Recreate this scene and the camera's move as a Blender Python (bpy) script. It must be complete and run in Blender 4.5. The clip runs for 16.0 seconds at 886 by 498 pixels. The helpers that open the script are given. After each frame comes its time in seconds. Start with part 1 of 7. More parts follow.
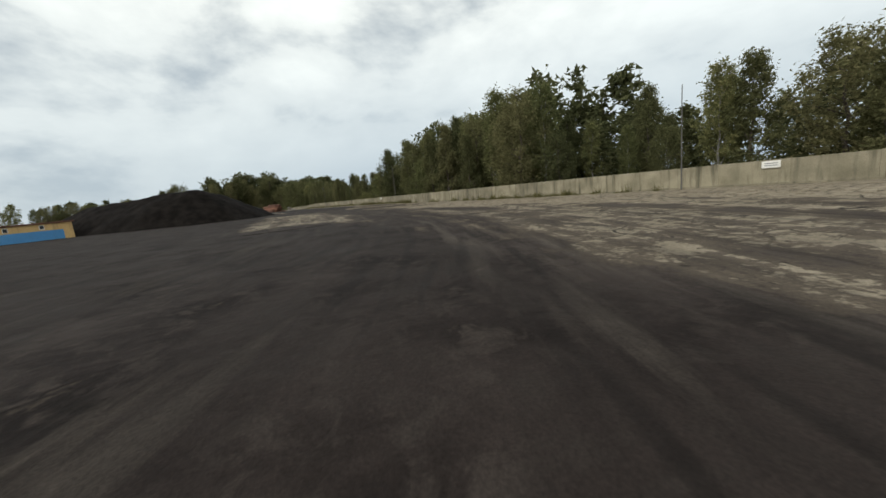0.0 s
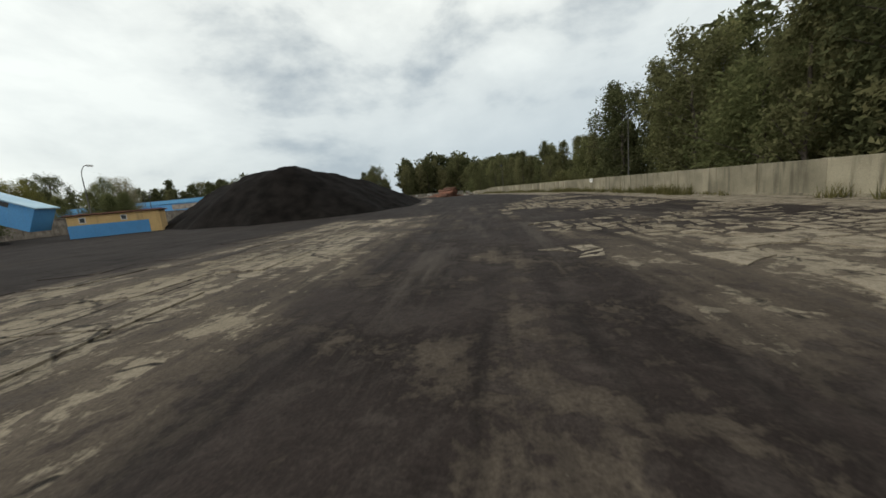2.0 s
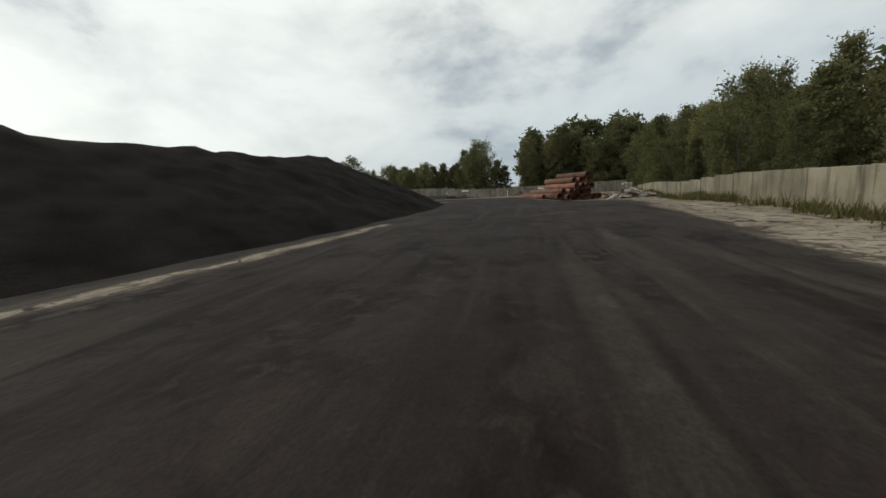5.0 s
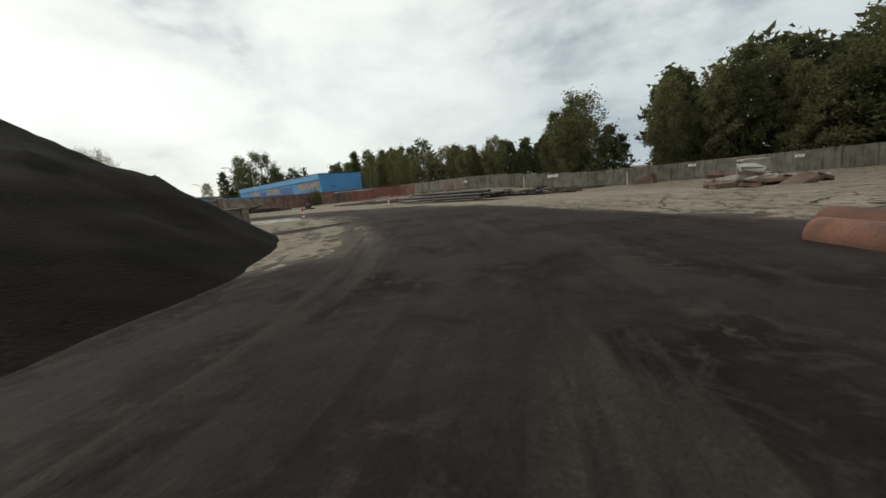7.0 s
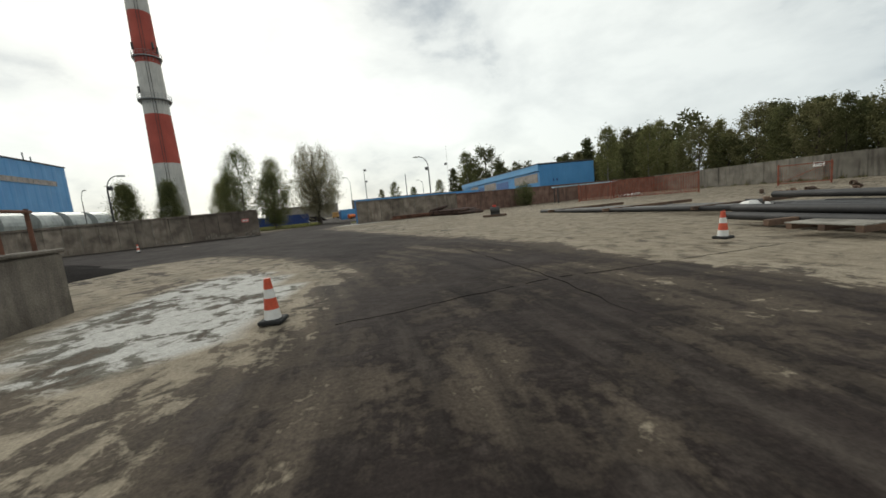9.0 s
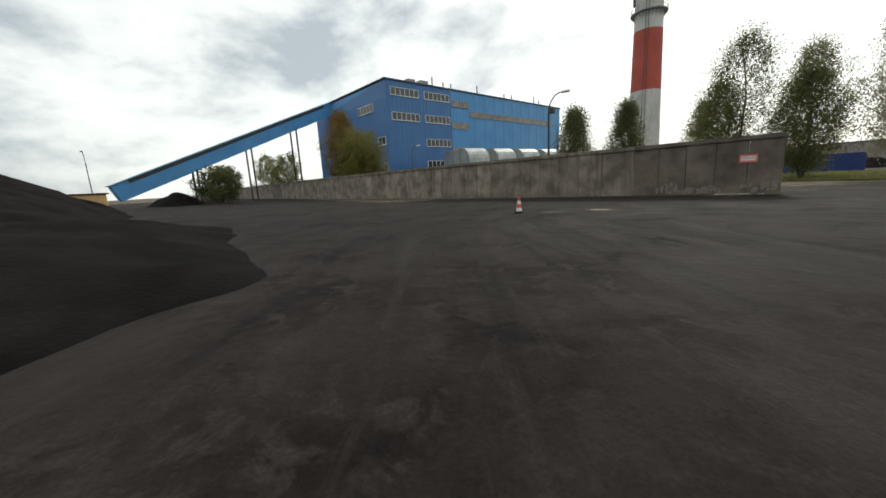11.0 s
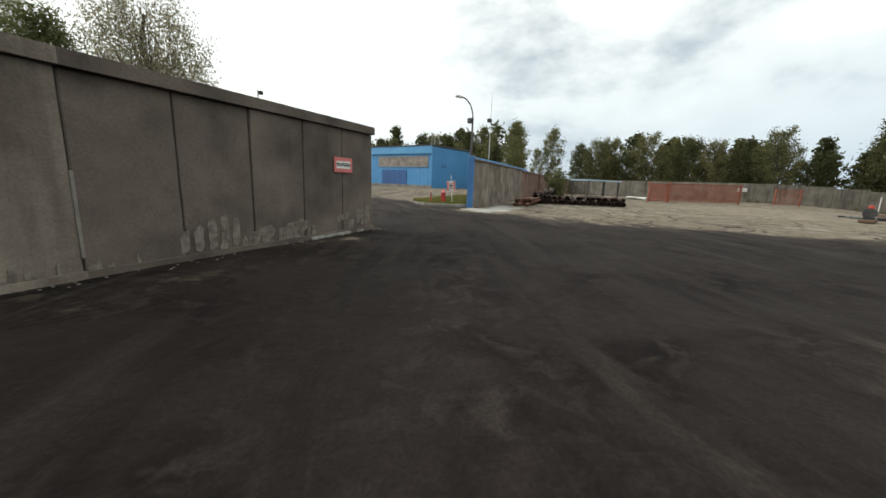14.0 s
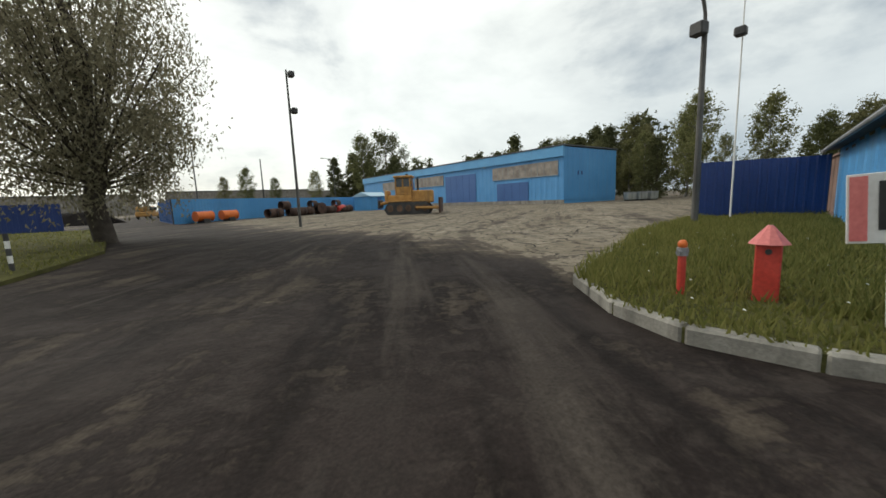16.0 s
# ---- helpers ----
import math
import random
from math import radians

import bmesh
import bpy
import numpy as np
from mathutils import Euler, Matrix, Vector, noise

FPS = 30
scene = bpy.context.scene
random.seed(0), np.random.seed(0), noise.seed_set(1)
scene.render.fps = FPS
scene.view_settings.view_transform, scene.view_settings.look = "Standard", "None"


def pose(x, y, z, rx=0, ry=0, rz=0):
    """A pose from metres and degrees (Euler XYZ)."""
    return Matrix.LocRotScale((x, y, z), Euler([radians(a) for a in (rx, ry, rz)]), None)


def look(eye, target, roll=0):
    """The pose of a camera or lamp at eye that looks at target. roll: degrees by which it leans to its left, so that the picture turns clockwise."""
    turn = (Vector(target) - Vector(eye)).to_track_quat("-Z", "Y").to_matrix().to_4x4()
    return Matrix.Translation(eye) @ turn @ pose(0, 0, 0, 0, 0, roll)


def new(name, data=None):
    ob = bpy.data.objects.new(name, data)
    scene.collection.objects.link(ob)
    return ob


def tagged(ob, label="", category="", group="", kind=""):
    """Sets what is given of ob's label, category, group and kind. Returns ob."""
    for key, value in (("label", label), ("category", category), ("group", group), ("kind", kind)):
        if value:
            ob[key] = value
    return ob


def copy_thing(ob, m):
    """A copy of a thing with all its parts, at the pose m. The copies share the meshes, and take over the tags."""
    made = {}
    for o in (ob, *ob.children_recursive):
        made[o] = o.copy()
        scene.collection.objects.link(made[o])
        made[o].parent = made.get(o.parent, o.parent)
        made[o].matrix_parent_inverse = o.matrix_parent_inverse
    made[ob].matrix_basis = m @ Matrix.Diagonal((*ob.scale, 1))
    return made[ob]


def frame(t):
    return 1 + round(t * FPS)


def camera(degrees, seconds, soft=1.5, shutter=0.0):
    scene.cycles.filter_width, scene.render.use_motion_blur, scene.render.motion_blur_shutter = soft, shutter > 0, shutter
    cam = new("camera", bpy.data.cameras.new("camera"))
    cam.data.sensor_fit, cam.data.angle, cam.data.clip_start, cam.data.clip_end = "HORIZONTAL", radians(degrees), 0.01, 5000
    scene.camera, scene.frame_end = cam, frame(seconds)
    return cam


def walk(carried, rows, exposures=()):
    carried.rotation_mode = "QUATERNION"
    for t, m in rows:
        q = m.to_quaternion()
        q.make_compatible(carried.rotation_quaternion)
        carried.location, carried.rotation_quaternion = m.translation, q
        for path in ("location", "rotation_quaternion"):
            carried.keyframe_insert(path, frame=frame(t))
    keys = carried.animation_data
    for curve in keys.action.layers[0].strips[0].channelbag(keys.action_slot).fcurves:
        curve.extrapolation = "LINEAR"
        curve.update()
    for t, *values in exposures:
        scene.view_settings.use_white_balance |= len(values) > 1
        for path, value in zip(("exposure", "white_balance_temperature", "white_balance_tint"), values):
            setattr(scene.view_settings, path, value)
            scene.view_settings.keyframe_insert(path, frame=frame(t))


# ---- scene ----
FOV = 102.0
cam = camera(FOV, 16.0, soft=1.6, shutter=0.018)
PATH = [
    (0, pose(-29.19, 53.42, 1.31, 80.77, 5.60, -110.27)),
    (0.5, pose(-21.90, 50.52, 1.31, 81.11, 5.11, -95.58)),
    (1, pose(-14.12, 48.60, 1.30, 80.69, 5.46, -85.60)),
    (1.5, pose(-5.70, 47.67, 1.30, 80.88, 4.45, -82.06)),
    (2, pose(3.78, 48.12, 1.29, 80.89, 5.22, -79.46)),
    (2.5, pose(13.96, 48.98, 1.24, 82.06, 4.19, -78.57)),
    (3, pose(25.23, 50.31, 1.30, 80.51, 1.14, -78.56)),
    (3.5, pose(35.57, 50.85, 1.32, 79.31, -0.39, -81.06)),
    (4, pose(45.74, 51.64, 1.32, 80.63, 3.06, -76.28)),
    (4.5, pose(55.67, 52.58, 1.31, 78.11, 4.40, -65.81)),
    (4.7, pose(58.68, 52.71, 1.30, 79.49, 4.15, -60.16)),
    (5.2, pose(68.21, 54.45, 1.30, 81.06, 3.97, -52.23)),
    (5.7, pose(77.64, 57.76, 1.30, 80.93, 4.28, -48.96)),
    (6.2, pose(86.00, 62.03, 1.30, 80.13, 4.84, -47.24)),
    (6.8, pose(93.20, 67.60, 1.30, 79.72, 5.53, -42.85)),
    (7, pose(95.10, 69.50, 1.28, 79.96, 5.85, -38.77)),
    (7.5, pose(99.19, 74.01, 1.32, 81.33, 4.84, -25.37)),
    (8, pose(102.19, 79.58, 1.20, 81.93, 5.66, -14.94)),
    (8.5, pose(104.32, 85.68, 1.30, 81.64, 5.23, -18.80)),
    (9, pose(105.39, 91.22, 1.32, 82.83, 5.60, -3.79)),
    (9.5, pose(104.47, 96.44, 1.32, 82.38, 5.36, 13.44)),
    (10, pose(102.51, 101.88, 1.33, 80.22, 6.36, 29.69)),
    (10.2, pose(101.41, 103.83, 1.34, 80.31, 4.52, 37.65)),
    (10.7, pose(98.26, 107.94, 1.30, 79.53, 3.60, 54.17)),
    (11.2, pose(93.90, 110.29, 1.30, 79.64, 2.21, 66.23)),
    (11.7, pose(89.43, 111.82, 1.30, 79.89, 0.63, 69.55)),
    (12.3, pose(85.45, 113.85, 1.29, 79.31, -1.14, 56.06)),
    (12.5, pose(84.47, 114.55, 1.28, 78.62, -1.89, 44.07)),
    (13, pose(82.34, 116.92, 1.30, 81.07, -2.64, 5.68)),
    (13.5, pose(81.80, 119.37, 1.30, 80.21, -1.67, -23.29)),
    (14, pose(82.48, 122.19, 1.31, 79.38, -1.96, -46.95)),
    (14.5, pose(84.22, 124.75, 1.30, 80.42, -0.76, -60.48)),
    (15, pose(87.03, 127.40, 1.27, 80.22, 0.29, -54.97)),
    (15.5, pose(90.31, 130.60, 1.25, 81.25, 4.37, -35.60)),
    (16, pose(93.51, 135.14, 1.28, 82.09, 2.31, -28.20)),
]
walk(cam, PATH, [(t, e, 6500, 5.5) for t, e in ((0.0, 0.36), (2.0, 0.24), (4.0, 0.10), (7.0, 0.12), (9.5, 0.14), (10.5, 0.28), (12.5, 0.60), (14.0, 0.58), (15.0, 0.40), (16.0, 0.28))])

# ---- light: bright overcast, the sun behind thin cloud beyond the chimney ----
SUN_DIR = Vector((-0.42, 0.78, 0.62)).normalized()
sun_data = bpy.data.lights.new("sun", "SUN")
sun_data.energy, sun_data.angle, sun_data.color = 1.3, radians(14), (1.0, 0.95, 0.88)
sun = new("sun", sun_data)
sun.matrix_world = look(SUN_DIR * 300, (0, 0, 0))


def build_world():
    w = bpy.data.worlds.new("world")
    scene.world = w
    w.use_nodes = True
    nt = w.node_tree
    nt.nodes.clear()
    N = nt.nodes.new
    out, bg, sky = N("ShaderNodeOutputWorld"), N("ShaderNodeBackground"), N("ShaderNodeTexSky")
    sky.sky_type, sky.sun_disc = "NISHITA", False
    sky.sun_elevation = math.asin(SUN_DIR.z)
    sky.sun_rotation = math.atan2(SUN_DIR.x, SUN_DIR.y)
    sky.air_density, sky.dust_density = 1.0, 2.0
    co, mp = N("ShaderNodeTexCoord"), N("ShaderNodeMapping")
    mp.inputs["Scale"].default_value = (1.0, 1.0, 2.0)
    n1, n2, mix1 = N("ShaderNodeTexNoise"), N("ShaderNodeTexNoise"), N("ShaderNodeMath")
    n1.inputs["Scale"].default_value, n1.inputs["Detail"].default_value = 3.0, 8.0
    n1.inputs["Roughness"].default_value, n1.inputs["Distortion"].default_value = 0.55, 0.15
    n2.inputs["Scale"].default_value, n2.inputs["Detail"].default_value = 0.9, 3.0
    mix1.operation = "MULTIPLY_ADD"
    mix1.inputs[1].default_value = 0.5
    ramp = N("ShaderNodeValToRGB")
    e = ramp.color_ramp.elements
    e[0].position, e[0].color = 0.56, (3.7, 4.0, 4.25, 1)
    e[1].position, e[1].color = 0.86, (8.7, 8.75, 8.4, 1)
    m = e.new(0.70)
    m.color = (7.2, 7.3, 7.1, 1)
    blend = N("ShaderNodeMixRGB")
    blend.inputs["Fac"].default_value = 0.88
    nt.links.new(co.outputs["Generated"], mp.inputs["Vector"])
    nt.links.new(mp.outputs["Vector"], n1.inputs["Vector"])
    nt.links.new(mp.outputs["Vector"], n2.inputs["Vector"])
    nt.links.new(n2.outputs["Fac"], mix1.inputs[0])
    nt.links.new(n1.outputs["Fac"], mix1.inputs[2])
    nt.links.new(mix1.outputs[0], ramp.inputs["Fac"])
    nt.links.new(sky.outputs["Color"], blend.inputs["Color1"])
    nt.links.new(ramp.outputs["Color"], blend.inputs["Color2"])
    # darker blue-grey bank low down, away from the sun
    sep, away, low, mul, haze = N("ShaderNodeSeparateXYZ"), N("ShaderNodeVectorMath"), N("ShaderNodeMapRange"), N("ShaderNodeMath"), N("ShaderNodeMixRGB")
    away.operation = "DOT_PRODUCT"
    away.inputs[1].default_value = (0.45, -0.30, 0.0)
    rise = N("ShaderNodeMapRange")
    rise.inputs["From Min"].default_value, rise.inputs["From Max"].default_value = -0.2, 0.5
    low.inputs["From Min"].default_value, low.inputs["From Max"].default_value = 0.42, 0.03
    mul.operation = "MULTIPLY"
    nt.links.new(co.outputs["Generated"], away.inputs[0])
    nt.links.new(co.outputs["Generated"], sep.inputs[0])
    nt.links.new(away.outputs["Value"], rise.inputs["Value"])
    nt.links.new(sep.outputs["Z"], low.inputs["Value"])
    nt.links.new(rise.outputs["Result"], mul.inputs[0])
    nt.links.new(low.outputs["Result"], mul.inputs[1])
    nt.links.new(mul.outputs[0], haze.inputs["Fac"])
    nt.links.new(blend.outputs["Color"], haze.inputs["Color1"])
    haze.inputs["Color2"].default_value = (3.5, 4.1, 4.75, 1)
    nt.links.new(haze.outputs["Color"], bg.inputs["Color"])
    bg.inputs["Strength"].default_value = 0.11
    nt.links.new(bg.outputs["Background"], out.inputs["Surface"])


build_world()


# ---- materials ----
def material(name, c1, c2, rough=0.8, metal=0.0, scale=3.0, fine=40.0, bump=0.3, streak=0.0, third=None, vary=0.0, spec=0.5):
    """Two colours mixed by coarse noise, fine grain, optional upright streaks, dirt colour and change from object to object."""
    m = bpy.data.materials.new(name)
    m.use_nodes = True
    nt = m.node_tree
    N, L = nt.nodes.new, nt.links.new
    b = nt.nodes["Principled BSDF"]
    b.inputs["Roughness"].default_value, b.inputs["Metallic"].default_value = rough, metal
    b.inputs["Specular IOR Level"].default_value = spec
    co = N("ShaderNodeTexCoord")
    geo = N("ShaderNodeNewGeometry")
    n1, n2 = N("ShaderNodeTexNoise"), N("ShaderNodeTexNoise")
    n1.inputs["Scale"].default_value, n1.inputs["Detail"].default_value = scale, 6
    n2.inputs["Scale"].default_value, n2.inputs["Detail"].default_value = fine, 4
    L(geo.outputs["Position"], n1.inputs["Vector"])
    L(geo.outputs["Position"], n2.inputs["Vector"])
    mix = N("ShaderNodeMixRGB")
    mix.inputs["Color1"].default_value, mix.inputs["Color2"].default_value = (*c1, 1), (*c2, 1)
    ramp = N("ShaderNodeMapRange")
    ramp.inputs["From Min"].default_value, ramp.inputs["From Max"].default_value = 0.34, 0.66
    L(n1.outputs["Fac"], ramp.inputs["Value"])
    L(ramp.outputs["Result"], mix.inputs["Fac"])
    col = mix.outputs["Color"]
    grain = N("ShaderNodeMixRGB")
    grain.blend_type = "OVERLAY"
    grain.inputs["Fac"].default_value = 0.35
    L(col, grain.inputs["Color1"])
    L(n2.outputs["Fac"], grain.inputs["Color2"])
    col = grain.outputs["Color"]
    if streak:
        mp, n3, r3, mx = N("ShaderNodeMapping"), N("ShaderNodeTexNoise"), N("ShaderNodeMapRange"), N("ShaderNodeMixRGB")
        mp.inputs["Scale"].default_value = (2.2, 2.2, 0.22)
        n3.inputs["Scale"].default_value, n3.inputs["Detail"].default_value = 1.6, 5
        r3.inputs["From Min"].default_value, r3.inputs["From Max"].default_value = 0.5, 0.72
        r3.inputs["To Max"].default_value = streak
        L(geo.outputs["Position"], mp.inputs["Vector"])
        L(mp.outputs["Vector"], n3.inputs["Vector"])
        L(n3.outputs["Fac"], r3.inputs["Value"])
        L(r3.outputs["Result"], mx.inputs["Fac"])
        L(col, mx.inputs["Color1"])
        mx.inputs["Color2"].default_value = (*(third or (0.05, 0.045, 0.04)), 1)
        col = mx.outputs["Color"]
    if vary:
        oi, hs, mr = N("ShaderNodeObjectInfo"), N("ShaderNodeHueSaturation"), N("ShaderNodeMapRange")
        mr.inputs["To Min"].default_value, mr.inputs["To Max"].default_value = 1 - vary, 1 + vary
        L(oi.outputs["Random"], mr.inputs["Value"])
        L(mr.outputs["Result"], hs.inputs["Value"])
        L(col, hs.inputs["Color"])
        col = hs.outputs["Color"]
    L(col, b.inputs["Base Color"])
    if bump:
        bp = N("ShaderNodeBump")
        bp.inputs["Strength"].default_value, bp.inputs["Distance"].default_value = bump, 0.03
        add = N("ShaderNodeMath")
        add.operation = "ADD"
        L(n1.outputs["Fac"], add.inputs[0])
        L(n2.outputs["Fac"], add.inputs[1])
        L(add.outputs[0], bp.inputs["Height"])
        L(bp.outputs["Normal"], b.inputs["Normal"])
    return m


def leaf_material(name, c1, c2, back=0.35):
    m = bpy.data.materials.new(name)
    m.use_nodes = True
    nt = m.node_tree
    N, L = nt.nodes.new, nt.links.new
    b = nt.nodes["Principled BSDF"]
    b.inputs["Roughness"].default_value = 0.9
    b.inputs["Specular IOR Level"].default_value = 0.06
    geo, oi = N("ShaderNodeNewGeometry"), N("ShaderNodeObjectInfo")
    mix, hs, mr = N("ShaderNodeMixRGB"), N("ShaderNodeHueSaturation"), N("ShaderNodeMapRange")
    mix.inputs["Color1"].default_value, mix.inputs["Color2"].default_value = (*c1, 1), (*c2, 1)
    L(geo.outputs["Random Per Island"], mix.inputs["Fac"])
    mr.inputs["To Min"].default_value, mr.inputs["To Max"].default_value = 0.7, 1.3
    L(oi.outputs["Random"], mr.inputs["Value"])
    L(mr.outputs["Result"], hs.inputs["Value"])
    hue = N("ShaderNodeMapRange")
    hue.inputs["To Min"].default_value, hue.inputs["To Max"].default_value = 0.515, 0.475
    L(oi.outputs["Random"], hue.inputs["Value"])
    L(hue.outputs["Result"], hs.inputs["Hue"])
    L(mix.outputs["Color"], hs.inputs["Color"])
    L(hs.outputs["Color"], b.inputs["Base Color"])
    tr, ms = N("ShaderNodeBsdfTranslucent"), N("ShaderNodeMixShader")
    L(hs.outputs["Color"], tr.inputs["Color"])
    ms.inputs["Fac"].default_value = back
    L(b.outputs["BSDF"], ms.inputs[1])
    L(tr.outputs["BSDF"], ms.inputs[2])
    L(ms.outputs["Shader"], nt.nodes["Material Output"].inputs["Surface"])
    return m


def ground_material():
    """Old concrete slabs and trodden dust under coal dirt; the coal follows the 'coal' attribute, broken up by noise."""
    m = bpy.data.materials.new("yard_ground")
    m.use_nodes = True
    nt = m.node_tree
    N, L = nt.nodes.new, nt.links.new
    b = nt.nodes["Principled BSDF"]
    geo = N("ShaderNodeNewGeometry")
    at = N("ShaderNodeAttribute")
    at.attribute_name = "coal"
    at2 = N("ShaderNodeAttribute")
    at2.attribute_name = "pale"
    def noise_tex(s, d, r=0.55, vec=None, dist=0.0):
        n = N("ShaderNodeTexNoise")
        n.inputs["Scale"].default_value, n.inputs["Detail"].default_value = s, d
        n.inputs["Roughness"].default_value, n.inputs["Distortion"].default_value = r, dist
        L(vec or geo.outputs["Position"], n.inputs["Vector"])
        return n.outputs["Fac"]
    def mathn(op, a, bb):
        n = N("ShaderNodeMath")
        n.operation = op
        for i, v in enumerate((a, bb)):
            if isinstance(v, (int, float)):
                n.inputs[i].default_value = v
            else:
                L(v, n.inputs[i])
        return n.outputs[0]
    def mr(v, a, c, lo=0.0, hi=1.0):
        n = N("ShaderNodeMapRange")
        for k, x in (("From Min", a), ("From Max", c), ("To Min", lo), ("To Max", hi)):
            n.inputs[k].default_value = x
        L(v, n.inputs["Value"])
        return n.outputs["Result"]
    def mixc(f, a, c, kind="MIX"):
        n = N("ShaderNodeMixRGB")
        n.blend_type = kind
        for k, v in (("Fac", f), ("Color1", a), ("Color2", c)):
            if isinstance(v, tuple):
                n.inputs[k].default_value = (*v, 1)
            elif isinstance(v, (int, float)):
                n.inputs[k].default_value = v
            else:
                L(v, n.inputs[k])
        return n.outputs["Color"]
    lane = N("ShaderNodeAttribute")
    lane.attribute_name = "lane"
    rot = N("ShaderNodeMapping")
    rot.inputs["Scale"].default_value = (0.10, 1.0, 1.0)
    L(lane.outputs["Vector"], rot.inputs["Vector"])
    big, mid, fin = noise_tex(0.10, 6), noise_tex(0.55, 8, 0.62, None, 0.4), noise_tex(9.0, 6, 0.6)
    strk = noise_tex(0.75, 7, 0.62, rot.outputs["Vector"])
    tyre = noise_tex(2.4, 4, 0.5, rot.outputs["Vector"])
    fine2 = noise_tex(2.6, 8, 0.65, None, 0.6)
    concrete = mixc(mr(mid, 0.32, 0.68), (0.155, 0.130, 0.098), (0.315, 0.272, 0.208))
    concrete = mixc(mr(big, 0.40, 0.66, 0.0, 0.75), concrete, (0.190, 0.157, 0.113))
    concrete = mixc(mr(fine2, 0.53, 0.62, 0.0, 0.8), concrete, (0.060, 0.049, 0.039))
    concrete = mixc(mr(tyre, 0.50, 0.68, 0.0, 0.55), concrete, (0.060, 0.053, 0.045))
    wob = N("ShaderNodeVectorMath")
    wob.operation = "ADD"
    wn = N("ShaderNodeTexNoise")
    wn.inputs["Scale"].default_value, wn.inputs["Detail"].default_value = 0.8, 6
    L(geo.outputs["Position"], wn.inputs["Vector"])
    L(geo.outputs["Position"], wob.inputs[0])
    L(wn.outputs["Color"], wob.inputs[1])
    vor = N("ShaderNodeTexVoronoi")
    vor.feature = "DISTANCE_TO_EDGE"
    vor.inputs["Scale"].default_value = 0.42
    L(wob.outputs[0], vor.inputs["Vector"])
    vor2 = N("ShaderNodeTexVoronoi")
    vor2.feature = "DISTANCE_TO_EDGE"
    vor2.inputs["Scale"].default_value = 1.5
    L(wob.outputs[0], vor2.inputs["Vector"])
    craze = mathn("MULTIPLY", mr(vor2.outputs["Distance"], 0.012, 0.034, 1.0, 0.0), mr(fine2, 0.47, 0.54))
    crack = mathn("MULTIPLY", mr(at2.outputs["Fac"], 0.31, 0.335, 1.0, 0.0), mathn("MAXIMUM", craze, mathn("MULTIPLY", mr(vor.outputs["Distance"], 0.007, 0.020, 1.0, 0.0), mr(mid, 0.38, 0.48))))
    concrete = mixc(crack, concrete, (0.022, 0.019, 0.016))
    pl = at2.outputs["Fac"]
    sandy = mixc(mr(mathn("ADD", mathn("MULTIPLY", fine2, 0.65), mathn("MULTIPLY", fin, 0.35)), 0.40, 0.60, 1.0, 0.0), (0.120, 0.098, 0.072), (0.320, 0.274, 0.207))
    white = mixc(mathn("MULTIPLY", mr(mathn("ADD", mathn("MULTIPLY", mid, 0.5), mathn("MULTIPLY", fine2, 0.5)), 0.49, 0.53), mr(pl, 0.96, 1.0, 1.0, 0.25)), (0.40, 0.39, 0.365), (0.115, 0.108, 0.090))
    concrete = mixc(mathn("MULTIPLY", mr(pl, 0.05, 0.5), mr(mid, 0.30, 0.62, 1.0, 0.35)), concrete, sandy)
    concrete = mixc(mr(pl, 0.6, 0.95), concrete, white)
    coalc = mixc(mr(mid, 0.35, 0.7), (0.0092, 0.0067, 0.0061), (0.036, 0.0275, 0.0240))
    coalc = mixc(mr(fine2, 0.50, 0.64, 0.0, 0.6), coalc, (0.052, 0.042, 0.036))
    coalc = mixc(mr(strk, 0.55, 0.65, 0.0, 0.6), coalc, (0.086, 0.072, 0.060))
    coalc = mixc(mr(tyre, 0.54, 0.66, 0.0, 0.6), coalc, (0.0085, 0.0066, 0.0060))
    lvl = mathn("ADD", at.outputs["Fac"], mathn("MULTIPLY", mathn("SUBTRACT", mathn("ADD", mathn("MULTIPLY", strk, 0.62), mathn("ADD", mathn("MULTIPLY", mid, 0.55), mathn("ADD", mathn("MULTIPLY", fine2, 0.42), mathn("MULTIPLY", fin, 0.22)))), 0.905), 2.0))
    dust = mixc(mr(fine2, 0.35, 0.65), (0.048, 0.038, 0.030), (0.100, 0.081, 0.062))
    dust = mixc(mr(tyre, 0.48, 0.66, 0.0, 0.7), dust, (0.030, 0.024, 0.020))
    fac = mr(lvl, 0.30, 0.40)
    col = mixc(fac, concrete, dust)
    col = mixc(mr(lvl, 0.50, 0.64), col, coalc)
    col = mixc(mr(lvl, 0.88, 1.15, 0.0, 0.6), col, (0.0105, 0.0080, 0.0072))
    grit = noise_tex(34.0, 5, 0.7)
    col = mixc(0.45, col, fin, "OVERLAY")
    col = mixc(0.40, col, mr(grit, 0.25, 0.75), "OVERLAY")
    L(col, b.inputs["Base Color"])
    L(mr(mid, 0.3, 0.75, 0.95, 0.75), b.inputs["Roughness"])
    b.inputs["Specular IOR Level"].default_value = 0.10
    bp = N("ShaderNodeBump")
    bp.inputs["Strength"].default_value, bp.inputs["Distance"].default_value = 0.5, 0.06
    open_crack = mathn("MULTIPLY", crack, mathn("SUBTRACT", 1.0, fac))
    relief = mathn("ADD", mathn("ADD", mathn("MULTIPLY", mid, 0.6), mathn("MULTIPLY", grit, 0.16)), mathn("ADD", mathn("MULTIPLY", fin, 0.40), mathn("MULTIPLY", fine2, 0.35)))
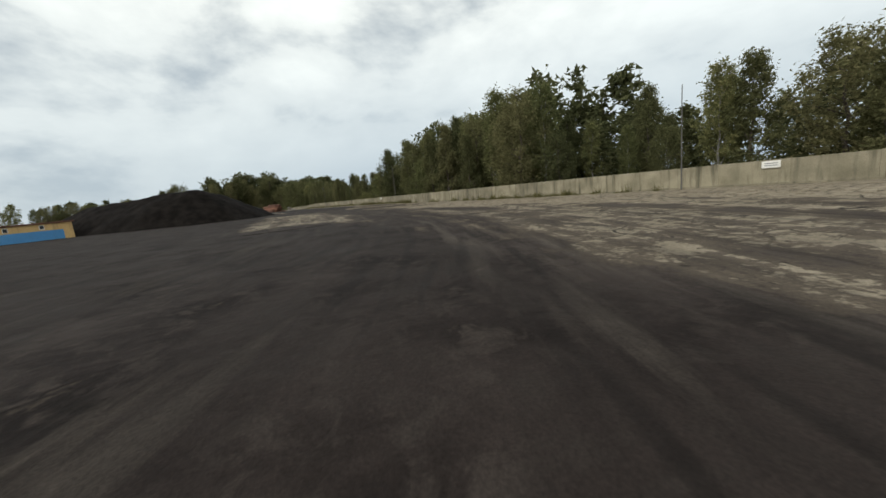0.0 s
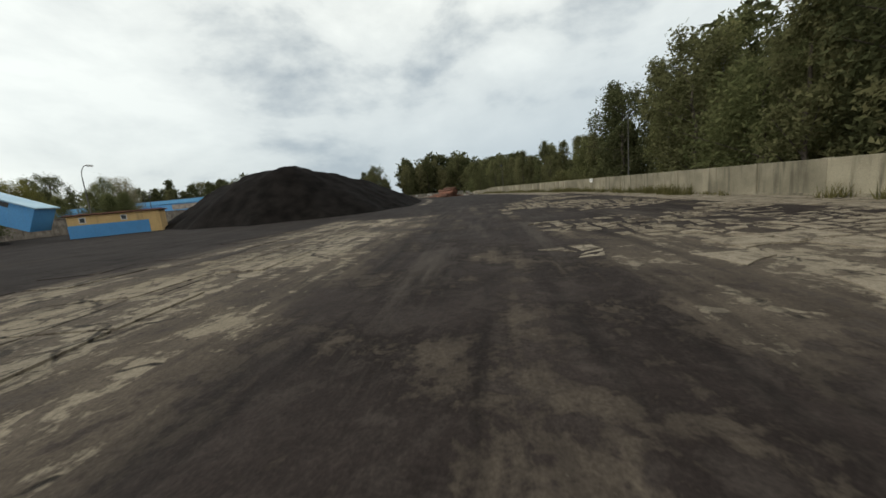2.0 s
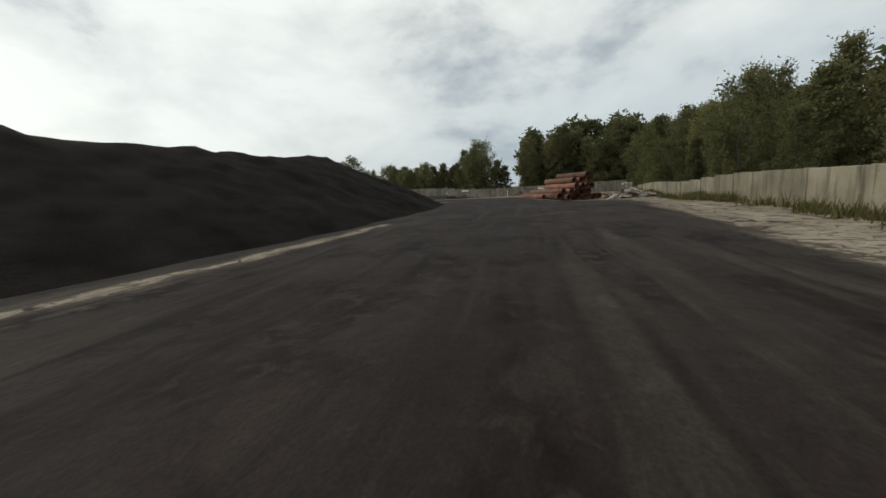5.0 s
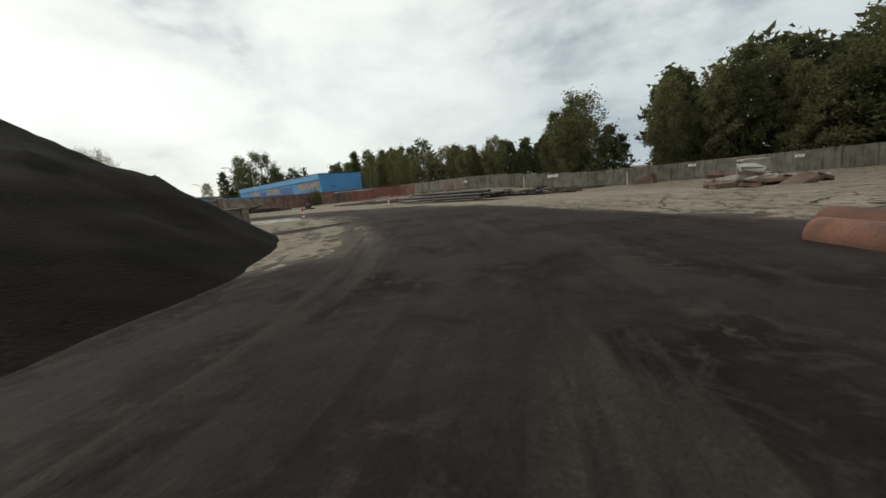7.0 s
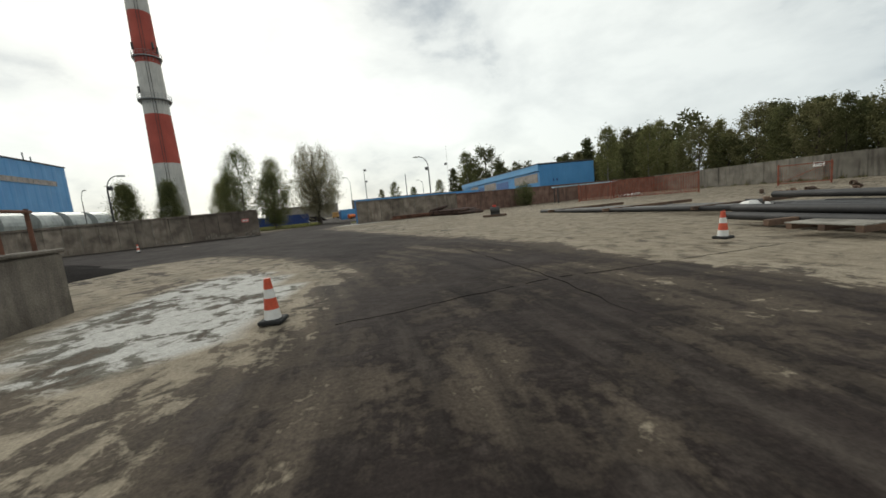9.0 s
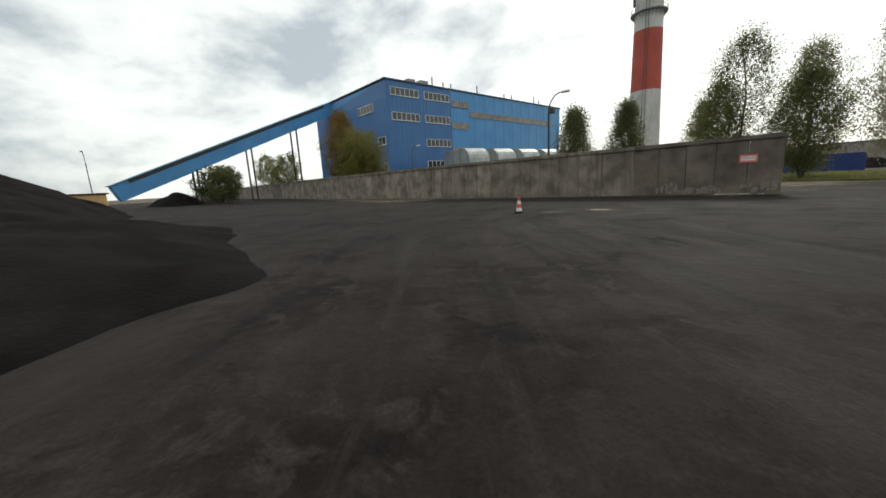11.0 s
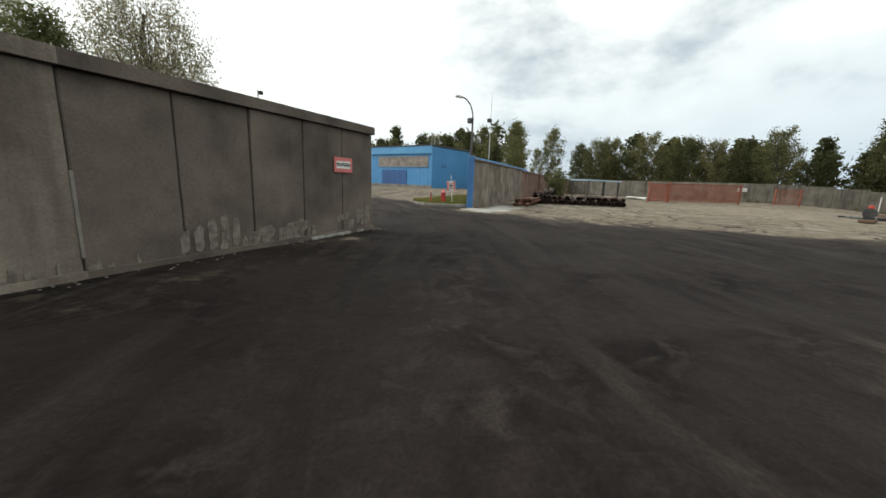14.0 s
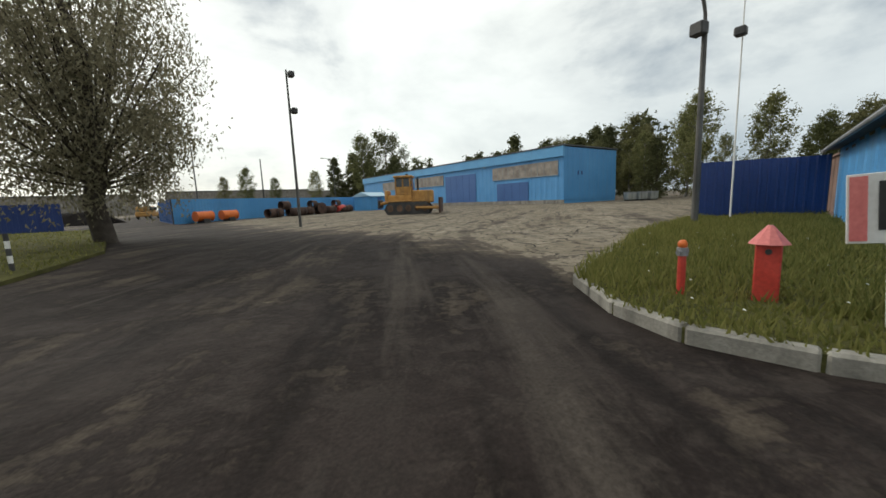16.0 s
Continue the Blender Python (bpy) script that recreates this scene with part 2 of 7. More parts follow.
    L(mathn("ADD", relief, mathn("SUBTRACT", mathn("MULTIPLY", fac, 0.25), mathn("MULTIPLY", open_crack, 0.5))), bp.inputs["Height"])
    L(bp.outputs["Normal"], b.inputs["Normal"])
    return m


GROUND = ground_material()
COAL = material("coal", (0.0046, 0.0037, 0.0034), (0.0135, 0.0112, 0.0102), 0.95, scale=0.9, fine=14.0, bump=0.9, spec=0.05)
WALL = material("weathered_concrete", (0.16, 0.145, 0.125), (0.27, 0.25, 0.22), 0.92, scale=1.3, fine=30, bump=0.35, streak=0.7, vary=0.16)
DARKWALL = material("sooty_concrete", (0.130, 0.106, 0.084), (0.290, 0.245, 0.197), 0.92, scale=1.2, fine=30, bump=0.4, streak=0.6, third=(0.082, 0.062, 0.047), vary=0.22)
MORTAR = material("pale_mortar", (0.17, 0.155, 0.13), (0.27, 0.25, 0.215), 0.92, scale=3.0, fine=40, bump=0.4)
FENCE = material("pale_old_concrete", (0.155, 0.137, 0.094), (0.270, 0.240, 0.172), 0.92, scale=0.8, fine=28, bump=0.35, streak=0.85, third=(0.050, 0.046, 0.029), vary=0.18)
FARFENCE = material("grey_old_concrete", (0.120, 0.107, 0.088), (0.205, 0.186, 0.155), 0.92, scale=0.9, fine=28, bump=0.35, streak=0.8, third=(0.055, 0.048, 0.038), vary=0.14)
REDWALL = material("reddish_sooty_wall", (0.130, 0.074, 0.056), (0.225, 0.140, 0.108), 0.92, scale=1.4, fine=28, bump=0.35, streak=0.6, third=(0.045, 0.036, 0.03), vary=0.15)
BLUE = material("blue_cladding", (0.065, 0.25, 0.52), (0.085, 0.29, 0.57), 0.5, scale=0.35, fine=12, bump=0.05, streak=0.15, third=(0.10, 0.16, 0.22), vary=0.05)
DEEPBLUE = material("deep_blue_cladding", (0.030, 0.095, 0.27), (0.040, 0.115, 0.31), 0.5, scale=0.35, fine=12, bump=0.05, vary=0.05)
NAVY = material("navy_sheet", (0.012, 0.035, 0.15), (0.017, 0.045, 0.18), 0.5, scale=0.5, fine=12, bump=0.05)
LIGHTBLUE = material("pale_blue_roof", (0.33, 0.50, 0.62), (0.42, 0.58, 0.68), 0.5, scale=0.4, fine=10, bump=0.05)
YELLOW = material("yellow_render", (0.55, 0.36, 0.15), (0.62, 0.42, 0.19), 0.9, scale=1.0, fine=30, bump=0.2, streak=0.3)
GLASS = material("window_glass", (0.03, 0.035, 0.04), (0.06, 0.065, 0.07), 0.15, scale=0.8, fine=6, bump=0.0)
DIRTYGLASS = material("dirty_glass", (0.16, 0.13, 0.11), (0.30, 0.26, 0.22), 0.3, scale=0.8, fine=4, bump=0.0)
WHITE = material("white_paint", (0.66, 0.65, 0.62), (0.74, 0.73, 0.70), 0.6, scale=1.5, fine=20, bump=0.05)
CHIMWHITE = material("chimney_white", (0.42, 0.41, 0.38), (0.56, 0.54, 0.50), 0.85, scale=0.25, fine=6, bump=0.1, streak=0.4, third=(0.25, 0.24, 0.22))
CHIMRED = material("chimney_red", (0.33, 0.062, 0.045), (0.42, 0.085, 0.06), 0.85, scale=0.25, fine=6, bump=0.1, streak=0.3, third=(0.22, 0.06, 0.05))
STEEL = material("grey_steel", (0.22, 0.225, 0.23), (0.32, 0.325, 0.33), 0.55, 0.4, scale=1.0, fine=18, bump=0.08, streak=0.3)
POLE = material("grey_pole", (0.070, 0.068, 0.064), (0.125, 0.12, 0.112), 0.75, 0.1, scale=1.0, fine=18, bump=0.1, streak=0.4)
DUCT = material("galvanised_duct", (0.30, 0.32, 0.31), (0.42, 0.44, 0.42), 0.5, 0.35, scale=0.8, fine=14, bump=0.1, streak=0.3)
DARKSTEEL = material("dark_steel", (0.035, 0.035, 0.037), (0.07, 0.068, 0.066), 0.6, 0.3, scale=1.5, fine=20, bump=0.1)
RUST = material("rusty_steel", (0.085, 0.040, 0.027), (0.190, 0.086, 0.053), 0.88, 0.1, scale=1.5, fine=22, bump=0.3, vary=0.35)
BROWN = material("brown_scrap", (0.07, 0.045, 0.032), (0.14, 0.085, 0.055), 0.9, scale=2.0, fine=22, bump=0.4, vary=0.25)
BLACKPIPE = material("black_pipe", (0.014, 0.014, 0.015), (0.032, 0.031, 0.031), 0.6, scale=1.2, fine=18, bump=0.08, vary=0.3, spec=0.35)
GREYPIPE = material("grey_pipe", (0.095, 0.092, 0.086), (0.18, 0.175, 0.165), 0.6, 0.1, scale=1.2, fine=18, bump=0.08, vary=0.25, streak=0.5)
CONERED = material("cone_red", (0.50, 0.075, 0.035), (0.58, 0.10, 0.05), 0.5, scale=6, fine=40, bump=0.05)
RUBBER = material("black_rubber", (0.012, 0.012, 0.012), (0.022, 0.022, 0.022), 0.8, scale=6, fine=40, bump=0.1)
REDPAINT = material("red_paint", (0.50, 0.045, 0.03), (0.58, 0.065, 0.045), 0.5, scale=4, fine=30, bump=0.08)
ORANGE = material("orange_paint", (0.62, 0.13, 0.02), (0.70, 0.17, 0.03), 0.5, scale=3, fine=30, bump=0.05)
MACHINE = material("machine_yellow", (0.36, 0.18, 0.045), (0.50, 0.27, 0.075), 0.6, scale=2.2, fine=30, bump=0.05, streak=0.5, third=(0.10, 0.07, 0.045))
BARK = material("bark", (0.045, 0.035, 0.027), (0.09, 0.075, 0.06), 0.95, scale=3, fine=25, bump=0.6)
BIRCH = material("birch_bark", (0.10, 0.095, 0.085), (0.26, 0.25, 0.23), 0.9, scale=3, fine=14, bump=0.3)
LEAF_DARK = leaf_material("leaves_dark", (0.082, 0.088, 0.040), (0.185, 0.184, 0.088), 0.5)
LEAF_MID = leaf_material("leaves_green", (0.095, 0.108, 0.044), (0.205, 0.208, 0.094), 0.48)
LEAF_PALE = leaf_material("leaves_silver", (0.075, 0.095, 0.050), (0.15, 0.165, 0.095))
LEAF_AUTUMN = leaf_material("leaves_autumn", (0.17, 0.115, 0.036), (0.30, 0.22, 0.075))
GRASS = leaf_material("grass_blades", (0.105, 0.118, 0.032), (0.23, 0.228, 0.075), 0.5)
GRASSBASE = material("turf", (0.055, 0.055, 0.020), (0.105, 0.100, 0.038), 0.95, scale=1.2, fine=30, bump=0.6, spec=0.05)
KERB = material("kerb_concrete", (0.20, 0.187, 0.16), (0.32, 0.30, 0.26), 0.9, scale=2.0, fine=30, bump=0.3, streak=0.5, vary=0.18)
SOOTWALL = material("blackened_concrete", (0.072, 0.057, 0.047), (0.160, 0.128, 0.103), 0.92, scale=1.1, fine=30, bump=0.16, streak=0.5, third=(0.125, 0.102, 0.082), vary=0.15)
ROOFDARK = material("roofing_felt", (0.05, 0.055, 0.06), (0.09, 0.095, 0.10), 0.9, scale=0.8, fine=20, bump=0.2)


# ---- mesh helpers ----
def mesh_of(name, bm, mat, smooth=False):
    me = bpy.data.meshes.new(name)
    bm.to_mesh(me)
    bm.free()
    for m in (mat if isinstance(mat, (list, tuple)) else [mat]):
        me.materials.append(m)
    if smooth:
        me.polygons.foreach_set("use_smooth", [True] * len(me.polygons))
    return me


def part(name, bm, mat, parent, label="", m=None, smooth=False):
    ob = new(name, bm if isinstance(bm, bpy.types.Mesh) else mesh_of(name, bm, mat, smooth))
    ob.parent = parent
    if m is not None:
        ob.matrix_basis = m
    if label:
        ob["label"] = label
    return ob


def thing(name, label, category, m=None, group="", kind=""):
    ob = new(name)
    if m is not None:
        ob.matrix_basis = m
    return tagged(ob, label, category, group, kind)


def add_box(bm, x0, x1, y0, y1, z0, z1, bevel=0.0, m=None):
    r = bmesh.ops.create_cube(bm, size=1.0)
    mat = Matrix.LocRotScale(((x0 + x1) / 2, (y0 + y1) / 2, (z0 + z1) / 2), None, (x1 - x0, y1 - y0, z1 - z0))
    bmesh.ops.transform(bm, matrix=mat, verts=r["verts"])
    vs = r["verts"]
    if bevel:
        es = list({e for v in vs for e in v.link_edges})
        rr = bmesh.ops.bevel(bm, geom=es, offset=bevel, segments=1, affect="EDGES")
        vs = list({v for f in rr["faces"] for v in f.verts} | {v for v in vs if v.is_valid})
    if m is not None:
        bmesh.ops.transform(bm, matrix=m, verts=vs)
    return bm


def box(*a, **k):
    return add_box(bmesh.new(), *a, **k)


def add_tube(bm, p, q, r0, r1=None, seg=10, caps=True):
    """A straight round bar from p to q."""
    p, q = Vector(p), Vector(q)
    d = q - p
    r1 = r0 if r1 is None else r1
    rr = bmesh.ops.create_cone(bm, cap_ends=caps, segments=seg, radius1=r0, radius2=r1, depth=d.length)
    mat = Matrix.Translation((p + q) / 2) @ d.to_track_quat("Z", "Y").to_matrix().to_4x4()
    bmesh.ops.transform(bm, matrix=mat, verts=rr["verts"])
    return bm


def tube(p, q, r0, r1=None, seg=10, caps=True):
    return add_tube(bmesh.new(), p, q, r0, r1, seg, caps)


def pipe_mesh(name, length, r, wall, mat, seg=18):
    """A hollow pipe along x."""
    bm = bmesh.new()
    rings = []
    for x, rad in ((0, r - wall), (0, r), (length, r), (length, r - wall)):
        rings.append([bm.verts.new((x, rad * math.cos(a * math.tau / seg), rad * math.sin(a * math.tau / seg))) for a in range(seg)])
    for k in range(4):
        a, b = rings[k], rings[(k + 1) % 4]
        for i in range(seg):
            f = bm.faces.new((a[i], a[(i + 1) % seg], b[(i + 1) % seg], b[i]))
            f.smooth = k in (1, 3)
    bmesh.ops.recalc_face_normals(bm, faces=bm.faces)
    return mesh_of(name, bm, mat)


def along(p, q):
    """Pose with x along p to q, upright."""
    a = math.atan2(q[1] - p[1], q[0] - p[0])
    return pose(p[0], p[1], 0, 0, 0, math.degrees(a)), math.dist(p[:2], q[:2])


def smooth01(v):
    v = max(0.0, min(1.0, v))
    return v * v * (3 - 2 * v)


# ---- ground ----
def seg_dist(x, y, pts):
    best = 1e9
    for (ax, ay), (bx, by) in zip(pts, pts[1:]):
        dx, dy = bx - ax, by - ay
        t = max(0.0, min(1.0, ((x - ax) * dx + (y - ay) * dy) / (dx * dx + dy * dy)))
        best = min(best, math.hypot(x - ax - t * dx, y - ay - t * dy))
    return best


FENCE_LINE = [(-60, 23.0), (-12, 32.0), (4, 35.8), (24, 38.4), (36, 39.2), (42.5, 40.0), (52, 42.6), (66, 46.2), (72.5, 48.4), (86.3, 52.3), (160.9, 68.5)]
FAR_LINE = [(160.9, 68.5), (157.0, 88.2), (152.1, 108.6), (146.9, 126.0), (145.2, 150.2)]
BACK_LINE = [(97.9, 134.5), (110.4, 139.0), (131.9, 146.6), (145.2, 150.2)]
BIG_LINE = [(88.35, 130.45), (82.6, 128.5), (81.0, 127.9), (76.0, 126.1), (70.0, 123.9), (60.0, 121.0), (50.0, 118.4), (10.0, 110.5), (-60.0, 96.0)]
ROAD = [(-56.3, 64.4), (-29.4, 53.6), (-15.1, 48.7), (3.5, 48.1), (25.6, 50.3), (45.6, 51.9), (58.6, 54.1), (75.5, 61.8), (94.9, 70.1), (102.2, 79.8), (105.5, 89.9), (105.1, 96.2), (101.4, 103.9), (93.2, 109.9), (85.2, 113.3), (82.1, 117.0), (81.8, 120.1), (84.2, 124.6), (90.4, 130.4), (93.4, 134.7), (96.5, 141.6), (98.8, 148.9), (114.8, 163.9)]
ROAD2 = [(87.7, 130.5), (93.5, 136.8), (93.3, 145.9), (88.3, 159.2), (84.6, 178.0), (72.8, 224.5)]
LANE_EDGE = [(35.0, 47.7), (49.6, 46.9), (66.1, 52.4), (104.4, 70.1), (109.7, 84.4), (111.4, 92.1), (107.8, 103.2), (102.9, 111.9), (96.0, 126.9), (85.5, 128.0), (67.5, 123.7), (58.6, 117.1), (53.7, 101.8), (92.7, 109.2), (97.3, 107.1), (100.6, 103.8), (103.6, 100.0), (103.7, 90.7), (102.2, 85.3), (99.8, 78.4), (95.8, 74.0), (88.8, 68.6), (70.2, 61.6), (57.5, 58.6), (44.9, 59.2), (32.2, 64.9), (25.6, 57.7), (31.8, 54.6)]
SAND = [(95.9, 77.0), (99.4, 78.0), (100.7, 80.2), (102.2, 85.0), (103.5, 89.8), (103.7, 94.3), (102.9, 99.4), (101.0, 102.4), (98.6, 105.2), (95.8, 107.8), (93.0, 106.5), (91.4, 102.2), (90.7, 98.9), (94.9, 90.9)]
CEMENT = [(96.5, 135.0), (97.8, 134.5), (98.5, 134.4), (101.5, 135.1), (101.2, 133.0), (95.7, 131.3), (95.4, 132.1), (96.1, 133.1)]
SLURRY = [(99.8, 95.1), (101.6, 94.4), (103.5, 95.1), (103.2, 98.3), (101.6, 101.1), (100.1, 101.7), (99.1, 99.6)]


def ground_z(x, y):
    dip = 0.5 * smooth01((x - 84) / 16) * smooth01((70 - y) / 8)
    return -dip - (1.5 - dip) * smooth01((x - 106) / 44) * smooth01((124 - y) / 24) * smooth01((y - 30) / 20)


HEAP_FOOT = [(44, 58.2), (54, 59.6), (60, 60.9), (68, 62.6), (76, 65.2)]


def fence_y(x):
    return float(np.interp(x, [p[0] for p in FENCE_LINE], [p[1] for p in FENCE_LINE]))


PALE_SPOTS = ((78.9, 126.6, 1.3, 0.35, 0.7), (86.4, 129.2, 0.9, 0.22, 0.6), (87.8, 133.0, 1.7, 0.7, 0.45), (86.5, 120.8, 0.75, 0.45, 0.35), (85.5, 119.3, 0.7, 0.5, 0.35))


def blob(x, y, cx, cy, rx, ry, soft=0.6):
    return 1 - smooth01((math.hypot((x - cx) / rx, (y - cy) / ry) - 1 + soft / 2) / soft)


def within(x, y, poly, soft):
    """1 well inside the outline, 0 well outside, blurred over soft metres."""
    d = seg_dist(x, y, poly + poly[:1])
    d = d if inside(x, y, poly) else -d
    return smooth01(0.5 + d / soft)


def strip_width(x):
    """Width of the bare, broken concrete along the fence."""
    return 9.4 - 6.0 * smooth01((x - 24) / 24) - 0.7 * smooth01((x - 52) / 8)


def coal_amount(x, y):
    """How black the ground is: 0 clean concrete, 1 coal."""
    lane = within(x, y, LANE_EDGE, 3.0)
    pile_side = smooth01((y - 57.3 - 0.04 * (x - 20)) / 3) * smooth01((100 - x) / 8) * smooth01((x + 26) / 16)
    west = 0.98 * smooth01((2 - x) / 9) * smooth01((y - 47.8 - 0.25 * max(0, x + 14)) / 3)
    track = 0.68 * (1 - smooth01((seg_dist(x, y, ROAD) - 1.6) / 2.4)) * smooth01((42 - x) / 10)
    band = 0.62 * (1 - smooth01((seg_dist(x, y, [(-9.3, 43.0), (7.5, 44.6), (21.3, 46.2), (35.9, 46.2)]) - 0.8) / 2.0))
    yard = 0.40 * smooth01((40 - x) / 14)
    c = max(lane * (1.0 - 0.36 * smooth01((x - 102.5) / 3) * smooth01((y - 82) / 8) * smooth01((112 - y) / 8)), pile_side, west, track, band, yard)
    fd, wide = seg_dist(x, y, FENCE_LINE), strip_width(x)
    if y < 81:
        c = max(c, 0.85 * smooth01((x - 22) / 4) * smooth01((60 - x) / 5) * smooth01((y - 50.8) / 1.5) * smooth01((60 - y) / 2))
        c = max(c, 0.92 * smooth01((x - 24) / 12) * smooth01((101 - x) / 3) * smooth01((77.8 - y) / 1.2) * smooth01((fd - wide) / 1.5))
        c *= 1 - 0.8 * (1 - smooth01((seg_dist(x, y, HEAP_FOOT) - 0.15) / 0.6))
    c *= 1 - 0.85 * smooth01((wide + 0.5 - fd) / 2.5) * smooth01((x + 34) / 14)
    c = max(c, (0.28 + 0.46 * smooth01((x - 8) / 8) * smooth01((46 - x) / 8)) * smooth01((wide + 1.5 - fd) / 2) * smooth01((fd - 1.8) / 1.2))
    c = max(c, 0.9 * smooth01((y - 109.5) / 6) * smooth01((97 - x) / 6) * (y < 134))
    c = c * (1 - 0.85 * within(x, y, SAND, 0.9)) + within(x, y, SAND, 0.9) * (0.16 + 0.10 * smooth01((97 - y) / 6))
    c = max(c, 0.9 * blob(x, y, 100.2, 86.0, 2.6, 1.0), 0.8 * blob(x, y, 97.2, 96.4, 1.6, 0.7))
    c *= 1 - 0.55 * within(x, y, [(44.0, 115.7), (69.6, 118.3), (71.2, 122.5), (76.9, 125.3), (87.6, 128.7), (59.2, 122.7), (45.9, 120.7)], 2.5)
    c *= 1 - 0.9 * within(x, y, CEMENT, 0.5)
    for cx, cy, rx, ry, _ in PALE_SPOTS:
        c *= 1 - 0.62 * blob(x, y, cx, cy, rx, ry, 0.8)
    if x < 14:
        c = max(c, 0.42 * within(x, y, [(-20.4, 41.5), (6.3, 41.9), (9.8, 45.3), (-15.3, 48.1)], 2.0))
    if y > 134:
        c = 0.22 + 0.50 * (1 - smooth01((seg_dist(x, y, ROAD2) - 3.0) / 4.5))
    return c


def pale_amount(x, y):
    a = max(within(x, y, SAND, 0.9) * 0.34, within(x, y, SLURRY, 0.5) * 0.95, within(x, y, CEMENT, 0.4))
    for cx, cy, rx, ry, k in ((99.4, 112.3, 3.2, 1.2, 0.6), (67.7, 119.8, 3.5, 0.8, 0.7), (117.3, 102.9, 12, 30, 0.42), (21.3, 55.2, 4, 1.2, 0.45)) + PALE_SPOTS:
        a = max(a, k * blob(x, y, cx, cy, rx, ry))
    if x < 60:
        a = max(a, 0.3 * smooth01((strip_width(x) - seg_dist(x, y, FENCE_LINE)) / 3))
    return a


def inside(x, y, poly):
    c = False
    for (ax, ay), (bx, by) in zip(poly, poly[1:] + poly[:1]):
        if (ay > y) != (by > y) and x < (bx - ax) * (y - ay) / (by - ay) + ax:
            c = not c
    return c


def lane_coords(xy):
    """Distance along the driven lane and across it, for wheel streaks that follow its bends."""
    line = ROAD
    for _ in range(3):
        line = [line[0]] + [p for a, b in zip(line, line[1:]) for p in ((a[0] * 0.75 + b[0] * 0.25, a[1] * 0.75 + b[1] * 0.25), (a[0] * 0.25 + b[0] * 0.75, a[1] * 0.25 + b[1] * 0.75))] + [line[-1]]
    best = np.full(len(xy), 1e9)
    out = np.zeros((len(xy), 3))
    s = 0.0
    for a, b in zip(line, line[1:]):
        a, d = np.array(a), np.array(b) - np.array(a)
        n = math.hypot(*d)
        u = d / n
        rel = xy - a
        t = np.clip(rel @ u, 0, n)
        dist = np.linalg.norm(rel - t[:, None] * u, axis=1)
        side = np.sign(u[0] * rel[:, 1] - u[1] * rel[:, 0])
        hit = dist < best
        best[hit] = dist[hit]
        out[hit, 0], out[hit, 1] = (s + t)[hit], (dist * side)[hit]
        s += n
    return out


def build_ground():
    xs = np.concatenate([[-3000, -900, -300, -120], np.arange(-60, -36, 3.0), np.arange(-36, 150, 0.75), np.arange(150, 200, 4.0), [260, 500, 1200, 3000]])
    ys = np.concatenate([[-3000, -900, -300, -80], np.arange(-20, 16, 3.0), np.arange(16, 176, 0.75), np.arange(176, 230, 4.0), [300, 600, 1300, 3000]])
    nx, ny = len(xs), len(ys)
    verts, coal, pale = [], [], []
    for y in ys:
        for x in xs:
            z = ground_z(x, y)
            if -60 < x < 200 and -20 < y < 230:
                z += 0.025 * noise.noise((x * 0.35, y * 0.35, 0)) + 0.012 * noise.noise((x * 1.1, y * 1.1, 3))
            verts.append((x, y, z - 0.03))
            coal.append(coal_amount(x, y) if -60 < x < 200 and -20 < y < 230 else 0.35)
            pale.append(pale_amount(x, y))
    faces = [(j * nx + i, j * nx + i + 1, (j + 1) * nx + i + 1, (j + 1) * nx + i) for j in range(ny - 1) for i in range(nx - 1)]
    me = bpy.data.meshes.new("ground")
    me.from_pydata(verts, [], faces)
    for nm, data in (("coal", coal), ("pale", pale)):
        at = me.attributes.new(nm, "FLOAT", "POINT")
        at.data.foreach_set("value", data)
    flow = lane_coords(np.array([v[:2] for v in verts]))
    at = me.attributes.new("lane", "FLOAT_VECTOR", "POINT")
    at.data.foreach_set("vector", flow.ravel())
    me.materials.append(GROUND)
    me.polygons.foreach_set("use_smooth", [True] * len(me.polygons))
    return tagged(new("ground", me), "coal-blackened old concrete yard ground with pale worn patches", "ground", kind="structure")


build_ground()


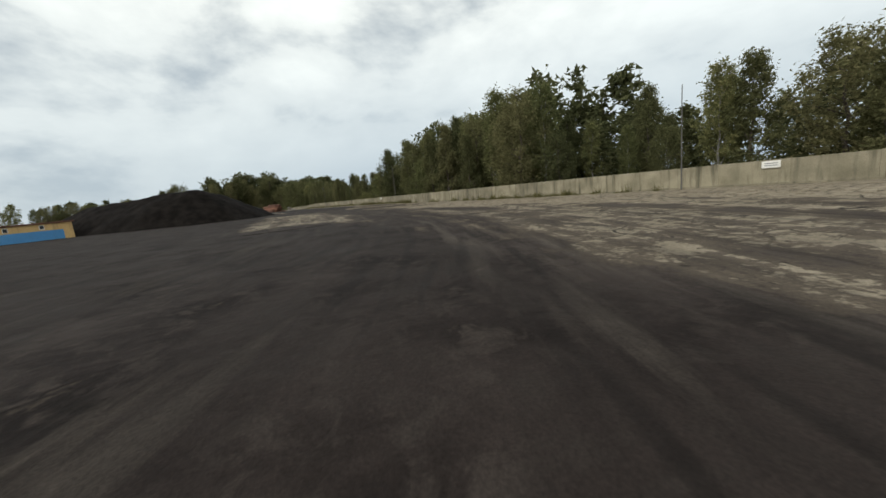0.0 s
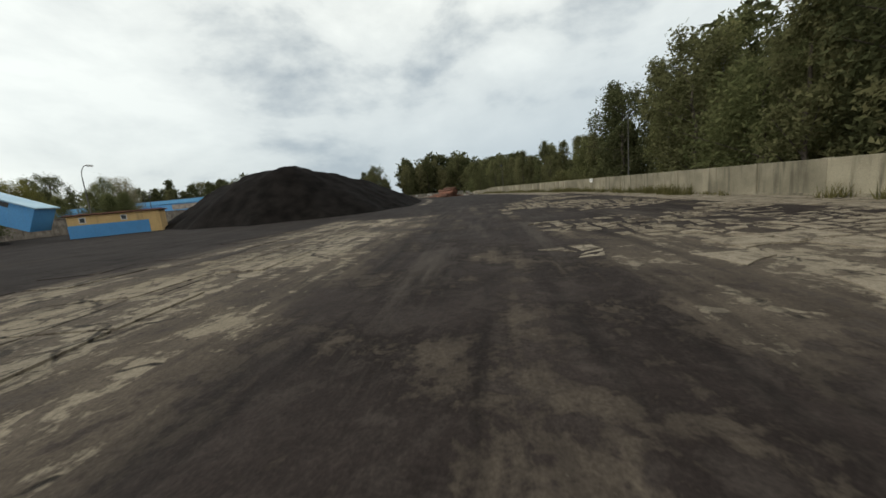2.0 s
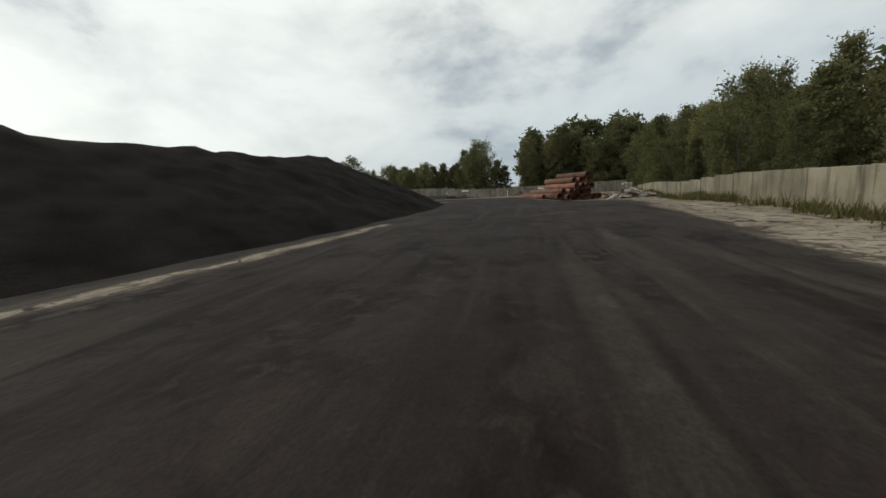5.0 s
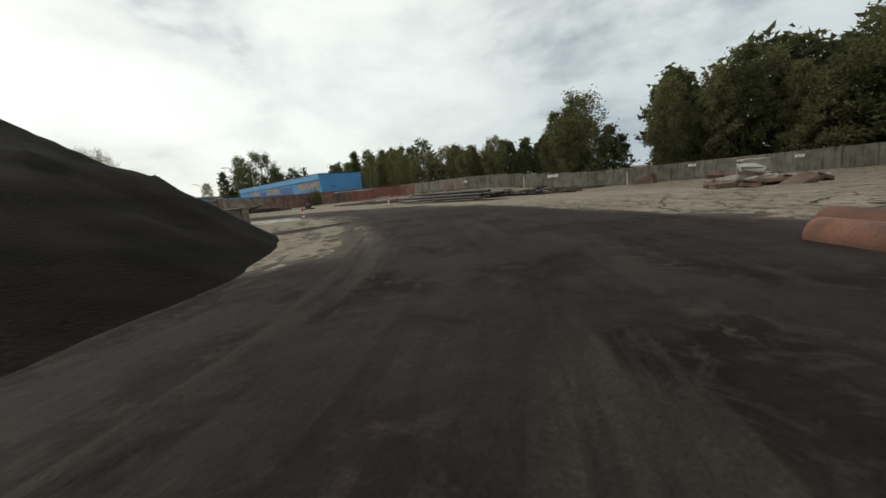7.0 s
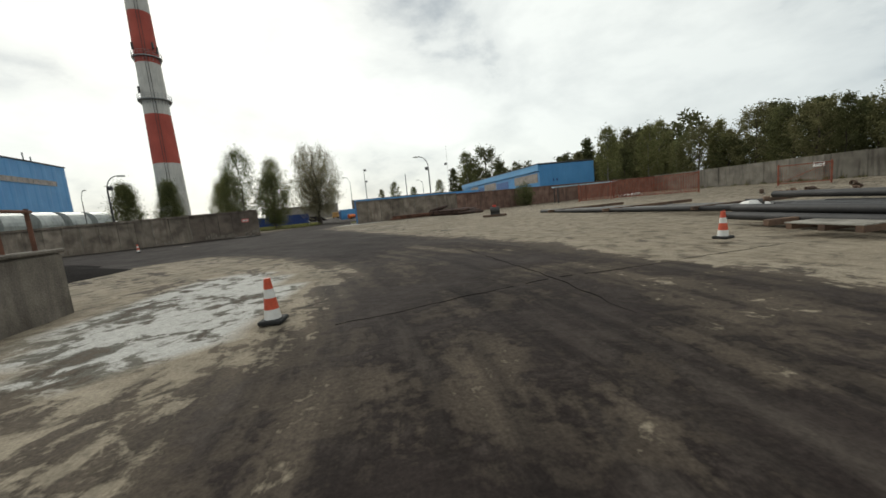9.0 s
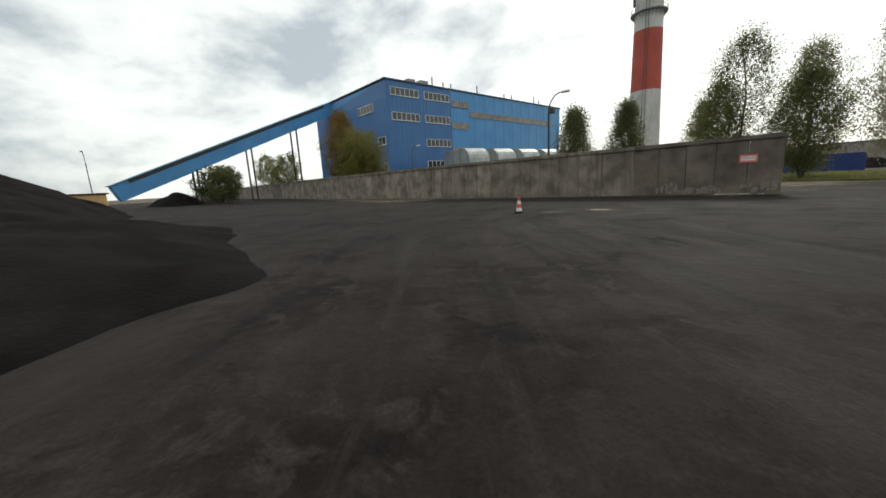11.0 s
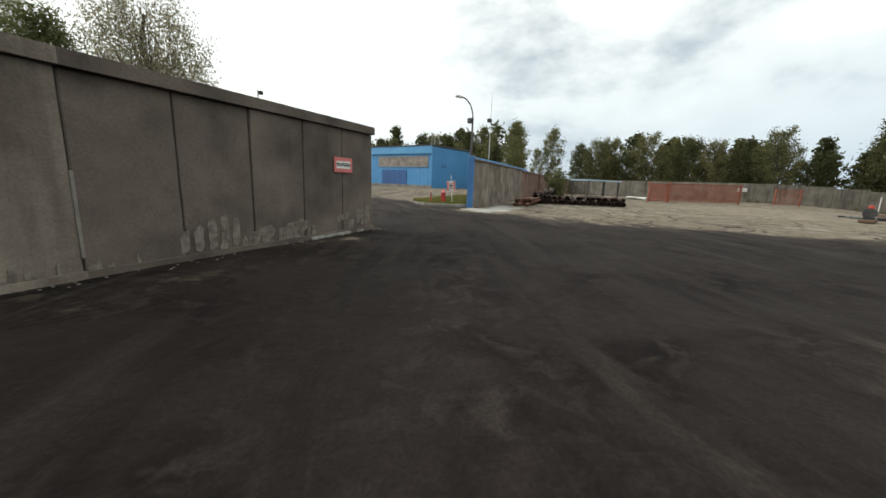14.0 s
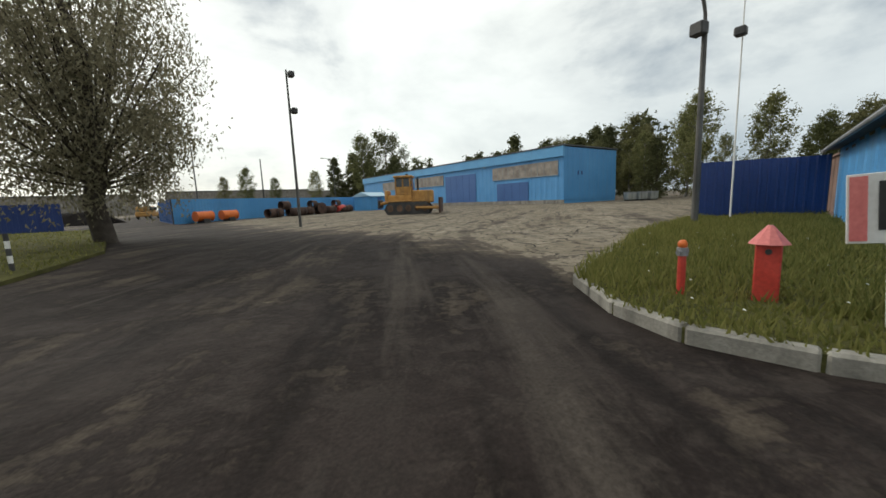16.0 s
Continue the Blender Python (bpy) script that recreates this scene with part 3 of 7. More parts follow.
# ---- heaps ----
def heap(name, label, poly, top, slope, mat, step=0.7, rough=0.35, seed=0.0):
    """A loose heap: even slopes up from its outline to an uneven crest."""
    x0, x1 = min(p[0] for p in poly) - 1, max(p[0] for p in poly) + 1
    y0, y1 = min(p[1] for p in poly) - 1, max(p[1] for p in poly) + 1
    nx, ny = int((x1 - x0) / step) + 2, int((y1 - y0) / step) + 2
    verts, keep = [], []
    ring = poly + poly[:1]
    for j in range(ny):
        for i in range(nx):
            x, y = x0 + i * step, y0 + j * step
            d = seg_dist(x, y, ring)
            d = d if inside(x, y, poly) else -d
            wob = 0.5 * noise.noise((x * 0.22 + seed, y * 0.22, 1.0)) + 0.22 * noise.noise((x * 0.7, y * 0.7 + seed, 2.0))
            d += 0.6 * noise.noise((x * 0.16 + seed, y * 0.16, 1.0)) + 0.3 * noise.noise((x * 0.6, y * 0.6 + seed, 2.0))
            h = slope(x, y) * d if callable(slope) else min([k * (((x - ax) * (by - ay) - (y - ay) * (bx - ax)) * -1 / math.dist((ax, ay), (bx, by)) + wob) for (ax, ay), (bx, by), k in zip(ring, ring[1:], slope)])
            t = top(x, y) * (1 + 0.05 * noise.noise((x * 0.2, y * 0.2, seed)))
            if h > t * 0.86:
                h = t * (1 - 0.14 * math.exp(-(h - t * 0.86) / (t * 0.14)))
            h += rough * 0.35 * noise.noise((x * 0.9, y * 0.9, 5.0 + seed)) * smooth01(d / 2) + rough * 0.2 * noise.noise((x * 2.3, y * 2.3, 7.0))* smooth01(d / 1.5)
            h += rough * (0.45 * noise.noise((x * 0.75 + y * 0.2, y * 0.10 + seed, 9.0)) + 0.22 * noise.noise((x * 1.6 + y * 0.4, y * 0.2, 4.0))) * smooth01(d / 2)
            verts.append((x, y, max(h, -0.25) + ground_z(x, y)))
            keep.append(d > -1.2)
    faces = []
    for j in range(ny - 1):
        for i in range(nx - 1):
            q = (j * nx + i, j * nx + i + 1, (j + 1) * nx + i + 1, (j + 1) * nx + i)
            if any(keep[k] for k in q):
                faces.append(q)
    me = bpy.data.meshes.new(name)
    me.from_pydata(verts, [], faces)
    bm = bmesh.new()
    bm.from_mesh(me)
    bmesh.ops.delete(bm, geom=[v for v in bm.verts if not v.link_faces], context="VERTS")
    bm.to_mesh(me)
    bm.free()
    me.materials.append(mat)
    me.polygons.foreach_set("use_smooth", [True] * len(me.polygons))
    return tagged(new(name, me), label, "coal heap", kind="stuff")


PILE = [(36.0, 84.5), (31.5, 77.0), (29.8, 69.0), (32.0, 63.5), (37.0, 60.8), (43.0, 60.0), (48.0, 60.3), (57.0, 61.7), (64.5, 63.3), (73.8, 65.8), (86.6, 70.3), (93.5, 74.4), (95.6, 76.6), (97.4, 80.2), (98.6, 84.5), (98.2, 90.9), (95.0, 98.0), (88.5, 102.1), (75.3, 103.3), (60.8, 101.0), (49.7, 98.1), (42.2, 92.7)]


PILE_SLOPES = [0.8, 0.82, 0.8, 0.72, 0.6, 0.58, 0.55, 0.5, 0.45, 0.45, 0.45, 0.5, 0.6, 0.72, 0.75, 0.72, 0.6, 0.5, 0.5, 0.55, 0.6, 0.66]


heap("coal_heap", "long high heap of black coal dust beside the driving lane", PILE, lambda x, y: 4.4 + 0.9 * math.exp(-((x - 37.5) / 4.2) ** 2) + 0.4 * smooth01((x - 56) / 6) + 1.4 * smooth01((x - 80) / 10) - 3.2 * smooth01((y - 90) / 9) * smooth01((92 - x) / 10), PILE_SLOPES, COAL, 0.6, 0.5, 3.0)
heap("coal_heap", "small cone of black coal under the conveyor", [(18.2, 96.6), (23.6, 94.4), (29.0, 96.5), (32.5, 100.4), (28.6, 103.1), (22.3, 102.2)], lambda x, y: 2.2, lambda x, y: 0.6, COAL, 0.5, 0.3, 9.0)
heap("coal_heap", "low tongue of black coal dust at the end of the long heap", [(95.6, 95.5), (93.4, 102.0), (93.8, 106.0), (89.5, 109.0), (79.0, 108.5), (76.9, 98.6), (90.4, 93.0)], lambda x, y: 0.8, lambda x, y: 0.26, COAL, 0.5, 0.4, 5.0)


# ---- walls of upright concrete panels ----
def resample(line, step):
    pts, carry = [], 0.0
    for (ax, ay), (bx, by) in zip(line, line[1:]):
        d = math.dist((ax, ay), (bx, by))
        n = max(1, round(d / step))
        pts += [(ax + (bx - ax) * i / n, ay + (by - ay) * i / n) for i in range(n)]
    return pts + [line[-1]]


def panel_mesh(name, width, height, thick, mat, rib=0.0):
    bm = box(0.012, width - 0.012, -thick / 2, thick / 2, -0.1, height, bevel=0.015)
    if rib:
        add_box(bm, -rib, rib, -thick / 2 - 0.035, thick / 2 + 0.035, -0.1, height + 0.02, bevel=0.015)
    return mesh_of(name, bm, mat)


def panel_wall(name, label, line, step, height, thick, mat, cap=0.0, rib=0.0, jitter=0.012, rng=random.Random(5), mortar=False):
    """A wall of separate slabs on a footing, with an optional overhanging cap."""
    pts = resample(line, step)
    bm = bmesh.new()
    for p, q in zip(pts, pts[1:]):
        m, d = along(p, q)
        z = (ground_z(*p) + ground_z(*q)) / 2
        add_box(bm, 0, d, -thick / 2 - 0.06, thick / 2 + 0.06, -0.5, 0.06, m=Matrix.Translation((0, 0, z)) @ m)
        if cap:
            add_box(bm, 0, d, -thick / 2 - 0.09, thick / 2 + 0.09, height + 0.004, height + cap, m=Matrix.Translation((0, 0, z)) @ m)
    wall = tagged(new(name, mesh_of(name, bm, mat)), label, "wall", kind="structure")
    cache = {}
    for p, q in zip(pts, pts[1:]):
        m, d = along(p, q)
        key = round(d, 2)
        if key not in cache:
            cache[key] = panel_mesh("panel", d, height, thick, mat, rib)
        z = (ground_z(*p) + ground_z(*q)) / 2
        mm = Matrix.Translation((0, 0, z)) @ m @ pose(0, rng.uniform(-jitter, jitter), 0, rng.uniform(-0.6, 0.6), 0, rng.uniform(-0.35, 0.35))
        part("panel", cache[key], None, wall, m=mm)
        if mortar and rng.random() < 0.65:
            z0 = rng.uniform(0.1, 0.9)
            z1 = rng.uniform(z0 + 0.4, height - 0.05)
            w = rng.uniform(0.012, 0.03)
            part("mortar_joint", box(-w, w, -thick / 2 - 0.016, thick / 2 + 0.016, z0, z1, bevel=0.005), MORTAR, wall, m=Matrix.Translation((0, 0, z)) @ m)
    return wall


panel_wall("wall_perimeter", "low pale streaked concrete panel fence with mossy foot", FENCE_LINE, 3.0, FENCE_H := 1.22, 0.14, FENCE, rib=0.09)
panel_wall("wall_far", "grey concrete panel fence behind the storage yard", FAR_LINE, 3.0, 2.5, 0.14, FARFENCE, rib=0.08)
panel_wall("wall_back", "tall sooty concrete panel wall with a rough top", BACK_LINE[:2], 1.5, 2.5, 0.22, DARKWALL, cap=0.08, mortar=True)
panel_wall("wall_back_end", "tall reddish-brown stained concrete panel wall", BACK_LINE[1:], 1.5, 2.4, 0.22, REDWALL, cap=0.08)
panel_wall("wall_yard_end", "soot-blackened end of the tall concrete slab wall", BIG_LINE[:2], 1.2, 2.45, 0.24, SOOTWALL, cap=0.19)
panel_wall("wall_yard", "tall sooty concrete slab wall with overhanging cap", BIG_LINE[1:], 1.2, 2.45, 0.24, DARKWALL, cap=0.19, mortar=True)


# ---- buildings ----
def corrugated(width, height, pitch=0.5, depth=0.04):
    """Sheet cladding along x from z 0 to height, ribbed, facing -y."""
    bm = bmesh.new()
    n = max(1, int(width / pitch))
    prof = []
    for i in range(n):
        x = i * width / n
        w = width / n
        prof += [(x, 0), (x + w * 0.55, 0), (x + w * 0.65, -depth), (x + w * 0.9, -depth)]
    prof.append((width, 0))
    lo = [bm.verts.new((x, y, 0)) for x, y in prof]
    hi = [bm.verts.new((x, y, height)) for x, y in prof]
    for i in range(len(prof) - 1):
        bm.faces.new((lo[i], lo[i + 1], hi[i + 1], hi[i]))
    return bm


def window_band(parent, m, x0, x1, z0, z1, n, glass=None, frame_mat=None, label=""):
    """A band of panes with frame, mullions and sill, set on the face y = 0 looking to -y."""
    glass, frame_mat = glass or GLASS, frame_mat or WHITE
    fr = bmesh.new()
    t = 0.07
    for a, b, c, d in ((x0, x1, z0, z0 + t), (x0, x1, z1 - t, z1)):
        add_box(fr, a, b, -0.10, 0.02, c, d)
    for i in range(n + 1):
        x = x0 + (x1 - x0) * i / n
        add_box(fr, x - t / 2, x + t / 2, -0.095, 0.02, z0 + t, z1 - t)
    w = part("window", fr, frame_mat, parent, label, m)
    pw = (x1 - x0) / n
    pane = mesh_of("pane", box(t / 2 + 0.004, pw - t / 2 - 0.004, -0.07, -0.05, z0 + t, z1 - t), glass)
    for i in range(n):
        part("pane", pane, None, w, m=pose(x0 + pw * i, 0, 0))
    part("sill", box(x0 - 0.05, x1 + 0.05, -0.16, 0.0, z0 - 0.06, z0 - 0.004), frame_mat, w)
    return w


def build_garage():
    """Long blue shed: ribbed walls, big doors, a band of dirty panes."""
    a, b = (133.4, 172.8), (124.2, 241.6)
    m, length = along(b, a)          # x runs from the far end to the near corner, -y side faces the yard
    g = thing("garage_building", "long light-blue workshop with dark blue doors and a flat roof", "building", m @ Matrix.Diagonal((1, 1, 1.13, 1)))
    H, D, Z = 6.6, 13.8, 0.45
    core = box(0.06, length - 0.06, 0.06, D, -0.3, H + Z - 0.05)
    part("wall", core, BLUE, g)
    part("cladding", corrugated(length, H - 1.25, 1.0, 0.03), BLUE, g, m=pose(0, 0, Z))
    part("end_cladding", corrugated(D, H, 1.2, 0.03), BLUE, g, m=pose(length, 0, Z, 0, 0, 90))
    part("fascia", box(-0.1, length + 0.08, -0.35, 0.05, H + Z - 1.2, H + Z + 0.1, bevel=0.03), LIGHTBLUE_WALL, g, "paler blue fascia band")
    part("roof", box(-0.2, length + 0.2, -0.45, D + 0.2, H + Z + 0.1, H + Z + 0.28, bevel=0.03), ROOFDARK, g)
    part("plinth", box(-0.05, length + 0.05, -0.12, 0.0, -0.3, Z), WALL, g)
    for x0, x1, z1 in ((length - 46.5, length - 41, 4.4), (length - 28.5, length - 19.0, 4.6), (length - 13.5, length - 6.5, 2.6)):
        d = part("door", box(x0, x1, -0.09, -0.045, Z, Z + z1), DEEPBLUE, g, "dark blue folding door")
        n = max(2, int((x1 - x0) / 1.6))
        for i in range(1, n):
            x = x0 + (x1 - x0) * i / n
            part("seam", box(x - 0.02, x + 0.02, -0.105, -0.092, Z, Z + z1), NAVY, d)
    for x0, x1, n in ((length - 57, length - 48, 7), (length - 40.5, length - 29.2, 9), (length - 14.5, length - 1.0, 11)):
        window_band(g, None, x0, x1, Z + 3.2, Z + 5.0, n, DIRTYGLASS, STEEL, "band of dirty broken panes")
    for k in range(2):
        part("vent_hole", box(length + 0.035, length + 0.05, 3.2 + k * 0.9, 3.5 + k * 0.9, 3.6, 4.1), NAVY, g)
    lamp = part("wall_lamp", tube((length - 16, -0.4, 5.6), (length - 16, -0.8, 5.75), 0.05), STEEL, g)
    return g


LIGHTBLUE_WALL = material("fascia_blue", (0.09, 0.30, 0.56), (0.11, 0.34, 0.60), 0.5, scale=0.4, fine=10, bump=0.05, streak=0.15, third=(0.10, 0.16, 0.22))
build_garage()


def build_plant():
    """The big power plant hall: stair block in dark blue, hall in light blue, bands of windows."""
    a, b = (37.8, 130.4), (24.9, 181.2)
    m, whole = along(a, b)          # looking from the yard the face is on the -y side
    length = 39.3
    m = m @ Matrix.Diagonal((whole / length, 1, 1.02, 1))
    g = thing("plant_building", "tall blue power plant hall with bands of white-framed windows", "building", m)
    H, D = 17.6, 27.0
    part("wall", box(0.05, length - 0.05, 0.05, D, -0.3, H - 0.05), BLUE, g)
    s = 14.0
    part("stair_block_cladding", corrugated(s - 3.2, H, 0.6, 0.04), DEEPBLUE_WALL, g)
    part("hall_cladding", corrugated(length - s, H - 0.0, 2.2, 0.05), BLUE, g, m=pose(s, 0, 0))
    part("middle_cladding", corrugated(3.2, H, 0.6, 0.04), BLUE, g, m=pose(s - 3.2, 0, 0))
    part("end_cladding", corrugated(D, H - 2.5, 0.6, 0.04), DEEPBLUE_WALL, g, m=pose(0, D, 0, 0, 0, -90))
    gable = bmesh.new()
    v = [gable.verts.new(p) for p in ((0, 0, H - 2.5), (0, D, H - 2.5), (0, D, H - 2.2), (0, 0, H))]
    gable.faces.new(v)
    part("gable", gable, DEEPBLUE_WALL, g)
    part("roof", box(-0.15, length + 0.15, -0.2, D, H, H + 0.25, bevel=0.03), ROOFDARK, g)
    for z in (15.4, 11.6):
        window_band(g, None, 0.7, 5.0, z, z + 1.25, 6)
        window_band(g, None, 6.0, 10.4, z, z + 1.25, 6)
        window_band(g, None, 10.9, 14.2, z - 0.6, z + 0.5, 4, DIRTYGLASS, STEEL)
    for z in (7.6, 3.9):
        window_band(g, None, 6.0, 10.4, z, z + 1.25, 6)
    part("glazing", box(10.9, 13.8, -0.1, -0.05, 0.5, 7.6), DIRTYGLASS, g, "tall gridded stair window")
    for i in range(4):
        part("glazing_bar", box(10.9 + i * 0.93, 10.98 + i * 0.93, -0.16, -0.105, 0.5, 7.6), WHITE, g)
    for i in range(5):
        part("glazing_bar", box(10.9, 13.8, -0.15, -0.108, 0.6 + i * 1.65, 0.68 + i * 1.65), WHITE, g)
    window_band(g, None, 14.6, 36.5, 13.3, 14.3, 22, DIRTYGLASS, STEEL, "long band of grey panes")
    for k, x in enumerate((8.5, 10.5, 12.0, 17.5, 24, 26, 32.5, 34)):
        part("vent_pipe", tube((x, 1.5, H + 0.2), (x, 1.5, H + (1.6 if k % 3 else 2.2)), 0.11, seg=8), STEEL, g)
    part("roof_hatch", box(4.0, 5.2, 0.8, 2.2, H + 0.25, H + 1.0, bevel=0.05), STEEL, g)
    part("roof_hatch", box(6.0, 7.4, 0.8, 2.2, H + 0.25, H + 1.1, bevel=0.05), STEEL, g)
    mw = pose(0, 0, 0, 0, 0, -90)
    for x0, x1, z in ((-9.0, -4.0, 13.4), (-3.0, -0.8, 7.8), (-3.0, -0.8, 3.6)):
        window_band(g, mw, x0, x1, z, z + 1.3, max(2, int(x1 - x0)))
    return g


DEEPBLUE_WALL = material("mid_blue_cladding", (0.045, 0.14, 0.34), (0.055, 0.17, 0.38), 0.5, scale=0.35, fine=12, bump=0.05, streak=0.2, third=(0.05, 0.10, 0.18))
build_plant()


def build_chimney():
    x, y = 47.0, 182.3
    g = thing("chimney", "tall red and white banded concrete chimney with platforms", "chimney", pose(x, y, 0))
    def rad(z):
        return 3.0 - 0.0165 * z
    bands = [(-0.3, 17.0, 0), (17.0, 28.1, 1), (28.1, 39.4, 0), (39.4, 50.4, 1), (50.4, 59.4, 0), (59.4, 70.4, 1), (70.4, 75.0, 0)]
    for z0, z1, red in bands:
        bm = bmesh.new()
        add_tube(bm, (0, 0, z0), (0, 0, z1), rad(z0), rad(z1), 40, caps=z1 > 74)
        part("shaft", bm, CHIMRED if red else CHIMWHITE, g, "red painted band" if red else "dirty white band", smooth=True)
    for z in (31.2, 40.6, 58.0):
        big = z != 40.6
        r = rad(z)
        pl = part("platform", tube((0, 0, z), (0, 0, z + 0.18), r + (0.75 if big else 0.5), seg=32), STEEL, g)
        bm = bmesh.new()
        for i in range(24):
            a = i * math.tau / 24
            R = r + (0.7 if big else 0.45)
            add_tube(bm, (R * math.cos(a), R * math.sin(a), z + 0.18), (R * math.cos(a), R * math.sin(a), z + 1.25), 0.03, seg=5)
            b = a + math.tau / 24
            for h in (0.75, 1.25):
                add_tube(bm, (R * math.cos(a), R * math.sin(a), z + h), (R * math.cos(b), R * math.sin(b), z + h), 0.03, seg=5)
            add_tube(bm, (r * math.cos(a), r * math.sin(a), z - 0.9), (R * math.cos(a), R * math.sin(a), z), 0.05, seg=5)
        part("railing", bm, STEEL, pl)
    bm = bmesh.new()
    a = math.atan2(-70, 38)
    for s in (-0.25, 0.25):
        for z0, z1 in ((3, 31), (31, 58)):
            ca, sa = math.cos(a), math.sin(a)
            p0 = ((rad(z0) + 0.2) * ca - s * sa, (rad(z0) + 0.2) * sa + s * ca, z0)
            p1 = ((rad(z1) + 0.2) * ca - s * sa, (rad(z1) + 0.2) * sa + s * ca, z1)
            add_tube(bm, p0, p1, 0.05, seg=5)
    part("ladder", bm, DARKSTEEL, g)
    for z, da in ((41.4, 0.9), (42.2, 0.6), (32.5, -0.9), (41.8, -0.8)):
        ca, sa = math.cos(a + da), math.sin(a + da)
        part("antenna", tube(((rad(z) + 0.6) * ca, (rad(z) + 0.6) * sa, z), ((rad(z) + 0.6) * ca, (rad(z) + 0.6) * sa, z + 1.4), 0.22, seg=8), DARKSTEEL, g)


build_chimney()


def build_conveyor():
    lo, hi = Vector((31.0, 92.8, 2.2)), Vector((17.6, 125.6, 17.2))
    g = thing("conveyor_gallery", "enclosed sloping blue coal conveyor gallery on steel legs", "conveyor", Matrix.Translation(lo))
    d = hi - lo
    L = d.length
    rot = d.to_track_quat("X", "Z").to_matrix().to_4x4()
    part("gallery", box(0, L, -1.2, 1.2, -1.25, 1.05, bevel=0.03), BLUE, g, m=rot)
    part("roof", box(-0.2, L, -1.4, 1.4, 1.06, 1.2, bevel=0.03), LIGHTBLUE, g, "pale blue sheet roof", m=rot)
    for s in (-1, 1):
        part("window_strip", box(2, L - 2, s * 1.205, s * 1.23, 0.55, 0.98) if s > 0 else box(2, L - 2, -1.23, -1.205, 0.55, 0.98), DARKSTEEL, g, m=rot)
    for k, f in enumerate((0.28, 0.52, 0.76)):
        p = d * f
        bm = bmesh.new()
        for s in (-1, 1):
            off = rot @ Vector((0, s * 1.1, 0))
            add_box(bm, p.x + off.x - 0.14, p.x + off.x + 0.14, p.y + off.y - 0.14, p.y + off.y + 0.14, -lo.z - 0.2, p.z - 1.1)
        part("leg_frame", bm, DARKSTEEL, g)
    return g


build_conveyor()


def build_shed():
    a, b = (36.0, 85.0), (31.4, 90.7)
    m, L = along(b, a)
    g = thing("loading_shed", "low yellow rendered shed with a blue base and small windows", "shed", m)
    part("wall", box(0, L, 0, 3.2, -0.6, 2.15, bevel=0.02), YELLOW, g)
    part("base", box(-0.03, L - 1.0, -0.06, 0.0, -0.6, 1.25), BLUE, g, "sky-blue painted base")
    part("roof", box(-0.25, L + 0.2, -0.25, 3.4, 2.16, 2.32, bevel=0.03), RUST, g, "brown sheet roof")
    for x in (0.9, 4.1):
        w = part("window", box(x, x + 0.5, -0.05, -0.005, 1.42, 1.98), WHITE, g)
        part("pane", box(x + 0.06, x + 0.44, -0.07, -0.055, 1.48, 1.92), GLASS, w)


build_shed()


# ---- trees ----
def crown_mesh(name, rng, height, base, width, shape, count, size, mat):
    """A crown of leaf sprays along many limbs: lobed and spiky in outline, with gaps between the limbs."""
    nr = np.random.RandomState(rng.randint(0, 10 ** 6))
    tips, cs = [], []
    count, size = int(count * 1.7), size * 0.88
    n_limb = max(30, int(count / 200))
    for k in range(n_limb):
        u = ((k + nr.rand()) / n_limb) ** 0.85
        z = base + (height - base) * u
        if shape == "cone":
            r = width * (1 - u) ** 0.75 * 0.95 + 0.2
        elif shape == "birch":
            r = width * (math.sin(math.pi * (0.10 + 0.86 * u))) ** 0.9
        else:
            r = width * (math.sin(math.pi * (0.16 + 0.78 * u))) ** 0.6
        a = k * 2.39996 + nr.randn() * 0.35
        q = r * (0.62 + 0.5 * nr.rand())
        tip = np.array((q * math.cos(a), q * math.sin(a), z))
        rise = (0.55 if shape != "cone" else 0.15) * q + 0.3
        root = np.array((0.12 * tip[0], 0.12 * tip[1], max(base * 0.6, z - rise)))
        if shape == "willow":
            root[2] = base + 0.35 * (z - base) * nr.rand()
        tips.append(tuple(tip))
        m = max(30, int(count / n_limb))
        tufts = 9
        fc = 1 - 0.72 * nr.rand(tufts) ** 1.3
        fc[0] = 1.0
        tuft = root + (tip - root) * fc[:, None] + nr.randn(tufts, 3) * (0.06 + 0.15 * width * (1.1 - fc))[:, None]
        pick = nr.randint(0, tufts, m)
        sp = (0.15 + (0.055 if shape != "willow" else 0.025) * width) * (0.6 + 0.8 * nr.rand(tufts))[pick][:, None]
        p = tuft[pick] + nr.randn(m, 3) * sp
        if shape == "willow":
            p[:, 2] -= nr.rand(m) ** 1.5 * 0.30 * width * fc[pick]
        elif shape in ("birch", "round"):
            p[:, 2] += 0.25 * np.abs(nr.randn(m)) * fc[pick]
        cs.append(p)
    c = np.concatenate(cs)
    k = len(c)
    d1 = nr.randn(k, 3)
    if shape == "willow":
        d1[:, 2] = d1[:, 2] * 0.8 - 1.6
    d1 /= np.linalg.norm(d1, axis=1)[:, None]
    d2 = np.cross(d1, nr.randn(k, 3))
    d2 /= np.linalg.norm(d2, axis=1)[:, None] + 1e-9
    s = size * (0.6 + 0.8 * nr.rand(k))[:, None]
    e1, e2 = d1 * s, d2 * s * (0.5 if shape == "willow" else 0.55)
    verts = np.stack((c - e1 - e2 * 0.7, c + e2, c + e1 - e2 * 0.5), axis=1).reshape(-1, 3)
    faces = np.arange(3 * k).reshape(-1, 3)
    me = bpy.data.meshes.new(name)
    me.from_pydata(verts.tolist(), [], faces.tolist())
    me.materials.append(mat)
    return me, tips


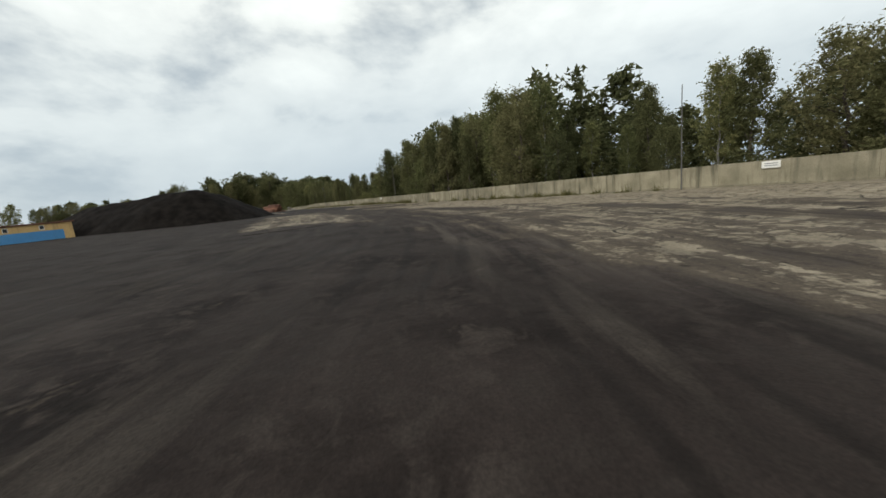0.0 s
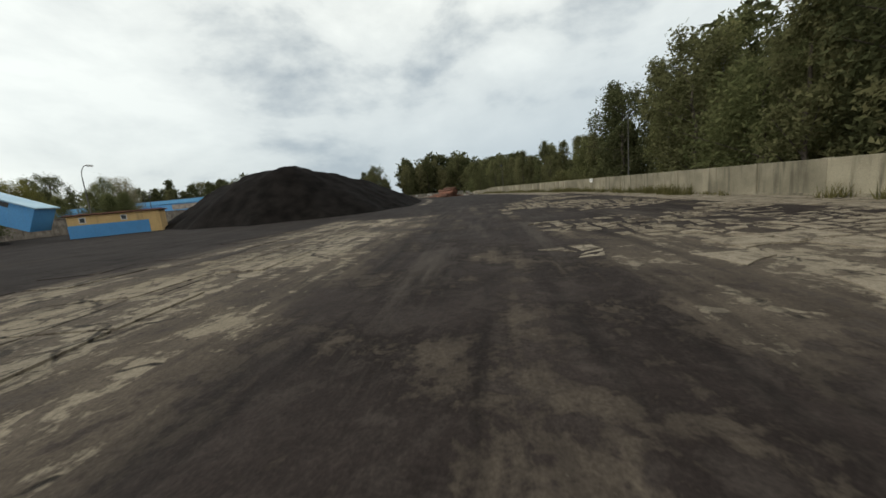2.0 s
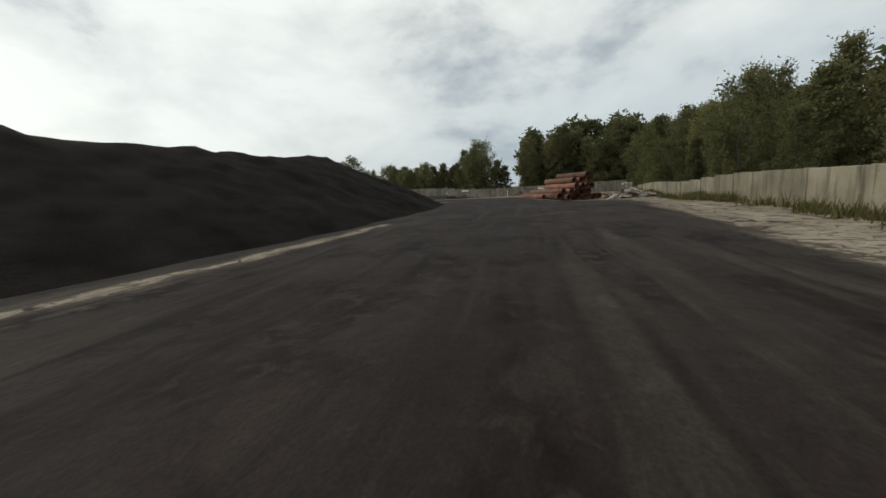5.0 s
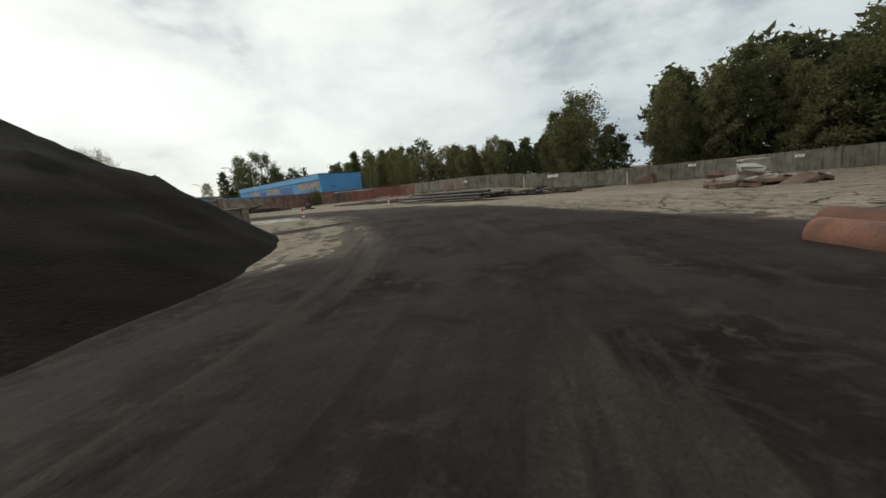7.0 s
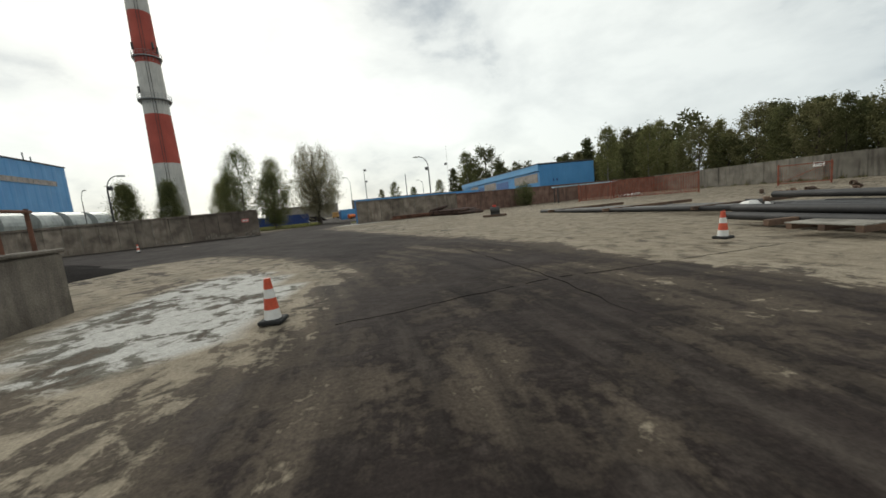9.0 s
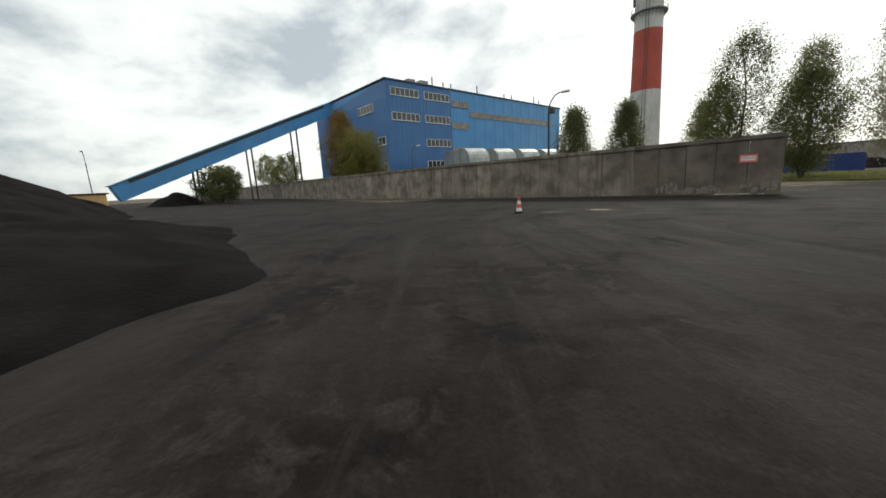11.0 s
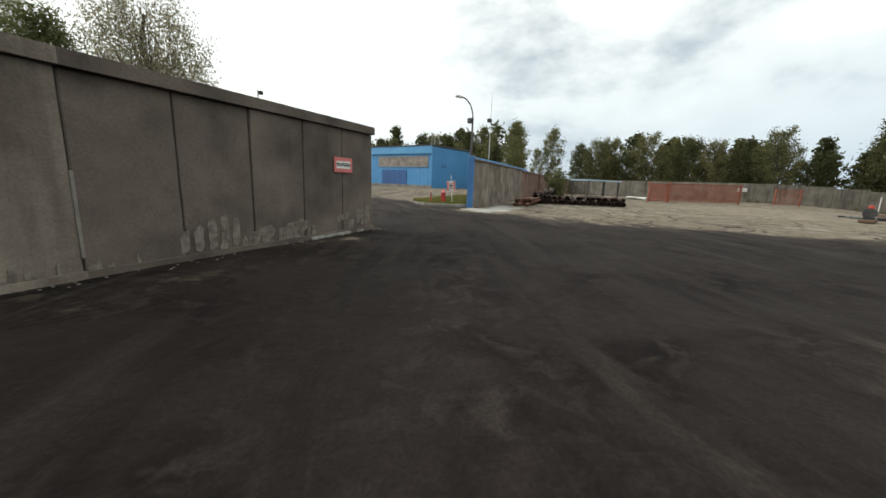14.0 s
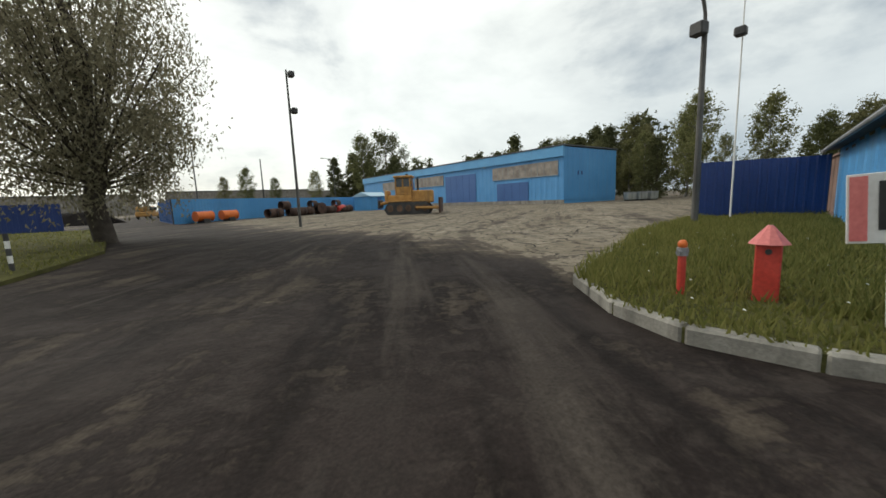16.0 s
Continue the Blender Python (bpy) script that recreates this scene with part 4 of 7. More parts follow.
def make_tree(name, label, seed, height, base, width, shape, count, size, leaf, bark, trunk_r, m, group="", limbs=14):
    rng = random.Random(seed)
    g = thing(name, label, "tree", m, group)
    me, tips = crown_mesh("crown", rng, height, base, width, shape, count, size, leaf)
    bm = bmesh.new()
    top = height * 0.86
    n = 6
    pts = [Vector((0.25 * rng.uniform(-1, 1) * (i > 0), 0.25 * rng.uniform(-1, 1) * (i > 0), -0.3 + (top + 0.3) * i / n)) for i in range(n + 1)]
    for i in range(n):
        add_tube(bm, pts[i], pts[i + 1], trunk_r * (1 - 0.13 * i) , trunk_r * (1 - 0.13 * (i + 1)), 8, caps=False)
    for t in rng.sample(tips, min(limbs, len(tips))):
        z = max(base * 0.7, t[2] - 1.2 - rng.random() * height * 0.12) if shape != "willow" else base + 0.3 * (t[2] - base) * rng.random()
        k = min(n - 1, max(0, int((z + 0.3) / (top + 0.3) * n)))
        f = (z - pts[k].z) / (pts[k + 1].z - pts[k].z)
        p = pts[k].lerp(pts[k + 1], max(0, min(1, f)))
        add_tube(bm, p, t, trunk_r * (0.30 if shape != "willow" else 0.13), 0.015, 5, caps=False)
    part("trunk", bm, bark, g, smooth=True)
    part("crown", me, None, g)
    return g


def forest():
    """The dark mixed wood outside the fences, as single trees copied with turns and sizes."""
    rng = random.Random(21)
    label = ("dark broadleaf tree in the wood behind the fence", "slender dark green tree in the wood behind the fence", "pointed dark tree in the wood behind the fence",
             "green birch with pale trunk behind the fence", "low bushy willow shrub behind the fence", "silver-leaved bushy shrub behind the fence")
    spec = [(12, 0.9, 3.4, "round", 5200, 0.17, LEAF_DARK, BARK, 0.20), (13, 1.2, 2.3, "birch", 4300, 0.17, LEAF_DARK, BARK, 0.16), (12, 0.6, 2.6, "cone", 4600, 0.17, LEAF_DARK, BARK, 0.17),
            (12, 2.0, 2.1, "birch", 3800, 0.16, LEAF_MID, BIRCH, 0.13), (6, 0.0, 2.7, "round", 3600, 0.14, LEAF_MID, BARK, 0.09), (6.5, 0.1, 2.2, "round", 3000, 0.14, LEAF_PALE, BARK, 0.08)]
    home = ((22.7, 25.7, 0), (29.3, 28.2, 0), (45.6, 33.0, 0), (36.0, 30.9, 0), (53.0, 37.8, 0), (11.9, 28.7, 0))
    protos = [make_tree("tree", label[i], i + 1, *s, pose(*home[i]), "wood behind the fence") for i, s in enumerate(spec)]
    cheap = [crown_mesh("crown", random.Random(11 + i), s[0], s[1], s[2] * 1.15, s[3], 900, 0.42, LEAF_DARK)[0] for i, s in enumerate(spec[:3])]
    deep = []
    H = [s[0] for s in spec]
    def plant(k, x, y, h, s=1.0, far=False):
        k = k % 3 if far else k
        c = h / H[k]
        m = pose(x, y, ground_z(x, y) - 0.05, 0, 0, rng.uniform(0, 360)) @ Matrix.Diagonal((c * s, c * s, c, 1))
        if far:
            deep.append((cheap[k], m))
        else:
            copy_thing(protos[k], m)
    def rows(line, side, offs, step, hs, kinds, jitter=1.6, far=False, wide=1.0):
        for off in offs:
            pts = resample(line, step)
            for (ax, ay), (bx, by) in zip(pts, pts[1:]):
                d = math.dist((ax, ay), (bx, by))
                nx, ny = -(by - ay) / d * side, (bx - ax) / d * side
                x = (ax + bx) / 2 + nx * off + rng.uniform(-jitter, jitter)
                y = (ay + by) / 2 + ny * off + rng.uniform(-jitter, jitter)
                k = rng.choice(kinds)
                h = hs(x, y) * rng.uniform(0.64, 1.2) * (0.5 if k >= 4 else 1.0)
                plant(k, x, y, h, rng.uniform(0.9, 1.25) * wide, far)
    def south(x, y):
        return float(np.interp(x, (-60, -20, -8, -3, 5, 38, 48, 53, 60, 72, 78, 83, 90, 116, 160), (6.4, 6.4, 6.4, 7.6, 10.2, 10.8, 8.8, 7.4, 6.8, 6.1, 5.0, 4.7, 6.4, 8.6, 12)))
    near = FENCE_LINE
    rows(near, -1, (3.4,), 3.0, south, (0, 1, 2, 3, 4, 5, 2, 0))
    rows(near, -1, (6.5,), 4.0, lambda x, y: south(x, y) * 1.05, (0, 1, 2, 3, 0, 2))
    rows(near, -1, (11, 17), 4.2, lambda x, y: south(x, y) * 1.1, (0, 1, 2), far=True, wide=1.2)
    rows([(161.3, 68.7), (155.0, 94.9)], -1, (4.5, 9), 3.6, lambda x, y: 15.4, (0, 0, 1, 2))
    rows([(159.3, 62.7), (155.0, 94.9)], -1, (15, 22), 4.2, lambda x, y: 17.0, (0, 1, 2), far=True, wide=1.2)
    rows([(152.9, 103.3), (151.6, 111.7)], -1, (5, 9), 3.0, lambda x, y: 13.6, (0, 0))
    rows([(151.1, 112.7), (146.6, 126.0), (146.2, 153.7)], -1, (6,), 3.2, lambda x, y: 9.0, (0, 1, 3, 0))
    rows([(153.7, 99.7), (146.6, 126.0), (148.5, 158.4)], -1, (14, 24), 4.2, lambda x, y: 9.5, (0, 1, 2), far=True, wide=1.25)
    rows([(150.9, 168.1), (162.4, 193.1)], -1, (0, 8), 4.0, lambda x, y: 12.5, (0, 1, 2, 3))
    rows([(162.4, 193.1), (159.6, 263.4), (119.6, 272.8)], -1, (14, 26), 6.0, lambda x, y: 17.0, (0, 1, 2), far=True, wide=1.2)
    rows([(160.9, 68.7), (192.2, 61.3), (260.3, 67.4)], -1, (0, 10), 5.0, lambda x, y: 14.0, (0, 1, 2), far=True, wide=1.2)
    for x, y, h in ((158.2, 108.6, 14.2), (158.3, 111.9, 13.4), (142.9, 160.2, 12.5), (147.6, 154.9, 11.5), (165.9, 224.5, 15), (174.8, 235.0, 16), (186.3, 225.4, 19), (195.7, 217.8, 20), (128.8, 257.1, 23), (138.2, 260.0, 25), (117.4, 286.5, 14), (103.1, 293.0, 12), (93.4, 285.9, 15), (86.1, 288.1, 12)):
        plant(rng.choice((0, 1, 3)), x, y, h, 1.15)
    # the rows further in, too dense to count, as one mesh of leaves on plain stems
    co = []
    for me, m in deep:
        v = np.empty(len(me.vertices) * 3, np.float32)
        me.vertices.foreach_get("co", v)
        r = np.array(m)
        co.append(v.reshape(-1, 3) @ r[:3, :3].T + r[:3, 3])
        stem = [((0.16, 0, -0.3), (-0.08, 0.14, -0.3), (0, 0, 9)), ((-0.08, 0.14, -0.3), (-0.08, -0.14, -0.3), (0, 0, 9)), ((-0.08, -0.14, -0.3), (0.16, 0, -0.3), (0, 0, 9))]
        co.append(np.array(stem, np.float32).reshape(-1, 3) @ r[:3, :3].T + r[:3, 3])
    co = np.concatenate(co)
    wood = bpy.data.meshes.new("far_wood")
    wood.from_pydata(co.tolist(), [], np.arange(len(co)).reshape(-1, 3).tolist())
    wood.materials.append(LEAF_DARK)
    tagged(new("far_wood", wood), "dense dark mixed wood standing deep behind the fences", "wood", kind="stuff")


forest()


def single_trees():
    make_tree("tree", "tall grey-green willow with drooping fine foliage beside the road", 31, 13.7, 2.2, 4.3, "willow", 27000, 0.10, LEAF_GREY, BARK, 0.42, pose(87.9, 155.8, 0), limbs=60)
    for i, (x, y, h, w) in enumerate(((78.6, 148.7, 12.2, 3.4), (81.1, 154.9, 11.4, 3.0), (72.8, 141.2, 7.6, 2.4), (70.4, 137.1, 7.2, 2.5), (72.4, 155.1, 8.2, 2.2), (82.9, 149.1, 8.4, 2.3), (76.0, 150.5, 9.0, 2.6))):
        make_tree("tree", "green tree standing beyond the tall yard wall", 40 + i, h, 0.8, w, "cone" if i in (2, 3) else "birch", 12000, 0.088, LEAF_MID, BARK, 0.14, pose(x, y, 0), "trees beyond the yard wall")
    make_tree("tree", "brownish autumn poplar behind the sooty wall", 60, 11.6, 1.5, 2.7, "birch", 14000, 0.12, LEAF_AUTUMN, BARK, 0.2, pose(40.8, 122.0, 0), limbs=30)
    make_tree("tree", "yellow-green weeping willow behind the sooty wall", 61, 9.2, 1.0, 3.4, "willow", 20000, 0.12, LEAF_AUTUMN2, BARK, 0.26, pose(46.3, 123.0, 0), limbs=30)
    for i, (x, y, h) in enumerate(((7.3, 117.0, 9), (-6.3, 113.4, 10), (-16.0, 104.0, 8), (-30.7, 117.5, 9), (31.2, 105.2, 5))):
        make_tree("tree", "green bushy tree near the conveyor legs", 70 + i, h, 0.4, 3.4, "round", 5200, 0.17, LEAF_MID, BARK, 0.2, pose(x, y, 0), "trees near the conveyor")


LEAF_GREY = leaf_material("leaves_grey_green", (0.15, 0.142, 0.088), (0.31, 0.29, 0.19), 0.5)
LEAF_AUTUMN2 = leaf_material("leaves_yellow_green", (0.17, 0.15, 0.042), (0.31, 0.27, 0.095), 0.5)
single_trees()


# ---- cones ----
def build_cone():
    g = thing("traffic_cone", "red and white banded traffic cone on a black rubber base", "traffic cone", pose(103.3, 96.0, 0.0), "traffic cones")
    part("base", box(-0.15, 0.15, -0.15, 0.15, -0.02, 0.04, bevel=0.015), RUBBER, g)
    def r(z):
        return 0.108 - 0.125 * (z - 0.04)
    for z0, z1, red in ((0.04, 0.17, 0), (0.17, 0.32, 1), (0.32, 0.44, 0), (0.44, 0.58, 1)):
        part("band", tube((0, 0, z0), (0, 0, z1), r(z0), r(z1), 20), CONERED if red else WHITE, g, "red band" if red else "white band")
    return g


cone = build_cone()
for x, y, a in ((111.9, 98.6, 20), (84.7, 118.6, 35)):
    copy_thing(cone, pose(x, y, 0.0, 0, 0, a))


# ---- poles and lamps ----
def street_lamp(label, x, y, h, heading, arm=1.4, flood=None, r=0.09, lean=0.0, mat=None):
    """A round pole with a bent arm, a flat lantern and, where it has one, a floodlight below."""
    mat = mat or POLE
    g = thing("street_lamp", label, "street lamp", pose(x, y, ground_z(x, y), 0, lean, heading))
    part("pole", tube((0, 0, -0.3), (0, 0, h * 0.82), r, r * 0.7, 10), mat, g)
    bm = bmesh.new()
    prev = Vector((0, 0, h * 0.82))
    for i in range(1, 9):
        a = i / 8 * math.pi / 2
        p = Vector((arm * (1 - math.cos(a)), 0, h * 0.82 + h * 0.18 * math.sin(a)))
        add_tube(bm, prev, p, r * 0.5, seg=8)
        prev = p
    part("arm", bm, mat, g)
    part("lantern", box(arm - 0.05, arm + 0.65, -0.13, 0.13, h - 0.1, h + 0.08, bevel=0.05), WHITE, g, "pale lantern")
    if flood:
        fl = part("floodlight", box(0.1, 0.45, -0.22, 0.22, flood - 0.2, flood + 0.2, bevel=0.04), DARKSTEEL, g, "dark floodlight")
        part("bracket", tube((0, 0, flood), (0.14, 0, flood), 0.04, seg=6), DARKSTEEL, fl)
    return g


street_lamp("grey curved street lamp with floodlight behind the wall", 107.2, 142.1, 8.1, 172, 1.3, 6.4, 0.11)
street_lamp("grey curved street lamp with floodlight beyond the yard wall", 74.0, 130.4, 7.4, 20, 1.0, 6.2, 0.10, mat=DARKSTEEL)
street_lamp("grey street lamp near the plant hall", 47.9, 157.4, 9.5, -30, 1.4)
street_lamp("small white street lamp beside the plant stair block", 43.0, 132.1, 7.0, 30, 0.9)
street_lamp("street lamp behind the coal heap", 34.2, 91.5, 7.4, 10, 0.8, r=0.07)
street_lamp("grey street lamp beyond the blue fence", 88.1, 187.5, 10.6, 170, 1.2)
street_lamp("grey street lamp by the blue hut", 107.2, 201.2, 9.2, 170, 1.4)


def flood_mast(label, x, y, h, flood, heading=0, r=0.09, mat=None, lean=0.0):
    """A straight pole with small floodlights."""
    mat = mat or POLE
    g = thing("light_mast", label, "light mast", pose(x, y, ground_z(x, y), 0, lean, heading))
    part("pole", tube((0, 0, -0.3), (0, 0, h), r, r * 0.55, 10), mat, g)
    for z in flood:
        fl = part("floodlight", box(0.1, 0.42, -0.18, 0.18, z - 0.16, z + 0.16, bevel=0.05), DARKSTEEL, g)
        part("bracket", tube((0, 0, z), (0.14, 0, z), 0.04, seg=6), DARKSTEEL, fl)
    return g


flood_mast("dark light mast with two floodlights in the yard", 96.1, 158.2, 8.9, (8.7, 6.7), 10)
flood_mast("thin grey light mast beside the concrete fence", 73.6, 49.5, 5.2, (5.05,), 150, 0.05)
flood_mast("thin pale pole beside the concrete fence", -13.5, 32.3, 6.0, (), 0, 0.045)
flood_mast("slim pole beside the concrete fence", 35.7, 38.7, 5.9, (), 0, 0.05)
flood_mast("thin white camera mast behind the wall", 109.9, 142.2, 9.2, (6.8,), 190, 0.035, WHITE)
flood_mast("tall distant lattice mast", 99.2, 303.1, 20.5, (), 0, 0.35, DARKSTEEL)


# ---- signs ----
def text_part(parent, words, size, mat, m, depth=0.004, name="lettering", bold=0.0):
    cu = bpy.data.curves.new(name, "FONT")
    cu.body, cu.size, cu.align_x, cu.align_y, cu.extrude = words, size, "CENTER", "CENTER", depth
    cu.offset = bold
    ob = new(name, cu)
    dg = bpy.context.evaluated_depsgraph_get()
    me = bpy.data.meshes.new_from_object(ob.evaluated_get(dg))
    bpy.data.objects.remove(ob)
    me.materials.clear()
    me.materials.append(mat)
    return part(name, me, None, parent, m=m)


BLACK = material("black_paint", (0.012, 0.012, 0.012), (0.02, 0.02, 0.02), 0.5, scale=4, fine=30, bump=0.0)
PINKRED = material("faded_red_paint", (0.62, 0.16, 0.15), (0.68, 0.20, 0.18), 0.5, scale=4, fine=30, bump=0.03)


def wall_frame(line, x, off, z):
    """Pose on the face of a wall line at coordinate x, looking out by off metres (negative: to the line's right)."""
    for (ax, ay), (bx, by) in zip(line, line[1:]):
        if min(ax, bx) <= x <= max(ax, bx):
            t = (x - ax) / (bx - ax)
            p = (ax + t * (bx - ax), ay + t * (by - ay))
            a = math.degrees(math.atan2(by - ay, bx - ax))
            m = pose(p[0], p[1], z, 0, 0, a)
            return m @ pose(0, off, 0, 0, 0, 0 if off < 0 else 180)


def fire_road_sign():
    m = wall_frame(BIG_LINE, 87.2, 0.155, 1.62)
    g = thing("wall_sign", "red-bordered white fire road sign on the sooty wall", "sign", m)
    part("board", box(-0.32, 0.32, -0.012, 0.0, -0.17, 0.17), PINKRED, g, "faded red border")
    part("panel", box(-0.25, 0.25, -0.016, -0.0125, -0.085, 0.085), WHITE, g)
    text_part(g, "DROGA POŻAROWA", 0.085, BLACK, pose(0, -0.017, 0.0, 90, 0, 0) @ Matrix.Diagonal((0.60, 1.35, 1, 1)))


fire_road_sign()


def fence_sign(x, y, z, heading, w=0.55, h=0.32):
    g = thing("fence_sign", "small white notice board on the concrete fence", "sign", pose(x, y, z + ground_z(x, y), 0, 0, heading), "fence notices")
    part("board", box(-w / 2, w / 2, -0.02, 0.0, -h / 2, h / 2), WHITE, g)
    for k in range(2):
        part("bar", box(-w * 0.36, w * 0.36, -0.026, -0.0205, -h * 0.22 + k * h * 0.3, -h * 0.08 + k * h * 0.3), STEEL, g)


for x, y, z, a, w in ((-17.4, 31.15, 1.0, 191, 0.75), (42.5, 40.16, 1.02, 193, 0.6), (158.95, 77.5, 1.9, -79, 0.9), (156.75, 88.4, 2.0, -77, 0.9), (151.85, 108.5, 2.0, -76, 1.9), (146.6, 126.2, 1.6, -80, 1.0)):
    fence_sign(x, y, z, a, w, 0.35 if w < 1 else 0.45)
for x, y in ((153.4, 96.1), (149.8, 113.4), (158.2, 82.3)):
    g = thing("marker_post", "thin white marker post at the concrete fence", "post", pose(x, y, ground_z(x, y)), "white fence posts")
    part("post", tube((0, 0, -0.2), (0, 0, 1.9), 0.05, seg=8), WHITE, g)


# ---- rusty pipes beside the lane ----
def pipe_stack():
    rng = random.Random(8)
    d = Vector((0.6, 0.8, 0))
    n = Vector((0.8, -0.6, 0))
    ang = math.degrees(math.atan2(d.y, d.x))
    meshes = {r: pipe_mesh("rusty_pipe", 1.0, r, 0.02, RUST) for r in (0.24, 0.30, 0.34)}
    base = Vector((99.5, 64.7, 0))
    def lay(off, z, r, start, length):
        p = base + n * off + d * start
        g = thing("rusty_pipe", "rusty orange-brown steel pipe lying in the stack", "pipe", pose(p.x, p.y, z + ground_z(p.x, p.y), 0, rng.uniform(-0.5, 0.5), ang + rng.uniform(-2.5, 2.5)), "rusty pipe stack")
        ob = part("shell", meshes[r], None, g)
        ob.matrix_basis = Matrix.Diagonal((length, 1, 1, 1))
    lay(0.0, 0.34, 0.34, 0.2, 6.4)
    for row, (k0, k1) in enumerate(((1, 8), (1, 7), (2, 6), (3, 6), (4, 5))):
        for k in range(k0, k1):
            lay(k * 0.63 + 0.03 - (row % 2) * 0.32 + 0.3 * (row > 1), 0.30 + row * 0.53, 0.30, rng.uniform(-0.5, 0.6), rng.uniform(5.2, 6.6) - 0.25 * row)
    lay(-0.9, 0.24, 0.24, 1.6, 4.6)


pipe_stack()


def broken_slab(rng, w, d, h):
    bm = box(-w / 2, w / 2, -d / 2, d / 2, -h / 2, h / 2, bevel=0.03)
    for v in bm.verts:
        v.co += Vector((rng.uniform(-1, 1) * w * 0.10, rng.uniform(-1, 1) * d * 0.10, rng.uniform(-1, 1) * h * 0.18))
    return bm


def rubble():
    rng = random.Random(4)
    shapes = [mesh_of("chunk", broken_slab(rng, rng.uniform(0.7, 1.6), rng.uniform(0.4, 1.0), rng.uniform(0.12, 0.3)), KERB if i % 2 else BROWN) for i in range(8)]
    for cx, cy, n, sp in ((120.6, 74.6, 40, 1.7), (104.6, 59.6, 34, 1.6)):
        for i in range(n):
            x, y = cx + rng.gauss(0, sp), cy + rng.gauss(0, sp * 0.7)
            z = max(0.05, 0.9 - 0.42 * math.hypot(x - cx, y - cy)) * rng.random()
            g = thing("concrete_chunk", "broken grey-brown concrete piece in the rubble", "rubble", pose(x, y, z + 0.08 + ground_z(x, y), rng.uniform(-22, 22), rng.uniform(-22, 22), rng.uniform(0, 360)), "rubble heaps")
            part("slab", shapes[i % 8], None, g)
    g = thing("concrete_culvert", "open weathered concrete box frame among the rubble", "concrete frame", pose(122.5, 74.1, ground_z(122.4, 74.0), 0, 0, 20))
    for x0, x1, z0, z1 in ((0, 0.15, 0, 1.3), (2.2, 2.35, 0, 1.3), (0, 2.35, 1.304, 1.45)):
        part("slab", box(x0, x1, 0, 1.2, z0 - 0.05 * (z0 == 0), z1, bevel=0.02), KERB, g)
    g = thing("concrete_culvert", "long pale concrete beam box behind the rubble", "concrete frame", pose(107.0, 59.6, ground_z(107, 59.6), 0, 0, 14))
    for x0, x1, z0, z1 in ((0, 0.2, 0, 1.1), (2.9, 3.1, 0, 1.1), (0, 3.1, 1.104, 1.35)):
        part("slab", box(x0, x1, 0, 0.8, z0 - 0.05 * (z0 == 0), z1, bevel=0.02), KERB, g)


rubble()


